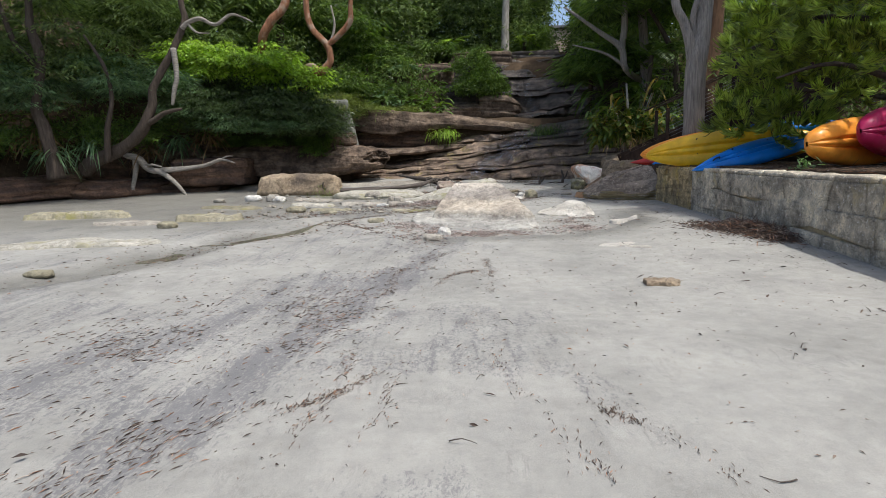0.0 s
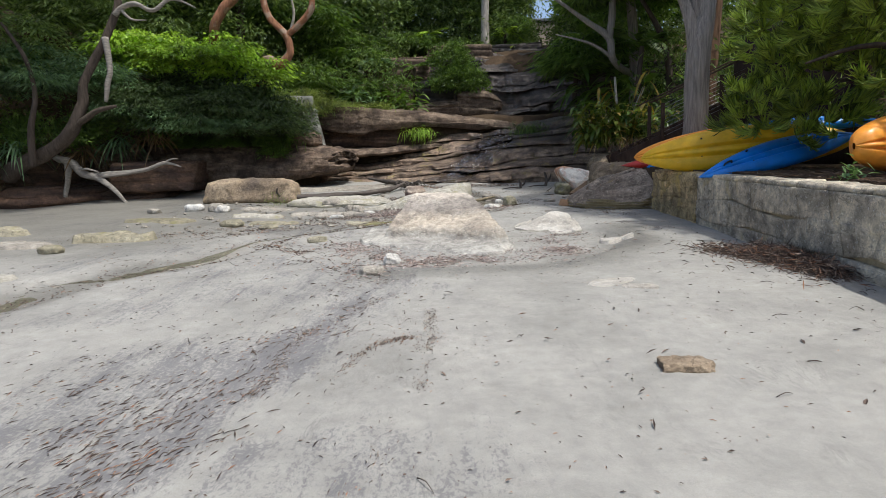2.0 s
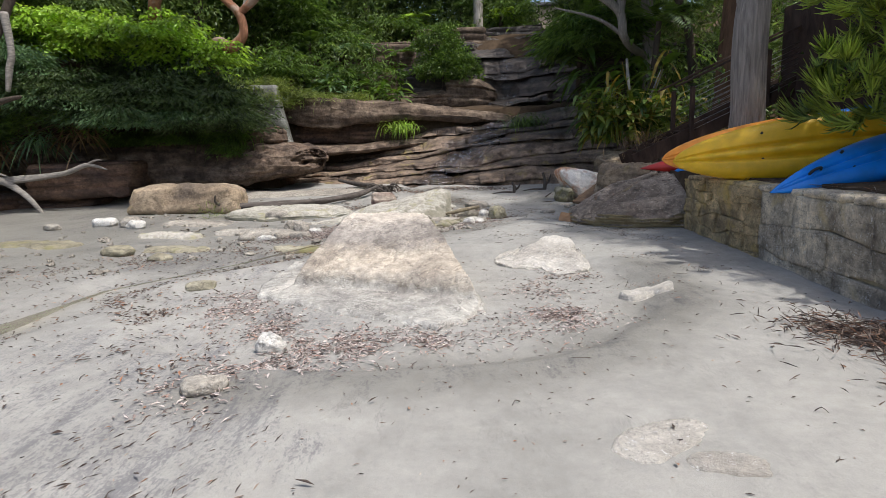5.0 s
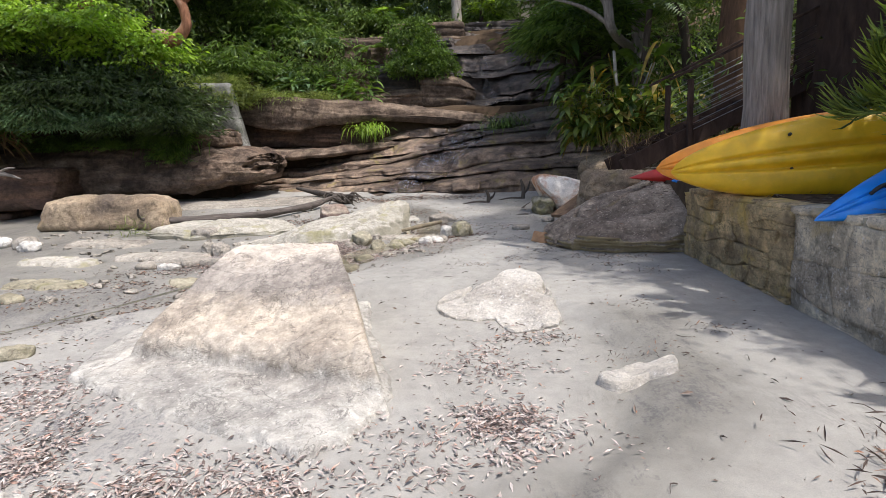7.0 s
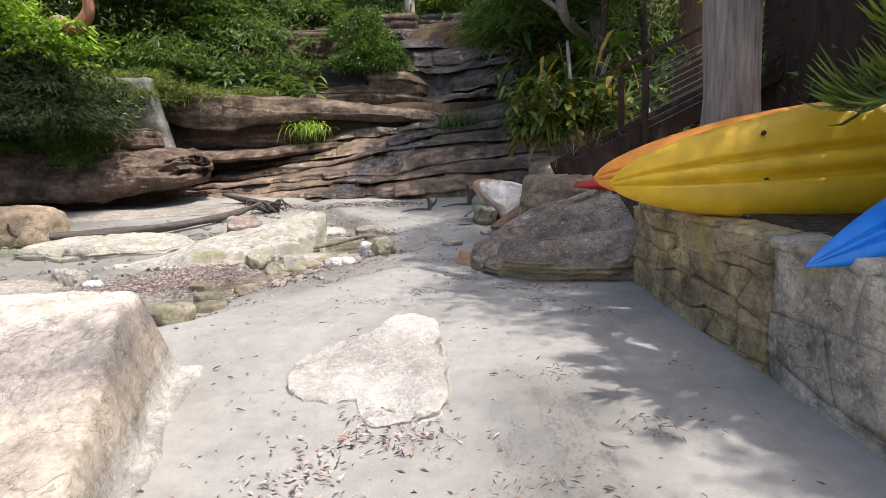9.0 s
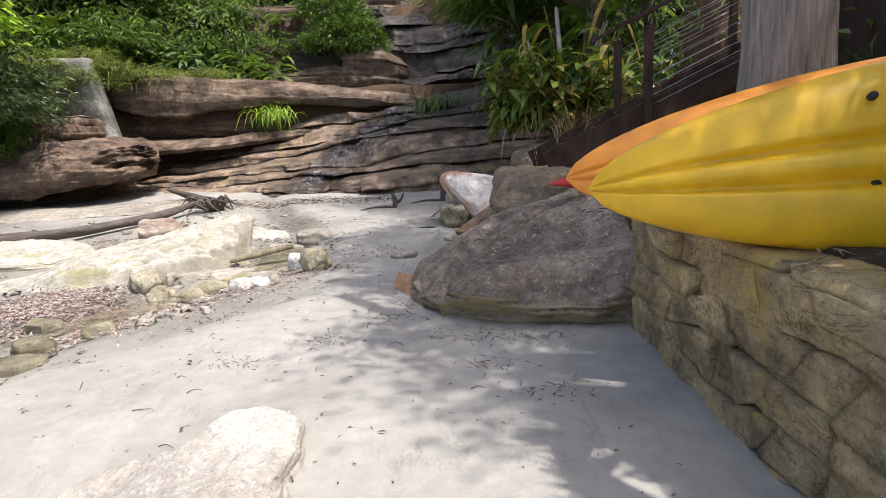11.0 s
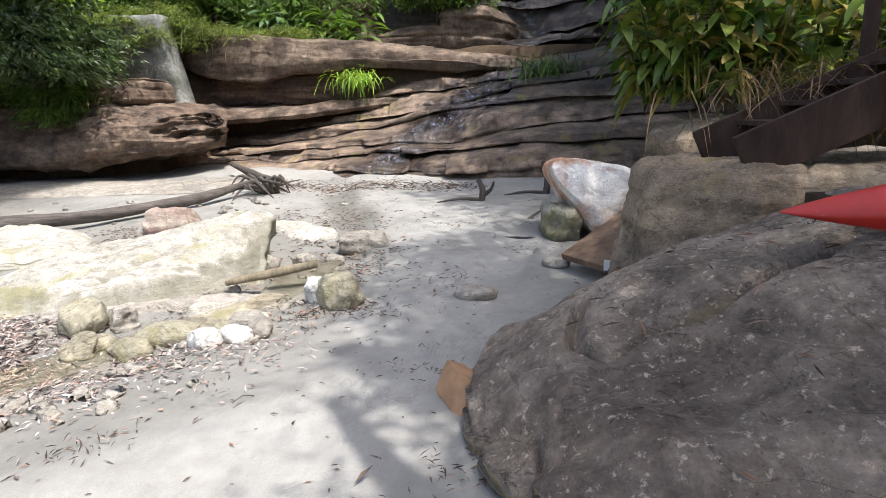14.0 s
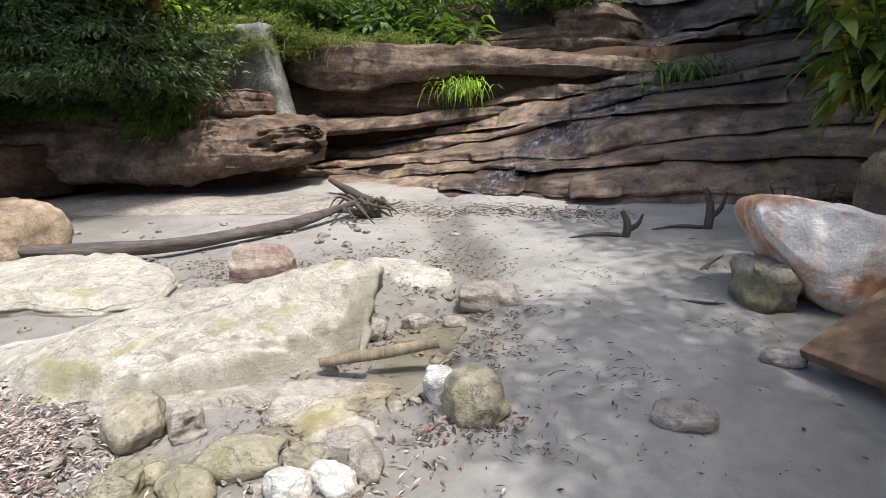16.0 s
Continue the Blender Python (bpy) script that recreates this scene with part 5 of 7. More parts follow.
rock_sheet("mud_shelf", -6.6, 9.3, [(-0.6, 0.1, 0.9, 0.32, 12), (0.6, 0, 0.8, 0.24, 4)], 0.10, 416, BANK, "pale eroded rock shelf beside the stream", 0.04, 0.8)

MOSSY_ROWS = [(2.43, 19.02, 0.42, 0.38, 0.38), (0.51, 18.28, 0.40, 0.36, 0.30), (0.85, 17.85, 0.23, 0.24, 0.26), (0.91, 18.0, 0.18, 0.2, 0.20), (1.16, 17.95, 0.40, 0.24, 0.16), (1.27, 18.25, 0.46, 0.34, 0.16), (1.66, 18.3, 0.22, 0.22, 0.15), (0.37, 15.4, 0.58, 0.36, 0.28), (0.39, 16.4, 0.32, 0.26, 0.2),
              (-4.52, 15.3, 0.55, 0.35, 0.22), (-3.47, 14.7, 0.5, 0.26, 0.14), (-1.9, 12.65, 0.36, 0.2, 0.12), (-6.16, 11.5, 0.45, 0.28, 0.18), (0.1, 17.0, 0.42, 0.3, 0.16), (0.75, 16.8, 0.3, 0.26, 0.14), (-5.6, 7.0, 0.4, 0.25, 0.10)]
GREY_ROWS = [(0.77, 18.4, 0.2, 0.22, 0.25), (1.83, 18.45, 0.26, 0.24, 0.17), (2.01, 18.3, 0.22, 0.22, 0.16), (1.54, 20.4, 0.26, 0.22, 0.18), (1.86, 20.5, 0.2, 0.18, 0.14), (3.6, 19.05, 0.36, 0.28, 0.14), (4.33, 20.0, 0.26, 0.18, 0.12), (1.21, 20.1, 0.26, 0.24, 0.2),
             (-3.06, 19.9, 0.58, 0.42, 0.36), (-1.9, 17.65, 0.32, 0.26, 0.3), (-1.95, 16.75, 0.44, 0.3, 0.2), (-2.76, 16.7, 0.32, 0.24, 0.16), (-1.63, 16.65, 0.5, 0.3, 0.16), (-2.14, 17.7, 0.24, 0.22, 0.32), (-6.4, 19.1, 0.5, 0.4, 0.34), (-8.2, 18.9, 0.4, 0.3, 0.18), (-0.43, 9.35, 0.3, 0.22, 0.12)]
CHALK_ROWS = [(1.73, 18.0, 0.27, 0.22, 0.16), (1.9, 18.12, 0.26, 0.2, 0.15), (2.11, 19.25, 0.2, 0.2, 0.3), (-1.56, 17.45, 0.28, 0.2, 0.12), (-2.25, 16.45, 0.36, 0.24, 0.14), (-0.24, 10.3, 0.26, 0.2, 0.2), (-7.2, 19.3, 0.6, 0.36, 0.26), (-6.1, 18.75, 0.4, 0.3, 0.26)]
seed = 500
for rows_, mat, lab, nm in ((MOSSY_ROWS, MOSSY, "rounded olive mossy stone in the stream bed", "mossy_stone"), (GREY_ROWS, PEBBLE, "rounded grey-tan stone among leaf litter", "grey_stone"), (CHALK_ROWS, CHALK, "small whitish stone on the stream bed", "white_stone")):
    for x, y, a, b_, c in rows_:
        seed += 1
        stone_at(nm, x, y, (a * 1.02, b_ * 1.0, c * 1.0), seed, mat, lab, (seed * 47) % 70 - 35, 0.24, "stones in the stream bed", cells=22, square=2.3 + 0.35 * (seed % 3), lump=0.24, grain=0.025, cuts=1 + seed % 4)
stone_at("striped_stone", -0.5, 21.05, (0.70, 0.5, 0.5), 601, RED_STONE, "rounded stone with red bands and a mossy foot", 20, 0.12, cells=40, square=4.2, lump=0.16, cuts=3)
stone_at("tan_stone", 2.05, 21.1, (0.62, 0.42, 0.22), 602, PEBBLE, "flat tan stone on the sand near the stream", 8, 0.2, cells=36, square=5.0, lump=0.2, cuts=4)
stone_at("tan_stone", -5.6, 22.1, (0.95, 0.6, 0.55), 603, BANK, "pale stone resting beside the driftwood log", 15, 0.2, cells=34, square=3.4, lump=0.12)
rng = np.random.default_rng(77)
chunks = []
for k in range(420):
    x, y = rng.uniform(-7, 2.6), rng.uniform(13.2, 24)
    if k % 3 == 0:
        x, y = rng.normal(0.9, 1.0), rng.normal(17.6, 1.2)
    if x > np.interp(y, [13, 14, 15.2, 17.2, 19.0, 21, 24], [-3.0, -1.4, 0.3, 2.0, 2.4, 2.2, 1.4]):
        continue
    s = rng.uniform(0.02, 0.075)
    p, f = box_grid((3, 3, 3))
    q = p / np.linalg.norm(p, axis=1, keepdims=True)
    v = q * s * np.array([rng.uniform(0.8, 1.6), rng.uniform(0.7, 1.2), rng.uniform(0.4, 0.7)]) + 0.25 * s * rng.normal(0, 1, q.shape)
    a = rng.uniform(0, 6.3)
    v = np.stack([v[:, 0] * math.cos(a) - v[:, 1] * math.sin(a) + x, v[:, 0] * math.sin(a) + v[:, 1] * math.cos(a) + y, v[:, 2] + gz(x, y) + 0.01], 1)
    chunks.append((v, f))
tagged(part("gravel", mesh_np("gravel", *merge(chunks)), PEBBLE), "scattered small stones and gravel on the stream bed", "gravel", kind="stuff")

# ---- retaining wall ----
wall = thing("retaining_wall", "old sandstone retaining wall, rough at its end and stained grey", "wall", 5.4, 10, 0, kind="structure")


def wall_x(y):
    return np.interp(y, [-8, 4, 8, 13.0, 15.6], [4.7, 4.95, 5.12, 5.38, 5.46])


core_v, core_f = box_grid((2, 40, 6))
core = core_v * np.array([0.26, 11.75, 0.56]) + np.array([0, 3.85, 0.38])
core[:, 0] += wall_x(core[:, 1]) + 0.285
part("wall_core", mesh_np("wall_core", core, core_f), MORTAR, wall)
rng = np.random.default_rng(5)


def wall_stone(corners, mat, out, seed, rough):
    """One stone filling the quadrilateral of (y, z) corners, its face out from the wall line."""
    c = np.array(corners, float)
    mid = c.mean(0)
    p, f = round_box((4, 7, 6), (2, 2, 2), 0.006 if rough < 0.03 else 0.03)[0], _grids[(4, 7, 6)][1]
    a, b_ = (p[:, 1] + 1) / 2, (p[:, 2] + 1) / 2
    yz = (c[0] * ((1 - a) * (1 - b_))[:, None] + c[1] * (a * (1 - b_))[:, None] + c[2] * (a * b_)[:, None] + c[3] * ((1 - a) * b_)[:, None])
    yz = mid + (yz - mid) * (1 - (0.0 if rough < 0.03 else 0.004) / np.maximum(np.ptp(c, axis=0), 0.05))
    v = np.stack([p[:, 0] * 0.15 + 0.15 - out, yz[:, 0], yz[:, 1]], 1)
    tilt_y, tilt_z = (seed * 37 % 11 - 5) * rough * 0.05, (seed * 53 % 11 - 5) * rough * 0.05
    v[:, 0] += (yz[:, 0] - mid[0]) * tilt_y * 8 + (yz[:, 1] - mid[1]) * tilt_z * 8
    v = v + rough * np.stack([fbm(v * 5 + seed * 1.7 + 5 * k, 1, 4, seed + k) for k in range(3)], 1) * np.array([1.2, 0.35, 0.35])
    v[:, 0] += wall_x(v[:, 1])
    return part("wall_stone", mesh_np("wall_stone", v, f), mat, wall)


def walling(y0, y1, z_rows, w, jit, mat, rough, out, seed):
    """Courses of stones with broken bonds and uneven corners."""
    rg = np.random.default_rng(seed)
    zs = np.array(z_rows)
    k = seed * 100
    lines = [lambda y, z=z, a=rg.uniform(0, 9): z + jit * np.sin(y * 2.3 + a) + 0.6 * jit * np.sin(y * 6.1 + 2 * a) for z in zs]
    lines[0], lines[-1] = (lambda y: zs[0]), (lambda y: zs[-1])
    for r in range(len(zs) - 1):
        y = y0
        lean0 = 0.0
        while y < y1 - 0.02:
            ye = y + w * rg.uniform(0.6, 1.5)
            if y1 - ye < 0.4 * w:
                ye = y1
            lean1 = 0.0 if ye == y1 else rg.uniform(-1, 1) * jit * 1.6
            lo, hi = lines[r], lines[r + 1]
            wall_stone([(y - lean0, lo(y)), (ye - lean1, lo(ye)), (ye + lean1, hi(ye)), (y + lean0, hi(y))], mat, out + rg.uniform(-0.5, 1.0) * rough, k, rough)
            y, lean0, k = ye, lean1, k + 1


rng = np.random.default_rng(5)
k = 3000
zc = [-0.24, -0.02, 0.18, 0.34, 0.54, 0.70, 0.90]
walling(-7.9, 13.0, [-0.24, 0.14, 0.50, 0.88], 0.95, 0.05, RENDER, 0.02, 0.02, 7)
walling(13.02, 15.58, [-0.24, -0.02, 0.22, 0.38, 0.62, 0.74, 0.90], 0.36, 0.07, WALLSTONE, 0.036, 0.025, 8)
# coping
y = -7.9
while y < 15.4:
    w = rng.uniform(0.5, 1.1)
    y1 = min(y + w, 15.5)
    v = np.array(_grids.setdefault((4, 10, 2), box_grid((4, 10, 2)))[0])
    f = _grids[(4, 10, 2)][1]
    q = v / (np.abs(v) ** 9).sum(1, keepdims=True) ** (1 / 9) * np.array([0.24, (y1 - y) / 2 - 0.004, 0.045])
    q = q + 0.02 * np.stack([fbm(q * 5 + k + 3 * a, 1, 2, k + a) for a in range(3)], 1)
    ym = (y + y1) / 2
    q = q + np.array([float(wall_x(ym)) + 0.21, ym, 0.915])
    q[:, 0] += wall_x(q[:, 1]) - wall_x(ym)
    part("coping_stone", mesh_np("coping_stone", q, f), RENDER if ym < 13 else WALLSTONE, wall)
    y, k = y1, k + 1
# return of the wall at its end
for c in range(6):
    x = 5.66
    while x < 7.4:
        w = rng.uniform(0.3, 0.6)
        p, f = box_grid((6, 4, 5))
        q = p / (np.abs(p) ** 9).sum(1, keepdims=True) ** (1 / 9) * np.array([w / 2 - 0.01, 0.16, (zc[c + 1] - zc[c]) / 2 - 0.01])
        q = q + 0.04 * np.stack([fbm(q * 4 + k + 3 * a, 1, 2, k + a) for a in range(3)], 1)
        part("wall_stone", mesh_np("wall_stone", q + np.array([x + w / 2, 15.42, (zc[c] + zc[c + 1]) / 2]), f), WALLSTONE, wall)
        x, k = x + w, k + 1

# ---- kayaks ----
def kayak_mesh(name, length, beam, depth, blunt=0.55, grooves=True):
    """A sit-on hull along +x from its bow at the origin; its ribbed bottom faces -y, its deck +y, its beam stands upright."""
    n, m = 64, 150
    s = np.linspace(0, 1, n)
    prof = np.clip(np.sin(np.pi * np.clip(s, 0.0005, 0.9995)), 0, 1) ** blunt
    a = np.linspace(0, 2 * np.pi, m, endpoint=False)
    V = np.zeros((n, m, 3))
    for i in range(n):
        w, dd = beam / 2 * prof[i], depth / 2 * (0.25 + 0.75 * prof[i]) * min(1, prof[i] * 2.2)
        c, sn = np.cos(a), np.sin(a)
        up = np.sign(c) * np.abs(c) ** 0.8 * w
        out = np.sign(sn) * np.abs(sn) ** 0.75 * dd
        if grooves:
            rel = up / max(w, 1e-4)
            cut = (np.exp(-((rel - 0.16) / 0.06) ** 2) + np.exp(-((rel + 0.26) / 0.06) ** 2)) * 0.16 - 0.05 * np.exp(-((rel + 0.05) / 0.10) ** 2)
            out = out + (sn < 0) * cut * depth * min(1, prof[i] * 1.1)
        V[i] = np.stack([np.full(m, s[i] * length), out + depth * 0.18 * (1 - prof[i]), up], 1)
    idx = np.arange(n * m).reshape(n, m)
    nx = np.roll(idx, -1, 1)
    f = np.stack([idx[:-1], idx[1:], nx[1:], nx[:-1]], -1).reshape(-1, 4)
    return mesh_np(name, V.reshape(-1, 3), f)


def kayak(colour, mat, tip, tail, lean, length, beam, depth, label, holes=True, blunt=0.55, grooves=True, toggle=False):
    """The bow at tip, the axis towards tail; lean turns it about its axis (0: on its side)."""
    tip, tail = Vector(tip), Vector(tail)
    ob = thing("kayak", label, "kayak", *tip, group="kayaks stored on the wall")
    d = (tail - tip).normalized()
    rz, ry = math.degrees(math.atan2(d.y, d.x)), -math.degrees(math.asin(d.z))
    M = Matrix.Translation(tip) @ pose(0, 0, 0, 0, 0, rz) @ pose(0, 0, 0, 0, ry, 0) @ pose(0, 0, 0, lean, 0, 0)
    h = part("hull", kayak_mesh("hull", length, beam, depth, blunt, grooves), mat, None)
    h.matrix_world = M
    h.parent, h.matrix_parent_inverse = ob, ob.matrix_world.inverted()
    if holes:
        for s, r in ((0.30, -0.26), (0.30, 0.52), (0.55, -0.26), (0.55, 0.5)):
            v, f = tube([(s * length, -depth * (0.34 if r < 0 else 0.466), r * beam / 2), (s * length, -depth * 0.25, r * beam / 2)], [0.017, 0.017], 12, rough=0, steps=1)
            o = part("scupper_hole", quad_or_tri("scupper_hole", v, f), BLACK, None)
            o.matrix_world = M
            o.parent, o.matrix_parent_inverse = h, M.inverted()
    if not toggle:
        return ob
    # carry toggle at the bow
    v, f = tube([(0.46, -depth * 0.30, 0.0), (0.48, -depth * 0.46, 0.0), (0.54, -depth * 0.49, 0.01), (0.60, -depth * 0.49, 0.01), (0.62, -depth * 0.34, 0.01)], [0.014, 0.016, 0.018, 0.016, 0.014], 8, rough=0, steps=4)
    o = part("carry_toggle", quad_or_tri("carry_toggle", v, f), BLACK, None)
    o.matrix_world = M
    o.parent, o.matrix_parent_inverse = h, M.inverted()
    return ob


kayak("yellow", YELLOW, (4.72, 14.30, 1.26), (8.1, 13.25, 1.50), -14, 3.9, 0.93, 0.42, "scuffed yellow plastic kayak lying on its side on the wall")
kayak("orange", ORANGE, (4.74, 14.82, 1.28), (8.1, 13.80, 1.56), -14, 3.9, 0.86, 0.40, "orange plastic kayak on its side behind the yellow one")
kayak("red", RED, (5.13, 17.05, 1.07), (8.6, 16.3, 1.20), -50, 3.6, 0.46, 0.28, "red plastic kayak behind the tree trunk", False, grooves=False, toggle=True, blunt=0.75)
kayak("blue", BLUE, (5.58, 16.45, 1.03), (8.9, 15.4, 1.2), -50, 3.4, 0.40, 0.26, "blue plastic kayak beneath the red one", False, grooves=False)
kayak("blue", BLUE, (5.08, 12.25, 0.95), (7.9, 12.85, 1.55), -48, 3.4, 0.6, 0.30, "bright blue plastic kayak lying tilted on the wall under foliage", toggle=True, blunt=0.8)
kayak("blue", BLUE, (6.2, 14.25, 1.72), (9.1, 13.5, 1.90), -72, 3.0, 0.5, 0.28, "blue plastic kayak half hidden by foliage behind the others", False)
kayak("orange", ORANGE, (5.9, 9.45, 1.40), (8.6, 11.0, 1.45), -6, 3.2, 0.86, 0.5, "orange plastic kayak on its side, end towards the beach", False, 0.36)
kayak("magenta", MAGENTA, (6.5, 9.05, 1.58), (9.2, 11.2, 1.55), -6, 3.2, 0.90, 0.5, "magenta plastic kayak leaning behind the orange one", False, 0.4)

# ---- timber stair ----
stair = thing("timber_stair", "dark timber outdoor stair with a wire balustrade", "staircase", 6.7, 18.6, 1.0)


def beam(name, a, b_, w, h, mat, parent, label=""):
    a, b_ = Vector(a), Vector(b_)
    bm = bmesh.new()
    bmesh.ops.create_cube(bm, size=1)
    bmesh.ops.scale(bm, vec=((b_ - a).length, w, h), verts=bm.verts)
    bmesh.ops.bevel(bm, geom=bm.edges[:], offset=min(w, h) * 0.08, segments=1, affect="EDGES")
    d = (b_ - a).normalized()
    M = Matrix.Translation((a + b_) / 2) @ pose(0, 0, 0, 0, -math.degrees(math.asin(d.z)), math.degrees(math.atan2(d.y, d.x)))
    if abs(d.z) > 0.99:
        M = Matrix.Translation((a + b_) / 2) @ pose(0, 0, 0, 0, 90, 0)
    bm.transform(M)
    return part(name, bm, mat, parent, label)


SLOPE = 0.44
for yy in (18.62, 19.6):
    beam("stringer", (5.5, yy, 1.12), (9.6, yy, 1.12 + 4.1 * SLOPE), 0.06, 0.34, TIMBER, stair)
for k in range(11):
    x = 5.9 + k * 0.32
    beam("tread", (x, 18.65, 1.30 + (x - 5.9) * SLOPE + 0.05), (x, 19.57, 1.30 + (x - 5.9) * SLOPE + 0.05), 0.27, 0.04, TIMBER, stair)
for yy in (18.56, 19.64):
    for x in (6.73, 8.35):
        zb = 1.05 + (x - 5.5) * SLOPE
        beam("baluster_post", (x, yy, zb - 0.1), (x, yy, zb + 1.12), 0.09, 0.09, TIMBER, stair)
    beam("handrail", (6.35, yy, 2.72), (9.6, yy, 2.72 + 3.25 * SLOPE), 0.10, 0.045, TIMBER, stair)
    for k in range(8):
        z = 1.05 + (6.73 - 5.5) * SLOPE + 0.18 + 0.115 * k
        v, f = tube([(6.73, yy, z), (9.5, yy, z + 2.77 * SLOPE)], [0.004, 0.004], 6, rough=0, steps=2)
        part("wire", quad_or_tri("wire", v, f), STEEL, stair)

# plank and marker stake
plank = thing("fallen_plank", "weathered rust-brown broad plank resting on rocks", "plank", 4.7, 19.9, 0.2)
beam("plank_board", (4.56, 19.60, 0.13), (6.2, 20.88, 0.98), 0.62, 0.07, PLANK, plank)
stake = thing("marker_stake", "small stake with a weathered white plate beside the plank", "stake", 4.72, 19.2, 0)
beam("stake_post", (4.72, 19.22, -0.05), (4.72, 19.22, 0.20), 0.04, 0.04, TIMBER, stake)
beam("plate", (4.68, 19.20, 0.22), (4.76, 19.20, 0.22), 0.015, 0.09, PAINT, stake)

# ---- driftwood ----
log = thing("driftwood_log", "long grey weathered driftwood log lying across the sand", "log", -3, 22.2, 0)
limb("log_trunk", [(-5.6, 21.3, 0.16), (-4.0, 21.6, 0.17), (-2.7, 22.15, 0.18), (-1.7, 23.4, 0.24), (-1.15, 24.8, 0.40)], [0.085, 0.10, 0.10, 0.085, 0.05], LOGWOOD, log, sides=16, seed=5, rough=0.55, steps=10)
limb("log_stub", [(-5.0, 21.35, 0.2), (-5.15, 21.15, 0.35), (-5.1, 21.05, 0.55)], [0.05, 0.035, 0.015], DRIFT_DARK, log, seed=6, rough=0.3)
log2 = thing("driftwood_roots", "tangled dark driftwood roots at the foot of the falls", "log", -1.2, 25, 0.2)
for k in range(18):
    a = k * 0.83
    r1, r2 = 0.28 + 0.05 * (k % 4), 0.50 + 0.07 * (k % 5)
    limb("root", [(-1.0 + 0.02 * k, 24.7, 0.16), (-0.95 + r1 * math.cos(a), 24.6 + r1 * math.sin(a), 0.30 + 0.07 * (k % 4)), (-0.9 + r2 * math.cos(a + 0.5), 24.55 + r2 * math.sin(a + 0.5), 0.14 + 0.11 * (k % 3))], [0.045, 0.03, 0.008], DRIFT_DARK, log2, seed=k, rough=0.45, steps=4, sides=7)
limb("root", [(-2.9, 27.2, 0.55), (-2.0, 26.3, 0.42), (-1.2, 25.4, 0.36), (-0.6, 24.9, 0.36)], [0.05, 0.09, 0.09, 0.03], DRIFT_DARK, log2, seed=31, rough=0.3)
for nm, x, y, h, sd in (("sand_stump", 3.3, 23.55, 0.34, 1), ("sand_stump", 4.35, 24.1, 0.55, 2)):
    st = thing(nm, "small dark broken branch stump sticking out of sand", "stump", x, y, gz(x, y))
    z = gz(x, y)
    limb("stump_stem", [(x, y, z - 0.1), (x + 0.03, y, z + h * 0.5), (x - 0.04, y, z + h)], [0.06, 0.05, 0.03], DRIFT_DARK, st, seed=sd, rough=0.3)
    limb("stump_fork", [(x + 0.03, y, z + h * 0.25), (x + 0.16, y, z + h * 0.5), (x + 0.22, y, z + h * 0.9)], [0.04, 0.03, 0.012], DRIFT_DARK, st, seed=sd + 5, rough=0.3)
    limb("stump_root", [(x, y, z + 0.02), (x - 0.35, y - 0.05, z + 0.04), (x - 0.7, y - 0.12, z)], [0.03, 0.025, 0.008], DRIFT_DARK, st, seed=sd + 9, rough=0.3)
stick = thing("broken_stick", "thin dark broken stick lying on the sand", "stick", 3.95, 21.1, 0)
limb("stick_stem", [(3.72, 21.25, 0.02), (3.95, 21.1, 0.05), (4.15, 21.15, 0.03)], [0.012, 0.016, 0.008], DRIFT_DARK, stick, seed=61, rough=0.4)
fork = thing("forked_stick", "small dark forked branch poking out of the sand", "stick", 4.1, 22.2, 0)
limb("stick_stem", [(3.98, 22.1, 0.0), (4.1, 22.2, 0.10), (4.28, 22.3, 0.20)], [0.022, 0.02, 0.008], DRIFT_DARK, fork, seed=62, rough=0.4)
limb("stick_twig", [(4.1, 22.2, 0.10), (4.16, 22.1, 0.03), (4.22, 22.0, 0.0)], [0.016, 0.014, 0.008], DRIFT_DARK, fork, seed=63, rough=0.4)
glog = thing("mossy_branch", "short olive water-worn branch in the stream", "branch", 1.7, 19.35, 0)
limb("branch_stem", [(1.2, 19.28, 0.02), (1.6, 19.4, 0.08), (2.02, 19.55, 0.14)], [0.032, 0.045, 0.04], bark("olive_driftwood", (0.27, 0.225, 0.15), 6), glog, seed=4, rough=0.25)
dead = thing("bleached_branch", "bleached forked dead branch propped on the sand", "branch", -12, 23, 0)
limb("branch_stem", [(-13.9, 23.0, 1.9), (-13.6, 23.0, 1.75), (-13.19, 23.0, 1.6), (-12.69, 23.0, 1.13), (-11.8, 23.0, 1.12), (-10.55, 23.0, 1.25), (-9.75, 23.0, 1.48), (-9.16, 23.0, 1.33)], [0.06, 0.13, 0.14, 0.13, 0.115, 0.08, 0.06, 0.015], DRIFT, dead, seed=11, rough=0.45, steps=8, sides=12)
limb("branch_prop", [(-13.35, 23.0, 1.65), (-13.39, 23.0, 1.09), (-13.5, 22.9, 0.5), (-13.63, 22.9, -0.1)], [0.12, 0.10, 0.08, 0.07], DRIFT, dead, seed=12, rough=0.45)
limb("branch_prop", [(-12.5, 23.0, 1.1), (-12.19, 22.9, 1.0), (-11.69, 22.9, 0.6), (-11.2, 22.9, -0.05)], [0.10, 0.09, 0.075, 0.04], DRIFT, dead, seed=13, rough=0.45)
limb("branch_twig", [(-12.9, 23.0, 1.3), (-12.5, 22.8, 1.35), (-12.0, 22.7, 1.22)], [0.06, 0.05, 0.015], DRIFT, dead, seed=14, rough=0.45)
limb("branch_twig", [(-9.9, 23.0, 1.42), (-9.5, 22.95, 1.6), (-9.2, 22.9, 1.62)], [0.04, 0.03, 0.01], DRIFT, dead, seed=15, rough=0.45)

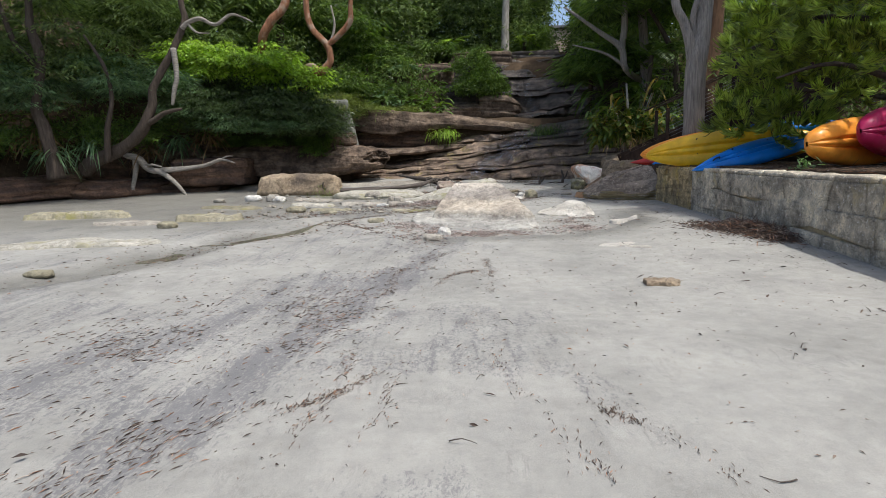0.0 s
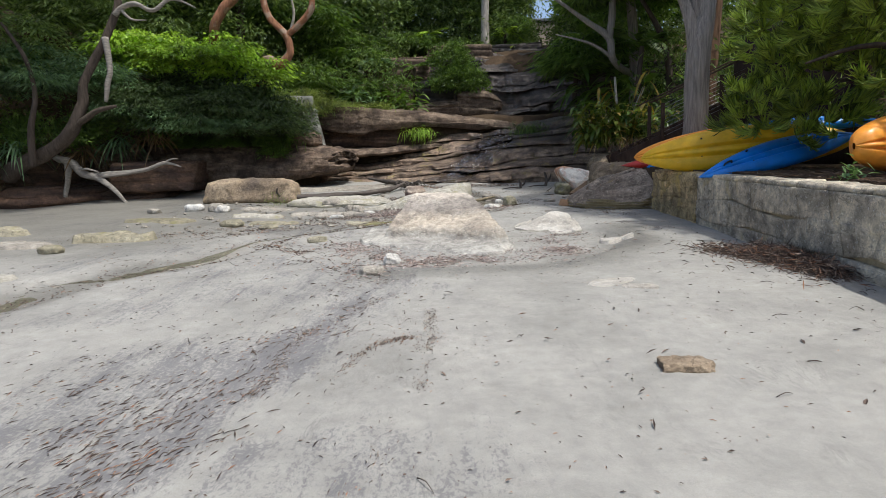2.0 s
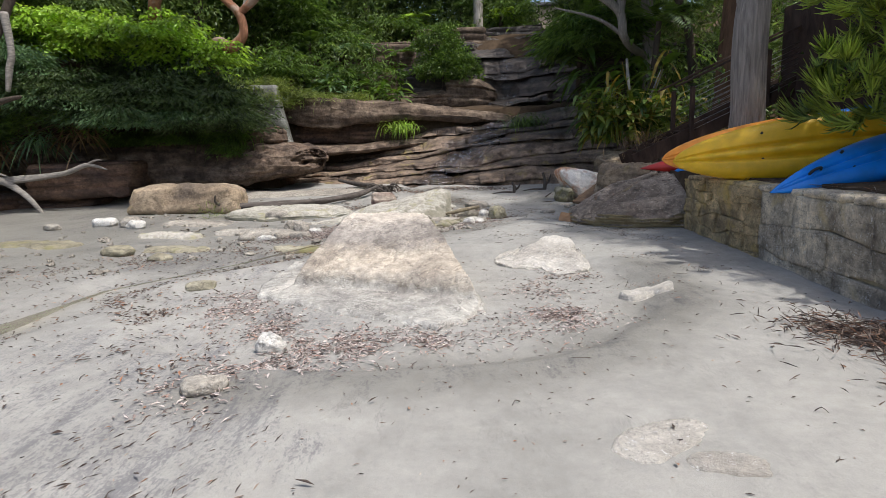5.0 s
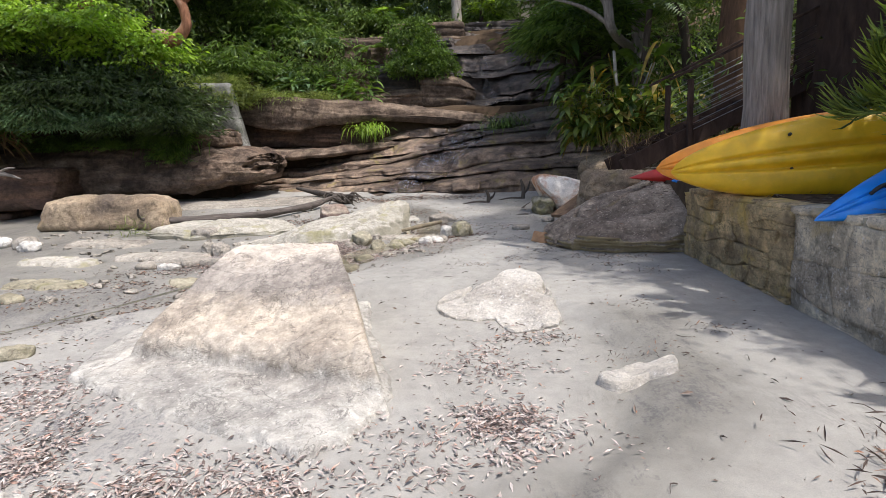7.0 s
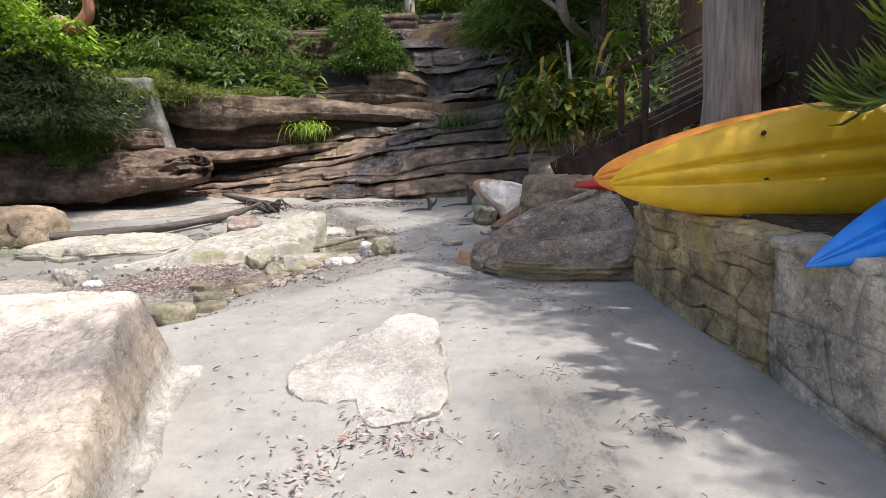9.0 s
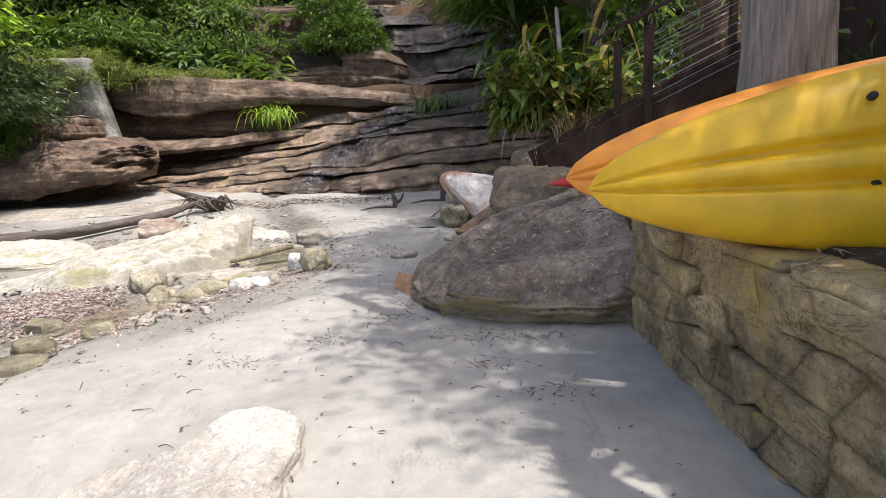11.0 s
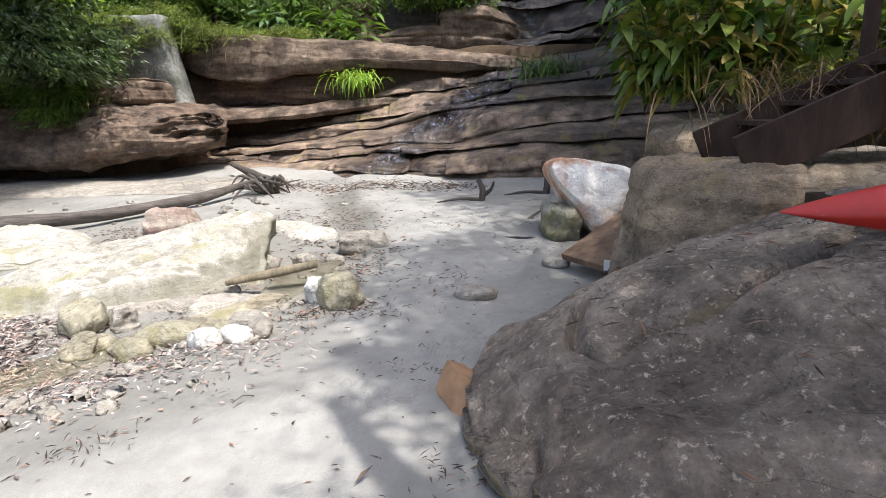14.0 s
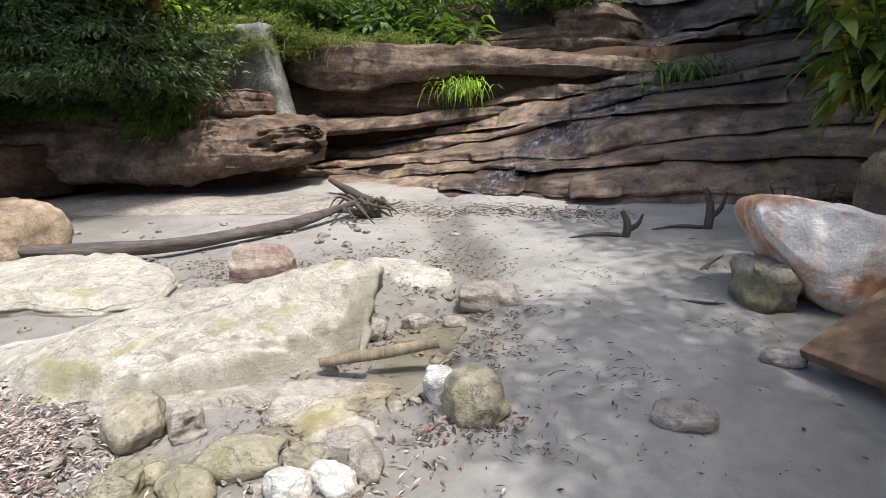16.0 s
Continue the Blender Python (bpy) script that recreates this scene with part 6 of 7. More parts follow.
# ---- trees and plants ----
def leaf_part(name, pts, ways, length, width, mat, parent, rng, label="", **kw):
    v, f = leaves(pts, ways, length, width, rng, **kw)
    return part(name, mesh_np(name, v, f, True), mat, parent, label)


def crown(name, blobs, clumps, per, spread, length, width, mat, parent, seed, layered=False, **kw):
    rng = np.random.default_rng(seed)
    pts, ways = crown_points(blobs, rng, clumps, per, spread)
    if layered:
        # leaves lie in flat drooping sprays
        c = pts.reshape(clumps, per, 3)
        mid = c.mean(1, keepdims=True)
        off = c - mid
        off[..., 2] *= 0.16
        off *= 1.25
        off[..., 2] -= np.minimum(0.9 * (off[..., 0] ** 2 + off[..., 1] ** 2) / max(spread * 3, 0.1), 0.8 * spread)
        pts = (mid + off).reshape(-1, 3)
        ways = off.reshape(-1, 3) * 2.5 / spread + rng.normal(0, 0.5, pts.shape)
        ways[:, 2] -= 0.25
    # a gap between the far trees stays open to the sky
    keep = ~((np.abs(pts[:, 0] - 0.172 * pts[:, 1]) < 0.75) & (pts[:, 1] > 33) & (pts[:, 2] > 8.6))
    pts, ways = pts[keep], ways[keep]
    if layered:
        kw.setdefault("up", 1.5)
        length, width = length * 1.18, width * 1.25
    return leaf_part(name, pts, ways, length, width, mat, parent, rng, **kw)


# big grey-trunked tree whose crown hangs over the wall
oak = thing("shade_tree", "tall grey rough-barked tree standing behind the kayaks", "tree", 6.15, 15.0, 0.9)
limb("trunk", [(6.13, 15.0, 0.7), (6.14, 15.0, 2.0), (6.13, 15.0, 3.4), (6.30, 15.05, 4.6), (6.5, 15.2, 7.0), (6.6, 15.2, 10.0)], [0.31, 0.255, 0.25, 0.2, 0.18, 0.12], TRUNK, oak, sides=26, seed=21, rough=0.16, steps=9)
limb("limb", [(6.10, 15.0, 3.3), (5.98, 15.0, 4.0), (5.80, 15.0, 4.55), (5.55, 15.0, 5.2), (5.7, 15.2, 7.2)], [0.17, 0.13, 0.11, 0.10, 0.06], TRUNK, oak, sides=14, seed=39, rough=0.14)
for k, (p, r) in enumerate([([(6.25, 15.05, 3.9), (6.0, 14.9, 4.8), (6.6, 14.2, 6.6), (7.8, 12.6, 8.6)], 0.10), ([(6.5, 15.2, 6.5), (6.9, 16.5, 8.0), (7.6, 18.2, 9.2)], 0.12), ([(6.5, 15.2, 6.0), (7.6, 13.8, 7.4), (8.4, 12.6, 8.6)], 0.12), ([(6.5, 15.2, 7.6), (8.4, 15.6, 9.0), (10.0, 16.0, 10.0)], 0.1), ([(6.3, 15.1, 4.8), (6.6, 15.9, 5.8), (7.4, 17.5, 7.2)], 0.09)]):
    limb("limb", p, [r, r * 0.75] + [r * 0.4] * (len(p) - 2), TRUNK, oak, sides=10, seed=40 + k, rough=0.12)
# crown above the view, its blobs set so that their shade falls on the sand
crown("crown", [(9.0, 12.7, 9.2, 1.7, 1.6, 1.0), (8.2, 17.2, 9.8, 2.0, 2.0, 1.3), (9.8, 15.4, 10.6, 2.4, 3, 1.5), (7.5, 15.2, 8.3, 1.1, 1.2, 0.8), (8.0, 21.6, 9.2, 1.4, 1.4, 0.9), (8.7, 9.7, 9.0, 0.6, 0.55, 0.4), (7.0, 13.6, 8.6, 0.45, 0.4, 0.3)], 480, 70, 0.30, 0.17, 0.045, DEEP, oak, 61)

# conifer with hanging brush-like sprays over the kayaks
def sprays(name, blobs, count, seed, mat, parent, size=0.25, ropes=52):
    """Tufts of rope-like twigs that fan out from a branch end and droop."""
    rng = np.random.default_rng(seed)
    pts, ways = crown_points(blobs, rng, count, 1, 0.05, 0.72, False)
    n = count * ropes
    axis_ = ways / np.linalg.norm(ways, axis=1, keepdims=True)
    axis_ = axis_ * np.array([1, 1, 0.35]) + np.array([0, 0, 0.15])
    axis_ = np.repeat(axis_ / np.linalg.norm(axis_, axis=1, keepdims=True), ropes, 0)
    way = axis_ + rng.normal(0, 0.30, (n, 3)) + np.array([0, 0, -0.18])
    way /= np.linalg.norm(way, axis=1, keepdims=True)
    L = size * np.repeat(rng.uniform(0.7, 1.35, count), ropes)[:, None] * rng.uniform(0.6, 1.15, (n, 1))
    foot = np.repeat(pts, ropes, 0) + axis_ * L * rng.uniform(-0.25, 0.35, (n, 1))
    rings, S = [], 4
    side = np.cross(way, np.array([0.1, 0.2, 1.0]))
    side /= np.linalg.norm(side, axis=1, keepdims=True)
    up_ = np.cross(side, way)
    for k in range(S):
        s = k / (S - 1)
        c = foot + way * L * s + np.array([0, 0, 1.0]) * L * (-0.15 * s + 0.55 * s * s)
        r = 0.010 * (0.75 + 0.45 * s) * (1 if k < S - 1 else 0.15)
        rings.append(np.stack([c + side * r, c + up_ * r, c - side * r, c - up_ * r], 1))
    V_ = np.stack(rings, 1).reshape(-1, 3)
    base = (np.arange(n) * S * 4)[:, None]
    quads_ = np.array([[4 * k + a, 4 * k + (a + 1) % 4, 4 * k + 4 + (a + 1) % 4, 4 * k + 4 + a] for k in range(S - 1) for a in range(4)])
    return part(name, mesh_np(name, V_, (base[:, :, None] + quads_[None]).reshape(-1, 4)), mat, parent)


pine = thing("conifer", "drooping green conifer with brush-like sprays over the kayaks", "tree", 8.3, 11.0, 0.9)
limb("trunk", [(8.6, 11.2, 0.7), (8.5, 11.2, 3.0), (8.4, 11.1, 6.5)], [0.22, 0.18, 0.1], TRUNK_DARK, pine, seed=51)
for k in range(12):
    a = 2.2 + k * 0.33
    z = 2.2 + (k * 37 % 11) * 0.35
    limb("branch", [(8.5, 11.2, z), (8.5 + 1.3 * math.cos(a), 11.2 + 1.5 * math.sin(a), z + 0.35), (8.5 + 2.4 * math.cos(a), 11.2 + 2.9 * math.sin(a), z + 0.1)], [0.06, 0.045, 0.015], TRUNK_DARK, pine, seed=60 + k, steps=4, sides=8)
sprays("foliage", [(7.3, 12.5, 2.6, 1.15, 0.8, 0.75), (6.25, 12.3, 2.35, 0.9, 0.5, 0.55), (6.8, 12.0, 1.95, 0.8, 0.4, 0.4), (6.4, 12.3, 3.4, 0.9, 0.8, 0.7), (7.8, 11.2, 3.4, 1.4, 1.5, 1.2), (8.2, 9.8, 3.9, 1.5, 1.5, 1.3), (7.2, 12.2, 3.9, 1.2, 1.3, 1.0), (8.4, 12.8, 4.4, 1.6, 1.6, 1.2), (6.1, 12.3, 2.0, 0.55, 0.4, 0.35), (6.9, 12.0, 1.85, 0.6, 0.4, 0.3)], 880, 71, NEEDLE, pine)

# ginger and banana clump on the bank
def strap_leaf(base, way, length, width, droop, rng, n=7):
    """One long arched leaf with a folded midrib."""
    way = way / np.linalg.norm(way)
    s = np.linspace(0, 1, n)
    c = base + way * (s * length)[:, None]
    c[:, 2] -= droop * length * s ** 2
    T = np.gradient(c, axis=0)
    T /= np.linalg.norm(T, axis=1, keepdims=True)
    S = np.cross(T, np.array([0, 0, 1]) + rng.normal(0, 0.25, 3))
    S /= np.linalg.norm(S, axis=1, keepdims=True)
    N = np.cross(S, T)
    w = width * np.sin(np.pi * np.clip(s * 0.93 + 0.05, 0, 1)) ** 0.7
    w[-1] = width * 0.02
    l, r = c + S * w[:, None] / 2 + N * w[:, None] * 0.12, c - S * w[:, None] / 2 + N * w[:, None] * 0.12
    V = np.stack([l, c, r], 1).reshape(-1, 3)
    i = np.arange(n - 1)[:, None] * 3
    Fq = np.concatenate([i + np.array([[0, 1, 4, 3]]), i + np.array([[1, 2, 5, 4]])])
    return V, Fq


def strap_plant(name, label, category, x, y, z, stems, reach, length, width, droop, mat, seed, spread=0.5, per=7, lift=0.9, group="", stem_mat=None, stem_r=0.02):
    rng = np.random.default_rng(seed)
    ob = thing(name, label, category, x, y, z, group)
    chunks, st = [], []
    for k in range(stems):
        a, r = rng.uniform(0, 6.28), spread * math.sqrt(rng.random())
        foot = np.array([x + r * math.cos(a), y + r * math.sin(a), z])
        h = reach * rng.uniform(0.5, 1.1)
        lean_ = np.array([math.cos(a), math.sin(a), 0]) * h * 0.35
        top = foot + lean_ + np.array([0, 0, h])
        st.append(tube([foot, (foot + top) / 2 + lean_ * -0.12, top], [stem_r, stem_r * 0.8, stem_r * 0.5], 6, seed=k, rough=0.05, steps=3))
        for j in range(per):
            s = 0.25 + 0.75 * (j + rng.random()) / per
            b2 = rng.uniform(0, 6.28)
            way = np.array([math.cos(b2), math.sin(b2), lift * rng.uniform(0.1, 0.9)]) + lean_ / max(h, 0.1)
            chunks.append(strap_leaf(foot + (top - foot) * s, way, length * rng.uniform(0.6, 1.2), width * rng.uniform(0.7, 1.2), droop * rng.uniform(0.5, 1.3), rng))
    tagged(part("leaf_mass", mesh_np("leaf_mass", *merge(chunks)), mat, ob), kind="stuff")
    v, f = merge(st)
    tagged(part("stem", quad_or_tri("stem", v, f), stem_mat or mat, ob), kind="stuff")
    return ob


strap_plant("ginger_clump", "dense clump of glossy ginger leaves spilling over the bank", "plant", 6.5, 23.7, 1.7, 30, 1.35, 0.46, 0.15, 0.75, BROAD, 81, 0.9, 9, lift=0.7)
strap_plant("ginger_clump", "clump of glossy yellow-green ginger leaves on the bank", "plant", 7.6, 22.6, 1.5, 26, 1.4, 0.46, 0.15, 0.75, BROAD, 82, 0.9, 9, lift=0.7)
strap_plant("ginger_clump", "clump of glossy ginger leaves below a banana plant", "plant", 6.9, 23.6, 1.6, 28, 1.7, 0.46, 0.15, 0.75, BROAD, 83, 1.0, 9, lift=0.7)
strap_plant("ginger_clump", "low ginger leaves hanging over the dark rock edge", "plant", 6.3, 23.9, 1.55, 20, 0.9, 0.5, 0.11, 0.9, BROAD, 84, 0.5, 9)
banana = strap_plant("banana_plant", "tall banana-like plant with torn green leaves", "plant", 7.0, 23.6, 1.4, 3, 3.2, 1.5, 0.36, 0.45, GREEN, 85, 0.3, 6, 1.6, stem_mat=TRUNK_PALE, stem_r=0.08)
strap_plant("dead_frond_plant", "brown dead hanging fronds on the banana stem", "plant", 7.1, 23.4, 1.6, 3, 2.6, 1.0, 0.12, 1.4, GOLD, 86, 0.3, 5, 0.3)
strap_plant("tree_fern", "dark feathery tree fern under the trees", "plant", 8.8, 27.0, 3.0, 5, 2.4, 1.8, 0.20, 0.7, GREEN, 87, 0.6, 9, 0.9)
strap_plant("tree_fern", "dark feathery tree fern beside the falls", "plant", 7.6, 27.8, 3.0, 6, 2.4, 1.9, 0.20, 0.7, GREEN, 88, 0.9, 9, 0.9)
strap_plant("dry_shrub", "dry brown leafy branch lying at the foot of the cliff", "plant", 5.7, 25.0, 0.2, 4, 0.5, 0.34, 0.06, 0.5, DEAD, 89, 0.45, 7, 0.5)
for k, (x, y, z) in enumerate([(-14.6, 22.4, 1.5), (-13.2, 23.8, 1.4), (-12.2, 24.4, 1.6), (-10.9, 24.6, 1.9), (-15.4, 21.4, 1.3), (-16.5, 21.6, 1.8)]):
    strap_plant("flax_clump", "hanging strap-leaved plant with dry grey fronds below the trees", "plant", x, y, z + 0.3, 5, 0.7, 1.0, 0.05, 1.1, DEAD if k % 2 else BLUEGREEN, 90 + k, 0.35, 12, 0.8, "strap plants under the trees")
for k, (x, y, z) in enumerate([(-4.6, 33.0, 4.0), (-3.4, 32.6, 3.9), (-2.3, 32.8, 3.8), (-5.4, 33.4, 4.3), (-1.2, 32.6, 3.7), (-4.0, 34.0, 4.6)]):
    strap_plant("palm_frond_plant", "glossy split-leaved plant on top of the ledge", "plant", x, y, z, 5, 0.9, 0.85, 0.16, 0.6, BLUEGREEN if k % 2 else GREEN, 110 + k, 0.5, 8, 0.9, "undergrowth on the ledge")

def frond(base, way, length, width, droop, rng, pairs=22):
    """A feather-shaped frond: leaflets in pairs along an arched rib."""
    way = np.array(way) / np.linalg.norm(way)
    s = np.linspace(0.12, 1, pairs)
    c = base + way * (s * length)[:, None]
    c[:, 2] -= droop * length * s ** 2
    T = np.gradient(c, axis=0)
    T /= np.linalg.norm(T, axis=1, keepdims=True)
    S = np.cross(T, np.array([0, 0, 1.0]))
    S /= np.maximum(np.linalg.norm(S, axis=1, keepdims=True), 1e-6)
    w = width * np.sin(np.pi * np.clip(s * 0.9 + 0.08, 0, 1)) ** 0.8
    P = np.concatenate([c, c])
    W = np.concatenate([S * 1.0 + T * 0.55, -S * 1.0 + T * 0.55]) + np.array([0, 0, -0.25])
    W = W / np.linalg.norm(W, axis=1, keepdims=True)
    L = np.concatenate([w, w])[:, None]
    side = np.concatenate([T, T]) * length / pairs * 0.42
    V = np.stack([P, P + W * L * 0.5 + side, P + W * L + np.array([0, 0, -0.12]) * L, P + W * L * 0.5 - side], 1).reshape(-1, 3)
    b_ = (np.arange(len(P)) * 4)[:, None]
    return V, b_ + np.array([[0, 1, 2, 3]])


def palm(x, y, z, height, fronds, length, mat, label, seed, lean_=(0, 0), stem=True):
    rng = np.random.default_rng(seed)
    ob = thing("palm", label, "palm", x, y, z, "palms and ferns on the slope")
    top = np.array([x + lean_[0], y + lean_[1], z + height])
    if stem:
        limb("trunk", [(x, y, z - 0.3), ((x + top[0]) / 2, (y + top[1]) / 2, z + height * 0.5), tuple(top)], [0.13, 0.10, 0.09], TRUNK_DARK, ob, seed=seed, rough=0.15)
    for k in range(fronds):
        a = k * 2.4 + rng.uniform(-0.3, 0.3)
        way = np.array([math.cos(a), math.sin(a), rng.uniform(0.15, 1.1)])
        part("frond", mesh_np("frond", *frond(top, way, length * rng.uniform(0.75, 1.15), length * 0.26, rng.uniform(0.35, 0.75), rng), True), mat, ob)
    return ob


for k, (x, y, z, h, L, mat) in enumerate([(-4.4, 33.2, 4.0, 0.7, 1.3, BLUEGREEN), (-2.6, 33.4, 4.0, 0.6, 1.2, GREEN), (-6.0, 33.0, 4.4, 0.9, 1.5, GREEN), (-3.4, 35.4, 5.6, 1.0, 1.6, BLUEGREEN), (-5.6, 35.4, 5.4, 1.6, 1.7, GREEN), (-1.2, 35.6, 5.6, 0.8, 1.3, GREEN), (-8.2, 31.4, 4.2, 1.2, 1.6, GREEN), (-0.6, 39.2, 7.8, 1.0, 1.6, LIME), (4.4, 39.6, 8.0, 0.8, 1.5, LIME), (7.4, 31.6, 5.2, 1.8, 2.0, GREEN), (6.6, 29.4, 4.0, 1.6, 1.9, GREEN), (8.2, 25.4, 3.6, 1.8, 2.0, GREEN), (-12.6, 29.5, 5.6, 1.8, 1.8, GREEN), (2.2, 40.4, 8.2, 1.4, 1.7, GREEN)]):
    palm(x, y, z, h, 9, L, mat, "feathery green palm fern among the undergrowth", 600 + k, (0.1, -0.2))

# tussocks and ferns on the ledges
def tussock(name, label, x, y, z, rx, ry, n, length, mat, seed, droop=0.9, width=0.018):
    rng = np.random.default_rng(seed)
    pts = np.array([x, y, z]) + rng.normal(0, 1, (n, 3)) * np.array([rx, ry, 0.10])
    ways = rng.normal(0, 0.6, (n, 3)) + np.array([0, -0.55, 0.35])
    v, f = merge([strap_leaf(p, w, length * rng.uniform(0.5, 1.3), width, droop * rng.uniform(0.4, 1.5), rng, 5) for p, w in zip(pts, ways)])
    return tagged(part(name, mesh_np(name, v, f), mat), label, "plant", kind="")


tussock("hanging_grass", "bright green grass tuft hanging from the ledge", -4.9, 30.7, 3.85, 0.7, 0.25, 200, 0.30, GRASS, 131)
tussock("hanging_grass", "bright green creeping grass over the concrete patch", -6.2, 30.0, 4.25, 0.7, 0.25, 220, 0.35, GRASS, 132)
tussock("hanging_grass", "yellow-green grass fringe along the ledge top", -3.0, 31.2, 3.85, 0.8, 0.3, 200, 0.2, GRASS, 133)
tussock("ledge_fern", "bright fern tuft growing out of the ledge crack", -0.75, 30.6, 2.62, 0.32, 0.15, 300, 0.34, LIME, 134, 1.0, 0.03)
tussock("ledge_fern", "dark fern on the wet ledge", 4.4, 29.8, 2.65, 0.4, 0.2, 260, 0.5, GREEN, 135, 1.0, 0.03)
tussock("bluff_creeper", "green creeper hanging over the bluff edge", -6.6, 26.6, 2.2, 0.5, 0.25, 160, 0.35, GREEN, 136, 1.2, 0.03)
tussock("sand_tuft", "small dry grass tuft beside the long boulder", -5.0, 20.6, 0.1, 0.25, 0.12, 90, 0.3, GRASS, 137, 0.2, 0.012)
tussock("wall_weed", "small round-leaved green weed on the terrace", 5.75, 9.4, 1.0, 0.08, 0.08, 70, 0.13, BLUEGREEN, 138, 0.2, 0.045)

tussock("dry_grass", "dry straw-coloured grass lying along the stair side", 6.35, 19.85, 1.62, 0.45, 0.14, 260, 0.55, DEAD, 145, 0.8, 0.012)

bank = thing("fern_bank", "soft yellow-green fern and moss bank spilling over the ledge", "fern", -4.6, 30.6, 3.8)
crown("fern_leaves", [(-4.7, 30.7, 3.95, 1.0, 0.4, 0.35), (-6.1, 30.1, 4.3, 1.0, 0.45, 0.5), (-3.1, 31.1, 3.9, 0.8, 0.4, 0.3), (-5.6, 30.3, 3.7, 0.35, 0.25, 0.5), (-7.0, 29.4, 4.2, 0.9, 0.4, 0.5), (-6.0, 29.3, 3.75, 0.5, 0.25, 0.45), (-7.4, 29.2, 3.4, 0.4, 0.25, 0.6)], 520, 40, 0.13, 0.075, 0.022, GRASS, bank, 139, layered=True)
creeper = thing("hanging_creeper", "green ferny creeper hanging over the bluff", "fern", -6.8, 26.5, 2)
crown("creeper_leaves", [(-6.9, 26.5, 2.35, 0.8, 0.4, 0.5), (-6.7, 26.35, 1.85, 0.4, 0.25, 0.45), (-9.6, 26.3, 2.3, 1.6, 0.35, 0.35)], 300, 40, 0.15, 0.10, 0.03, GREEN, creeper, 140, layered=True)

limb("creeper_stem", [(-6.9, 26.9, 2.3), (-6.75, 26.35, 2.2), (-6.7, 26.2, 1.75), (-6.6, 26.25, 1.45)], [0.02, 0.018, 0.014, 0.006], TRUNK_DARK, creeper, seed=141)

# left bank: creeper mound and overhanging shrubs
mound = thing("creeper_mound", "mound of bright lime-green creeper over a leafy shrub darkened for shade", "shrub", -8, 25.5, 2)
crown("creeper_leaves", [(-9.9, 25.9, 5.5, 2.6, 1.6, 1.1), (-8.0, 26.7, 5.0, 1.6, 1.2, 0.9), (-11.2, 25.4, 5.9, 1.6, 1.5, 0.9)], 170, 120, 0.30, 0.15, 0.085, LIME, mound, 141, layered=True, up=1.3)
# leaves under the creeper, coloured dark to stand for shade from overhead
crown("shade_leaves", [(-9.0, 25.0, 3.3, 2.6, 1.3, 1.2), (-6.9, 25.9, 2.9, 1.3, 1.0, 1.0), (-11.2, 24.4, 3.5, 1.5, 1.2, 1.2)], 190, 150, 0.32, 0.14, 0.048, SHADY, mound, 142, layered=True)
crown("pale_leaves", [(-9.6, 24.2, 3.0, 1.0, 0.6, 0.6), (-7.9, 24.8, 2.9, 0.9, 0.6, 0.6), (-11.4, 23.8, 3.6, 0.9, 0.6, 0.6)], 64, 130, 0.30, 0.15, 0.045, BLUEGREEN, mound, 144, layered=True)
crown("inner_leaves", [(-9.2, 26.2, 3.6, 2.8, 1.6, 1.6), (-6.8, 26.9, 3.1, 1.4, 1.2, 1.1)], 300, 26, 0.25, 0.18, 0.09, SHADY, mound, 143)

leftwood = thing("left_thicket", "dense dark coastal scrub overhanging the rocky bank", "shrub", -14, 24, 2)
crown("thicket_leaves", [(-14.4, 24.5, 5.4, 2.0, 1.8, 1.6), (-16.2, 22.6, 5.2, 2.4, 2.0, 2.0), (-19.2, 20.0, 5.2, 3.0, 2.4, 2.4), (-13.4, 27.6, 7.4, 2.4, 2.0, 1.6), (-15.0, 24.2, 8.0, 3.0, 2.4, 2.0), (-19.0, 21.6, 8.6, 3.2, 2.6, 2.2), (-22, 18, 6.0, 3, 3, 3)], 420, 100, 0.38, 0.19, 0.055, DEEP, leftwood, 151, layered=True)
crown("grey_leaves", [(-14.4, 22.6, 4.4, 1.9, 1.3, 1.3), (-17.2, 20.8, 4.0, 2.0, 1.5, 1.5), (-12.4, 23.6, 4.6, 1.3, 1.0, 0.9)], 190, 100, 0.30, 0.15, 0.035, BLUEGREEN, leftwood, 152, layered=True)
crown("low_leaves", [(-15.2, 23.6, 2.4, 2.6, 1.4, 1.0), (-12.0, 25.0, 2.8, 1.8, 1.2, 1.0), (-18.4, 20.6, 2.2, 2.0, 1.6, 1.1), (-22, 17.5, 2.5, 2.0, 2.0, 1.6)], 700, 26, 0.2, 0.17, 0.06, GREEN, leftwood, 153)

# trunks on the left bank
t1 = thing("leaning_tree", "dark gnarled leaning tree with a bleached dead limb", "tree", -12.6, 22.2, 1.4)
limb("trunk", [(-14.9, 22.2, 1.2), (-14.28, 22.0, 1.6), (-13.16, 22.0, 2.05), (-12.3, 22.0, 2.75), (-11.85, 22.0, 3.6), (-11.71, 22.0, 4.33), (-10.82, 22.0, 5.68), (-10.28, 22.0, 6.72), (-10.33, 22.0, 7.4), (-10.2, 22.0, 9.2)], [0.30, 0.27, 0.23, 0.20, 0.15, 0.14, 0.13, 0.12, 0.11, 0.07], TRUNK_DARK, t1, seed=161, rough=0.45, steps=8, sides=14)
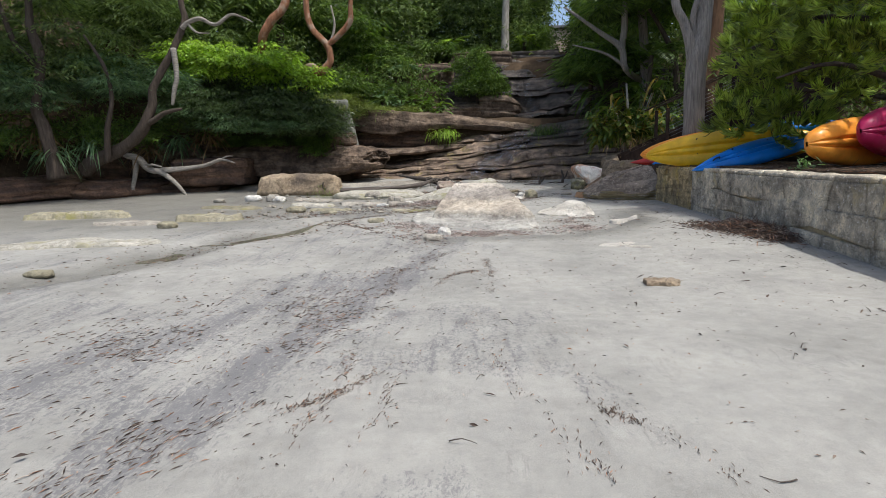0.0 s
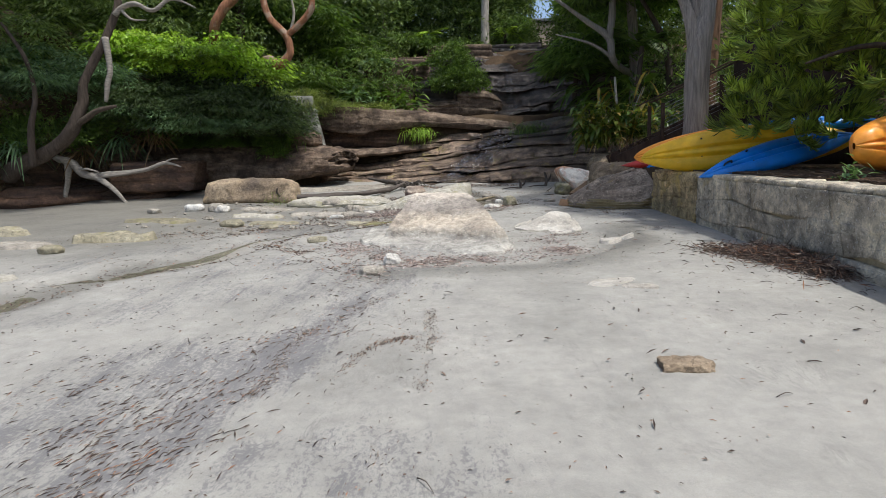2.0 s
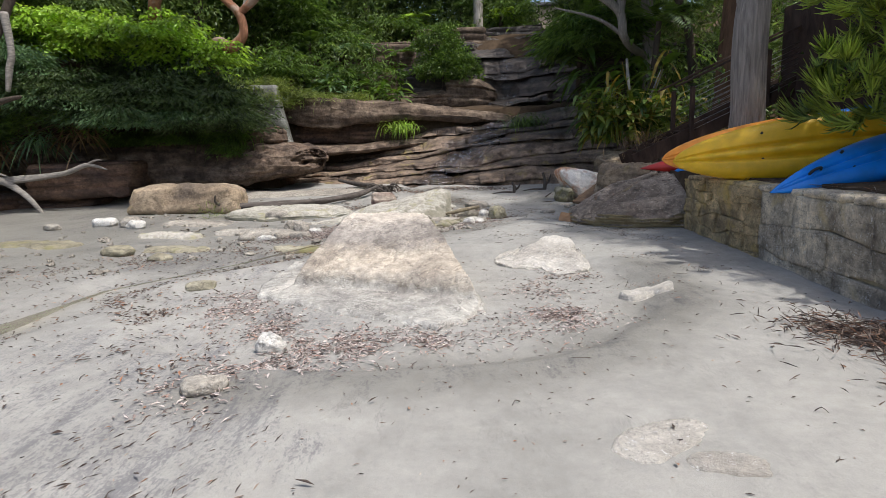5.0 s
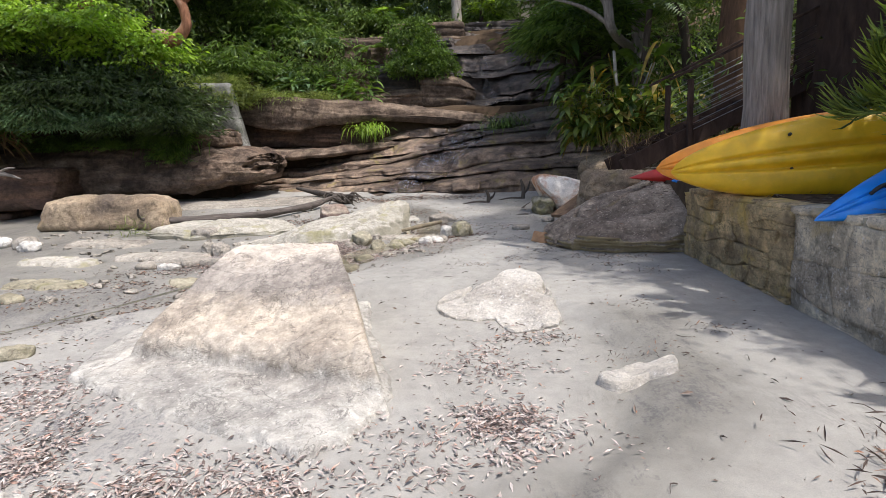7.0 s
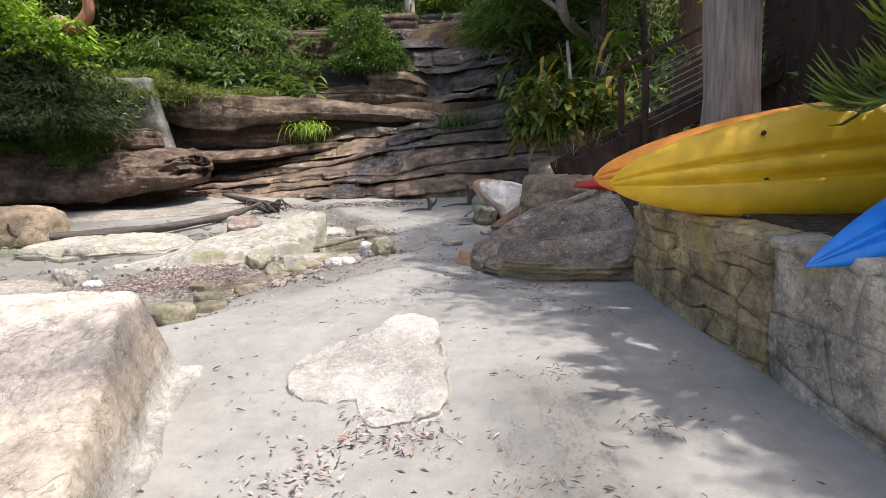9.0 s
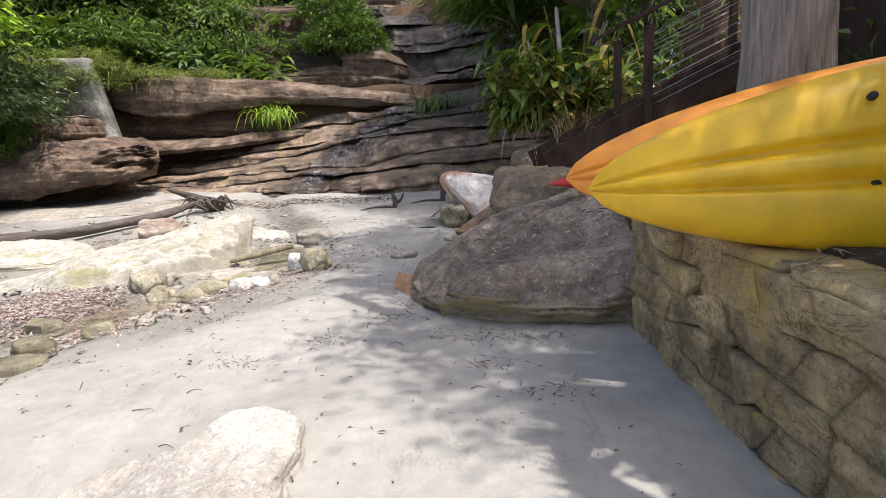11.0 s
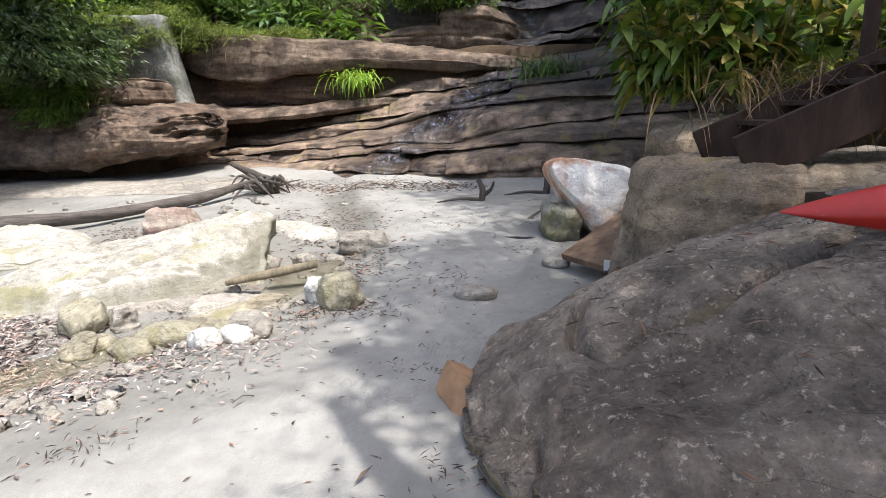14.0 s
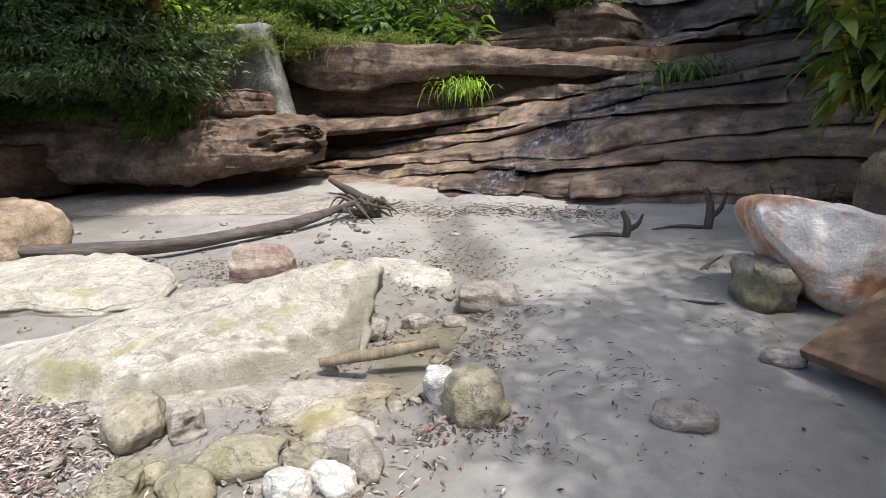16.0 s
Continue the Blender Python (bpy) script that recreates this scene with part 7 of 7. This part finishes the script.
limb("limb", [(-12.3, 22.0, 2.85), (-11.8, 21.9, 3.05), (-11.35, 21.9, 3.31), (-10.65, 21.9, 3.45)], [0.12, 0.10, 0.09, 0.05], TRUNK_DARK, t1, seed=162, rough=0.4)
limb("dead_limb", [(-10.35, 21.9, 6.4), (-10.1, 21.9, 6.6), (-9.62, 21.9, 6.73), (-9.03, 21.9, 6.5), (-8.39, 21.9, 6.84), (-7.61, 21.9, 6.54)], [0.08, 0.075, 0.07, 0.06, 0.05, 0.018], DRIFT, t1, "bleached dead limb", seed=163, rough=0.35)
limb("dead_limb", [(-10.1, 21.9, 6.55), (-9.8, 21.9, 6.25), (-9.3, 21.9, 6.2)], [0.05, 0.04, 0.012], DRIFT, t1, "bleached dead limb", seed=168, rough=0.35)
limb("dead_limb", [(-10.75, 21.9, 5.7), (-10.71, 21.9, 4.68), (-10.85, 21.9, 4.2), (-10.99, 21.9, 3.6)], [0.11, 0.10, 0.10, 0.06], DRIFT, t1, "bleached dead limb", seed=164, rough=0.35)
t2 = thing("gnarled_tree", "dark gnarled tree on the rock shelf of the bank", "tree", -16.6, 22.0, 1.6)
limb("trunk", [(-15.3, 21.0, 0.9), (-15.45, 21.0, 2.6), (-15.7, 21.0, 3.6), (-15.3, 21.0, 5.3), (-15.6, 21.1, 6.6), (-15.5, 21.2, 8.5)], [0.30, 0.22, 0.18, 0.15, 0.13, 0.09], TRUNK_DARK, t2, seed=165, rough=0.45, steps=8, sides=14)
limb("limb", [(-15.4, 21.0, 5.0), (-16.2, 21.0, 5.9), (-16.6, 21.0, 7.4)], [0.12, 0.09, 0.05], TRUNK_DARK, t2, seed=166, rough=0.4)
limb("limb", [(-13.6, 21.6, 1.5), (-13.41, 21.5, 2.75), (-13.1, 21.5, 3.93), (-13.29, 21.5, 5.1), (-13.9, 21.5, 6.2)], [0.11, 0.09, 0.08, 0.07, 0.04], TRUNK_DARK, t2, seed=167, rough=0.4)
t3 = thing("red_gum_tree", "twisted red-barked gum tree leaning over the ledge", "tree", -6.6, 27.6, 4.0)
limb("trunk", [(-7.6, 27.8, 4.2), (-6.9, 26.9, 5.55), (-6.32, 26.6, 5.36), (-5.85, 26.6, 5.75), (-5.8, 26.6, 6.15), (-5.95, 26.6, 6.6), (-6.55, 26.6, 7.3), (-6.8, 26.7, 8.4), (-6.6, 27.0, 10.5)], [0.22, 0.23, 0.20, 0.17, 0.16, 0.17, 0.14, 0.12, 0.09], TRUNK_RED, t3, seed=171, rough=0.35, steps=8, sides=14)
limb("limb", [(-5.95, 26.6, 6.5), (-5.26, 26.6, 7.04), (-4.79, 26.6, 7.6), (-4.72, 26.6, 8.41), (-4.4, 26.6, 9.8)], [0.14, 0.13, 0.13, 0.11, 0.07], TRUNK_RED, t3, seed=172, rough=0.35)
limb("limb", [(-5.7, 26.6, 6.75), (-5.5, 26.5, 7.4), (-5.6, 26.4, 8.2)], [0.06, 0.05, 0.03], TRUNK_PALE, t3, seed=173, rough=0.3)
limb("limb", [(-9.2, 27.4, 5.6), (-8.87, 26.6, 6.82), (-8.43, 26.6, 7.62), (-7.75, 26.6, 8.29), (-7.5, 26.8, 9.6)], [0.24, 0.22, 0.2, 0.18, 0.12], TRUNK_RED, t3, seed=174, rough=0.35)

# high crowns out of view, added to shade the left bank, bluff and mound
crown("crown", [(-12.0, 19.2, 10.6, 2.6, 2.2, 1.3)], 230, 60, 0.32, 0.2, 0.06, DEEP, t1, 175)
crown("crown", [(-15.4, 18.4, 10.4, 3.2, 2.8, 1.5), (-19.0, 18.6, 10.4, 2.6, 2.4, 1.5)], 380, 60, 0.32, 0.2, 0.06, DEEP, t2, 176)
crown("crown", [(-4.9, 22.7, 10.6, 2.2, 1.2, 0.8), (-5.0, 21.8, 10.0, 1.7, 0.9, 0.6)], 380, 60, 0.32, 0.2, 0.06, GREEN, t3, 177)

# woods on the slope
woods = thing("slope_undergrowth", "dense mixed green undergrowth on the slope above the falls", "undergrowth", -1, 36, 4, kind="stuff")
crown("fern_leaves", [(-4.6, 34.2, 5.0, 1.7, 1.2, 0.9), (-2.4, 34.6, 5.2, 1.4, 1.2, 0.8), (-6.8, 32.4, 5.2, 2.0, 1.6, 1.2), (-5.0, 36.0, 6.6, 2.2, 1.6, 1.2)], 260, 36, 0.28, 0.24, 0.06, GREEN, woods, 181, layered=True)
crown("bright_leaves", [(-2.2, 38.5, 8.2, 2.2, 1.6, 0.9), (-5.8, 37.0, 8.0, 2.2, 1.8, 1.2), (5.6, 40, 9.0, 1.6, 1.6, 1.0), (-7.4, 31.2, 4.6, 1.2, 0.9, 0.7), (-4.2, 36.0, 7.2, 1.2, 1.0, 0.6), (1.6, 39.2, 8.2, 1.4, 0.8, 0.5), (4.6, 40.2, 8.4, 1.2, 0.8, 0.6)], 300, 34, 0.26, 0.22, 0.07, GREEN, woods, 182, layered=True)
crown("dark_leaves", [(-6, 40, 10.5, 4, 3, 2.5), (0, 42, 11, 4, 3, 2.8), (5, 45, 12.0, 3, 3, 1.4), (-11, 34, 10, 4, 4, 3), (-14, 30, 9, 4, 4, 3)], 1300, 40, 0.42, 0.28, 0.08, DEEP, woods, 183, layered=True)
crown("mid_leaves", [(-3, 43, 12, 4, 3, 2.5), (3.0, 44, 11.4, 3, 3, 1.6), (-9, 38, 12, 4, 3, 3), (-8, 35, 9, 3, 2.5, 2), (9.6, 40, 12, 2.6, 3, 2), (10.5, 36, 9.5, 3.0, 3, 3.0), (11, 30, 8.0, 3.0, 3, 3.0)], 900, 40, 0.42, 0.26, 0.08, GREEN, woods, 184, layered=True)
shrub = thing("ledge_shrub", "rounded green shrub growing on the second ledge", "shrub", 1.0, 34.2, 4.2)
crown("leaf_mass", [(0.9, 34.2, 5.2, 1.0, 0.8, 0.9), (1.6, 34.1, 5.6, 0.9, 0.7, 0.8), (0.9, 34.6, 6.4, 1.1, 0.9, 1.0), (2.2, 34.0, 5.0, 0.7, 0.6, 0.6)], 420, 24, 0.15, 0.15, 0.08, GREEN, shrub, 185)
limb("stem", [(1.0, 34.6, 3.9), (1.1, 34.5, 5.0), (1.0, 34.6, 6.2)], [0.07, 0.05, 0.02], TRUNK_DARK, shrub, seed=5)

for k, (x, y, zb, zt, r, lx, mat, lab) in enumerate([(3.1, 38.7, 7.0, 16, 0.24, 0.2, TRUNK_PALE, "straight pale gum trunk above the waterfall"), (-3.2, 40.2, 7.5, 16, 0.17, 0.1, TRUNK_PALE, "slim pale gum trunk on the slope"), (-1.8, 44, 9, 17, 0.16, 0.2, TRUNK_DARK, "slim dark trunk in the woods"), (8.5, 41, 8.5, 17, 0.25, 0.4, TRUNK, "grey trunk in the woods above the falls"), (8.6, 26.8, 3.0, 12, 0.20, -0.5, TRUNK, "pale forked tree above the ginger plants"), (9.0, 21.5, 2.5, 12, 0.42, 0.5, bark("shaggy_brown_palm_bark", (0.13, 0.075, 0.045), 5.0), "thick shaggy brown palm trunk beside the stair"), (-10.0, 33, 7, 16, 0.2, 0.3, TRUNK_DARK, "dark trunk on the slope")]):
    tr = thing("forest_tree", lab, "tree", x, y, zb, "trees on the slope")
    limb("trunk", [(x, y, zb - 0.6), (x + lx * 0.3, y, zb + (zt - zb) * 0.35), (x + lx, y, zb + (zt - zb) * 0.7), (x + lx * 1.2, y, zt)], [r * 1.2, r, r * 0.8, r * 0.5], mat, tr, seed=200 + k, rough=0.1, sides=12)
    crown("crown", [(x + lx, y, zt, 2.4, 2.2, 1.6), (x + lx - 1.2, y + 0.5, zt - 1.4, 1.6, 1.5, 1.0)], 150, 40, 0.3, 0.24, 0.06, DEEP if k % 2 else GREEN, tr, 210 + k)
    if k == 4:
        # crown out of view and two limbs to it, added to shade the falls
        crown("crown", [(9.0, 31.0, 13.0, 2.2, 1.8, 0.9), (11.0, 33.0, 13.4, 2.4, 2.0, 1.0), (8.5, 34.0, 13.6, 2.2, 1.8, 0.9), (12.0, 30.0, 12.5, 2.2, 2.0, 1.0), (11.0, 27.5, 12.2, 1.8, 1.6, 0.9)], 420, 60, 0.32, 0.24, 0.07, GREEN, tr, 235)
        limb("limb", [(8.2, 26.8, 8.6), (8.6, 29.0, 11.2), (9.0, 31.0, 12.8), (8.6, 33.8, 13.5)], [0.14, 0.11, 0.08, 0.03], TRUNK, tr, seed=236)
        limb("limb", [(8.1, 26.8, 10.0), (9.6, 29.0, 12.0), (11.0, 32.6, 13.2)], [0.11, 0.08, 0.03], TRUNK, tr, seed=237)
        limb("limb", [(8.3, 26.8, 4.6), (7.2, 25.2, 4.9), (6.95, 25.0, 5.72), (6.02, 25.0, 6.4), (4.56, 25.0, 7.42)], [0.15, 0.14, 0.13, 0.09, 0.04], TRUNK, tr, seed=231, rough=0.3)
        limb("limb", [(6.95, 25.0, 5.65), (7.06, 25.0, 6.47), (7.08, 25.0, 7.6), (7.3, 25.2, 9.5)], [0.14, 0.13, 0.12, 0.07], TRUNK, tr, seed=233, rough=0.3)
        limb("limb", [(7.1, 25.1, 5.0), (6.26, 25.0, 5.52), (4.9, 25.0, 5.9)], [0.07, 0.05, 0.02], TRUNK, tr, seed=232, rough=0.3)
over = thing("overhanging_foliage", "dark overhanging branches beside the falls", "tree", 8.5, 26, 5)
crown("leaf_mass", [(7.8, 25.5, 7.6, 2.2, 2.0, 1.2), (7.0, 27.5, 5.4, 1.4, 1.4, 1.0), (6.6, 29.6, 5.4, 1.2, 1.2, 1.0)], 700, 36, 0.3, 0.24, 0.05, GREEN, over, 241, layered=True)
limb("limb", [(9.6, 25.5, 3.6), (9.2, 25.4, 5.6), (8.2, 25.5, 7.4)], [0.16, 0.12, 0.06], TRUNK_DARK, over, seed=242)

def slope_cover(name, mat, n, per, spread, length, width, seed, rise, box):
    rng = np.random.default_rng(seed)
    x0, x1, y0, y1 = box
    x, y = rng.uniform(x0, x1, n), rng.uniform(y0, y1, n)
    z = hill_z(x, y)
    ok = (z > 1.0) & ~((x > -1.6) & (x < 7.5) & (y < 38.6)) & ~((x > -7) & (x < 0) & (y < 33)) & (np.abs(x - 0.172 * y) > 0.75)
    x, y, z = x[ok], y[ok], z[ok] + rise * rng.random(ok.sum()) ** 1.6
    c = xyz(x, y, z)
    pts = np.repeat(c, per, 0) + rng.normal(0, spread, (len(c) * per, 3)) * np.array([1, 1, 0.7])
    ways = rng.normal(0, 0.8, pts.shape) + np.array([0, -0.5, 0.1])
    return leaf_part(name, pts, ways, length, width, mat, woods, rng)


slope_cover("slope_leaves", DEEP, 2000, 26, 0.38, 0.30, 0.10, 191, 3.5, (-22, 14, 31.5, 48))
slope_cover("slope_leaves", DEEP, 900, 26, 0.34, 0.26, 0.09, 192, 2.2, (-16, 12, 32, 46))
slope_cover("slope_leaves", DEEP, 2200, 26, 0.36, 0.26, 0.08, 193, 4.5, (-30, -8, 14, 32))
slope_cover("slope_leaves", DEEP, 1500, 26, 0.36, 0.26, 0.07, 194, 4.0, (8, 18, 5, 34))
slope_cover("slope_leaves", DEEP, 1500, 30, 0.6, 0.40, 0.14, 195, 9.0, (-34, 20, 40, 56))

house = thing("hill_house", "small beige rendered house seen between far trees", "house", 9.4, 55, 9)
beam("house_wall", (8.2, 55, 11.2), (12.2, 55, 11.2), 3.0, 2.6, plain("beige_render", (0.55, 0.46, 0.36), 0.8), house)
beam("house_roof", (7.8, 55, 12.62), (12.6, 55, 12.62), 3.6, 0.22, plain("grey_roofing", (0.2, 0.2, 0.21), 0.7), house)

# dark panel added in place of the undercroft's deep shade behind the stair
v, f = box_grid((2, 10, 6))
tagged(part("undercroft_dark_panel", mesh_np("undercroft_dark_panel", v * np.array([0.12, 2.6, 1.75]) + np.array([9.1, 16.6, 2.65]), f), TIMBER), "dark timber panel standing for the shaded undercroft opening behind the stair", "wall", kind="structure")

# ---- litter on the sand ----
def scatter(name, label, xy, length, width, mat, seed, lift=0.012, flatness=0.25, clump=False, along=None):
    rng = np.random.default_rng(seed)
    if clump:
        xy = xy[rng.random(len(xy)) < 0.12 + smooth(-0.15, 0.3, fbm(xyz(xy[:, 0], xy[:, 1]), 2.6, 3, seed))]
    n = len(xy)
    z = ground_z(xy[:, 0], xy[:, 1]) + lift * rng.uniform(0.3, 2.2, n)
    a = rng.uniform(0, 6.283, n) if along is None else rng.normal(along, 0.3, n)
    ways = np.stack([np.cos(a), np.sin(a), rng.normal(0, flatness, n)], 1)
    v, f = leaves(xyz(xy[:, 0], xy[:, 1], z), ways, length, width, rng, 0.22, 0.1, 1.6)
    return tagged(part(name, mesh_np(name, v, f, True), mat), label, "leaf litter", kind="stuff")


rng = np.random.default_rng(9)
def around(pts, n, spread):
    p = np.array(pts, float)
    t = rng.uniform(0, len(p) - 1, n)
    c = np.stack([np.interp(t, range(len(p)), p[:, 0]), np.interp(t, range(len(p)), p[:, 1])], 1)
    c = c + 0.10 * np.stack([fbm(xyz(c[:, 0], c[:, 1], 3.0 + 7 * a), 1.6, 3, 90 + a) for a in range(2)], 1)
    return c + rng.normal(0, spread, (n, 2))


RING = [(-1.3, 12.2), (-0.75, 11.2), (-0.2, 10.5), (0.5, 10.35), (1.2, 10.3), (1.75, 10.6), (2.2, 10.9), (2.5, 11.2)]
TAIL = [(-0.1, 10.2), (-0.2, 9.6), (-0.5, 9.2)]
DEBRIS = [[(0.17, 4.18), (0.36, 3.11), (0.51, 2.63), (0.66, 1.98)], [(0.82, 3.5), (0.87, 2.63), (1.05, 2.43), (1.23, 2.02)], [(-0.33, 8.1), (-0.74, 6.5), (-0.7, 4.07), (-0.79, 2.81), (-0.88, 2.04)], [(0.41, 7.54), (0.23, 4.68), (-0.32, 3.43), (-0.5, 2.34)], [(-1.01, 2.67), (-0.66, 2.97), (-0.41, 3.55)], [(0.39, 7.55), (0.45, 6.58), (0.37, 5.58)], [(0.3, 6.67), (-0.03, 6.44), (-0.27, 5.75)], [(-0.14, 8.04), (-0.62, 7.25), (-0.82, 6.48), (-0.77, 5.63)]]
scatter("leaf_litter", "drift of dry brown gum leaves round the boulder", np.concatenate([around(RING, 6500, 0.20), around(RING, 2600, 0.42), around(TAIL, 1100, 0.22), around([(2.4, 11.6), (2.3, 12.4), (2.85, 12.7)], 900, 0.28)]), 0.056, 0.017, LITTER, 301, clump=True)
scatter("leaf_litter", "deep drift of pale dry leaves beside the bank slab", np.concatenate([around([(-1.6, 16.6), (-0.6, 17.4), (0.0, 17.9)], 8500, 0.42), around([(0.2, 16.5), (1.0, 17.2), (2.2, 18.1)], 1600, 0.3), around([(-0.6, 17.6), (0.3, 17.6)], 4500, 0.3)]), 0.058, 0.016, LITTER, 302, 0.02)
scatter("leaf_litter", "damp dark leaves and bark scraps strewn along the stream", np.concatenate([around(STREAM[2:], 4200, 0.8), around([(-5.5, 13.5), (-3.4, 14.6), (-2.2, 16.2), (-1.2, 15.2), (-0.9, 13.6)], 3600, 0.6), around([(-2.6, 12.4), (-1.6, 11.2), (-1.0, 9.6)], 1500, 0.35), around([(1.3, 19.8), (2.2, 20.6), (1.2, 22.5), (-1.5, 21.6)], 2400, 0.4), around([(-2.6, 21.5), (-1.2, 21.5), (0.2, 21.6), (1.3, 21.2)], 1600, 0.25), around([(1.0, 18.4), (1.8, 18.7), (2.6, 18.8)], 900, 0.22), around([(2.4, 12.9), (3.1, 12.8)], 140, 0.2)]), 0.06, 0.017, DARK_LITTER, 303, clump=True)
scatter("leaf_litter", "scattered leaf scraps over the whole beach", np.stack([rng.uniform(-8, 5, 5200), rng.uniform(0.3, 24, 5200)], 1), 0.034, 0.010, DARK_LITTER, 304, 0.006, 0.12)
scatter("leaf_litter", "dark strips of washed-up leaf scraps in the rills", np.concatenate([around(SILT_A, 2600, 0.30), around(SILT_B, 2400, 0.6)]), 0.075, 0.007, DARK_LITTER, 305, 0.005, 0.1, True, 1.3)
scatter("leaf_litter", "twigs and dry litter heaped at the wall foot", np.concatenate([around([(4.3, 10.2), (4.85, 9.7), (4.95, 9.0), (4.9, 8.2)], 2600, 0.17), around([(4.4, 10.4), (4.9, 8.0)], 300, 0.4)]), 0.11, 0.011, DARK_LITTER, 306, 0.03, 0.4)
hp = around([(4.6, 9.75), (4.85, 9.3), (4.9, 8.8), (4.95, 8.3)], 3200, 0.16)
hz = np.clip(0.24 - 0.5 * np.abs(hp[:, 0] - 4.85), 0.02, 1) * (0.6 + 0.5 * fbm(xyz(hp[:, 0], hp[:, 1]), 2.0, 3, 310))
v, f = leaves(xyz(hp[:, 0], hp[:, 1], ground_z(hp[:, 0], hp[:, 1]) + hz * rng.random(len(hp))), rng.normal(0, 1, (len(hp), 3)) * np.array([1, 1, 0.5]), 0.13, 0.010, rng, 0.2, 0.1, 0.8)
tagged(part("litter_heap", mesh_np("litter_heap", v, f, True), DARK_LITTER), "heap of brown washed-up twigs against the wall", "leaf litter", kind="stuff")
scatter("leaf_litter", "leaf litter and sticks at the foot of the falls", around([(-2.4, 26.0), (-0.3, 25.3), (1.2, 25.2), (3.0, 24.8)], 1500, 0.3), 0.10, 0.018, DARK_LITTER, 307, 0.03, 0.3)
chunks = []
for k in range(240):
    x, y = rng.uniform(-3, 4.8), rng.uniform(1.5, 24)
    if k % 2 == 0:
        x, y = rng.normal(4.75, 0.2), rng.normal(9.3, 0.7)
    a, L = rng.uniform(0, 6.3), rng.uniform(0.04, 0.17)
    z = gz(x, y) + 0.008
    b2 = a + rng.normal(0, 0.5)
    chunks.append(tube([(x, y, z), (x + L / 2 * math.cos(a), y + L / 2 * math.sin(a), z + rng.uniform(0, 0.03)), (x + L / 2 * (math.cos(a) + math.cos(b2)), y + L / 2 * (math.sin(a) + math.sin(b2)), z)], [0.004, 0.003, 0.0015], 5, k, 0.1, 2))
v, f = merge(chunks)
tagged(part("twigs", quad_or_tri("twigs", v, f), TWIG), "thin dark twigs scattered on the sand", "twigs", kind="stuff")
scatter("leaf_litter", "fine dark scraps left in lines by the tide", np.concatenate([around(l, 520, 0.03) for l in DEBRIS] + [around(l, 90, 0.10) for l in DEBRIS]), 0.04, 0.006, DARK_LITTER, 308, 0.004, 0.15, True, 1.4)
CLUMPS = [(4.05, 15.75), (4.35, 15.6), (3.75, 16.5), (4.75, 15.5), (3.6, 16.2), (4.2, 15.1), (3.45, 17.5), (3.1, 15.8), (4.6, 14.6), (2.9, 18.6), (3.3, 19.6), (4.1, 20.6), (3.9, 13.2), (2.5, 15.4), (3.0, 21.8), (1.9, 16.6), (4.3, 17.9), (3.0, 12.6), (3.6, 12.0), (4.4, 12.4)]
scatter("leaf_litter", "small tangles of dead leaves and bark on the sand", np.concatenate([np.array(c) + rng.normal(0, 0.11, (50, 2)) * np.array([1.4, 0.8]) for c in CLUMPS]), 0.05, 0.008, DARK_LITTER, 311, 0.02, 0.5)
scatter("leaf_litter", "curled dead leaves lying singly on the sand", np.stack([rng.uniform(-4, 4.6, 260), rng.uniform(1.2, 20, 260)], 1), 0.085, 0.022, DARK_LITTER, 309, 0.012, 0.35)
# dead leaves lying on the broad boulder
dome = bpy.data.objects["dome_boulder"]
dome_tree = BVHTree.FromPolygons([tuple(p.co) for p in dome.data.vertices], [list(p.vertices) for p in dome.data.polygons])
spots = []
for x, y in zip(rng.uniform(-0.9, 1.0, 700), rng.uniform(-0.7, 0.9, 700)):
    hit_ = dome_tree.ray_cast(Vector((x, y, 3.0)), Vector((0, 0, -1)))[0]
    if hit_ and rng.random() < 0.25 + 0.6 * (x > 0.2):
        spots.append((hit_.x + dome.location.x, hit_.y + dome.location.y, hit_.z + 0.012))
spots = np.array(spots)
v, f = leaves(spots, np.concatenate([rng.normal(0, 1, (len(spots), 2)), rng.normal(0, 0.2, (len(spots), 1))], 1), 0.09, 0.010, rng, 0.2, 0.1, 1.5)
tagged(part("needle_litter", mesh_np("needle_litter", v, f, True), DARK_LITTER), "brown needles and dead leaves lying on the broad boulder", "leaf litter", kind="stuff")
# needles and bark on the terrace
xy = np.stack([rng.uniform(5.5, 7.6, 3000), rng.uniform(6, 15.4, 3000)], 1)
v, f = leaves(xyz(xy[:, 0], xy[:, 1], 0.985 + 0.01 * rng.random(3000)), np.concatenate([rng.normal(0, 1, (3000, 2)), rng.normal(0, 0.12, (3000, 1))], 1), 0.16, 0.008, rng, 0.1, 0.05, 1.5)
tagged(part("needle_litter", mesh_np("needle_litter", v, f, True), DARK_LITTER), "brown needle litter lying on the terrace", "leaf litter", kind="stuff")
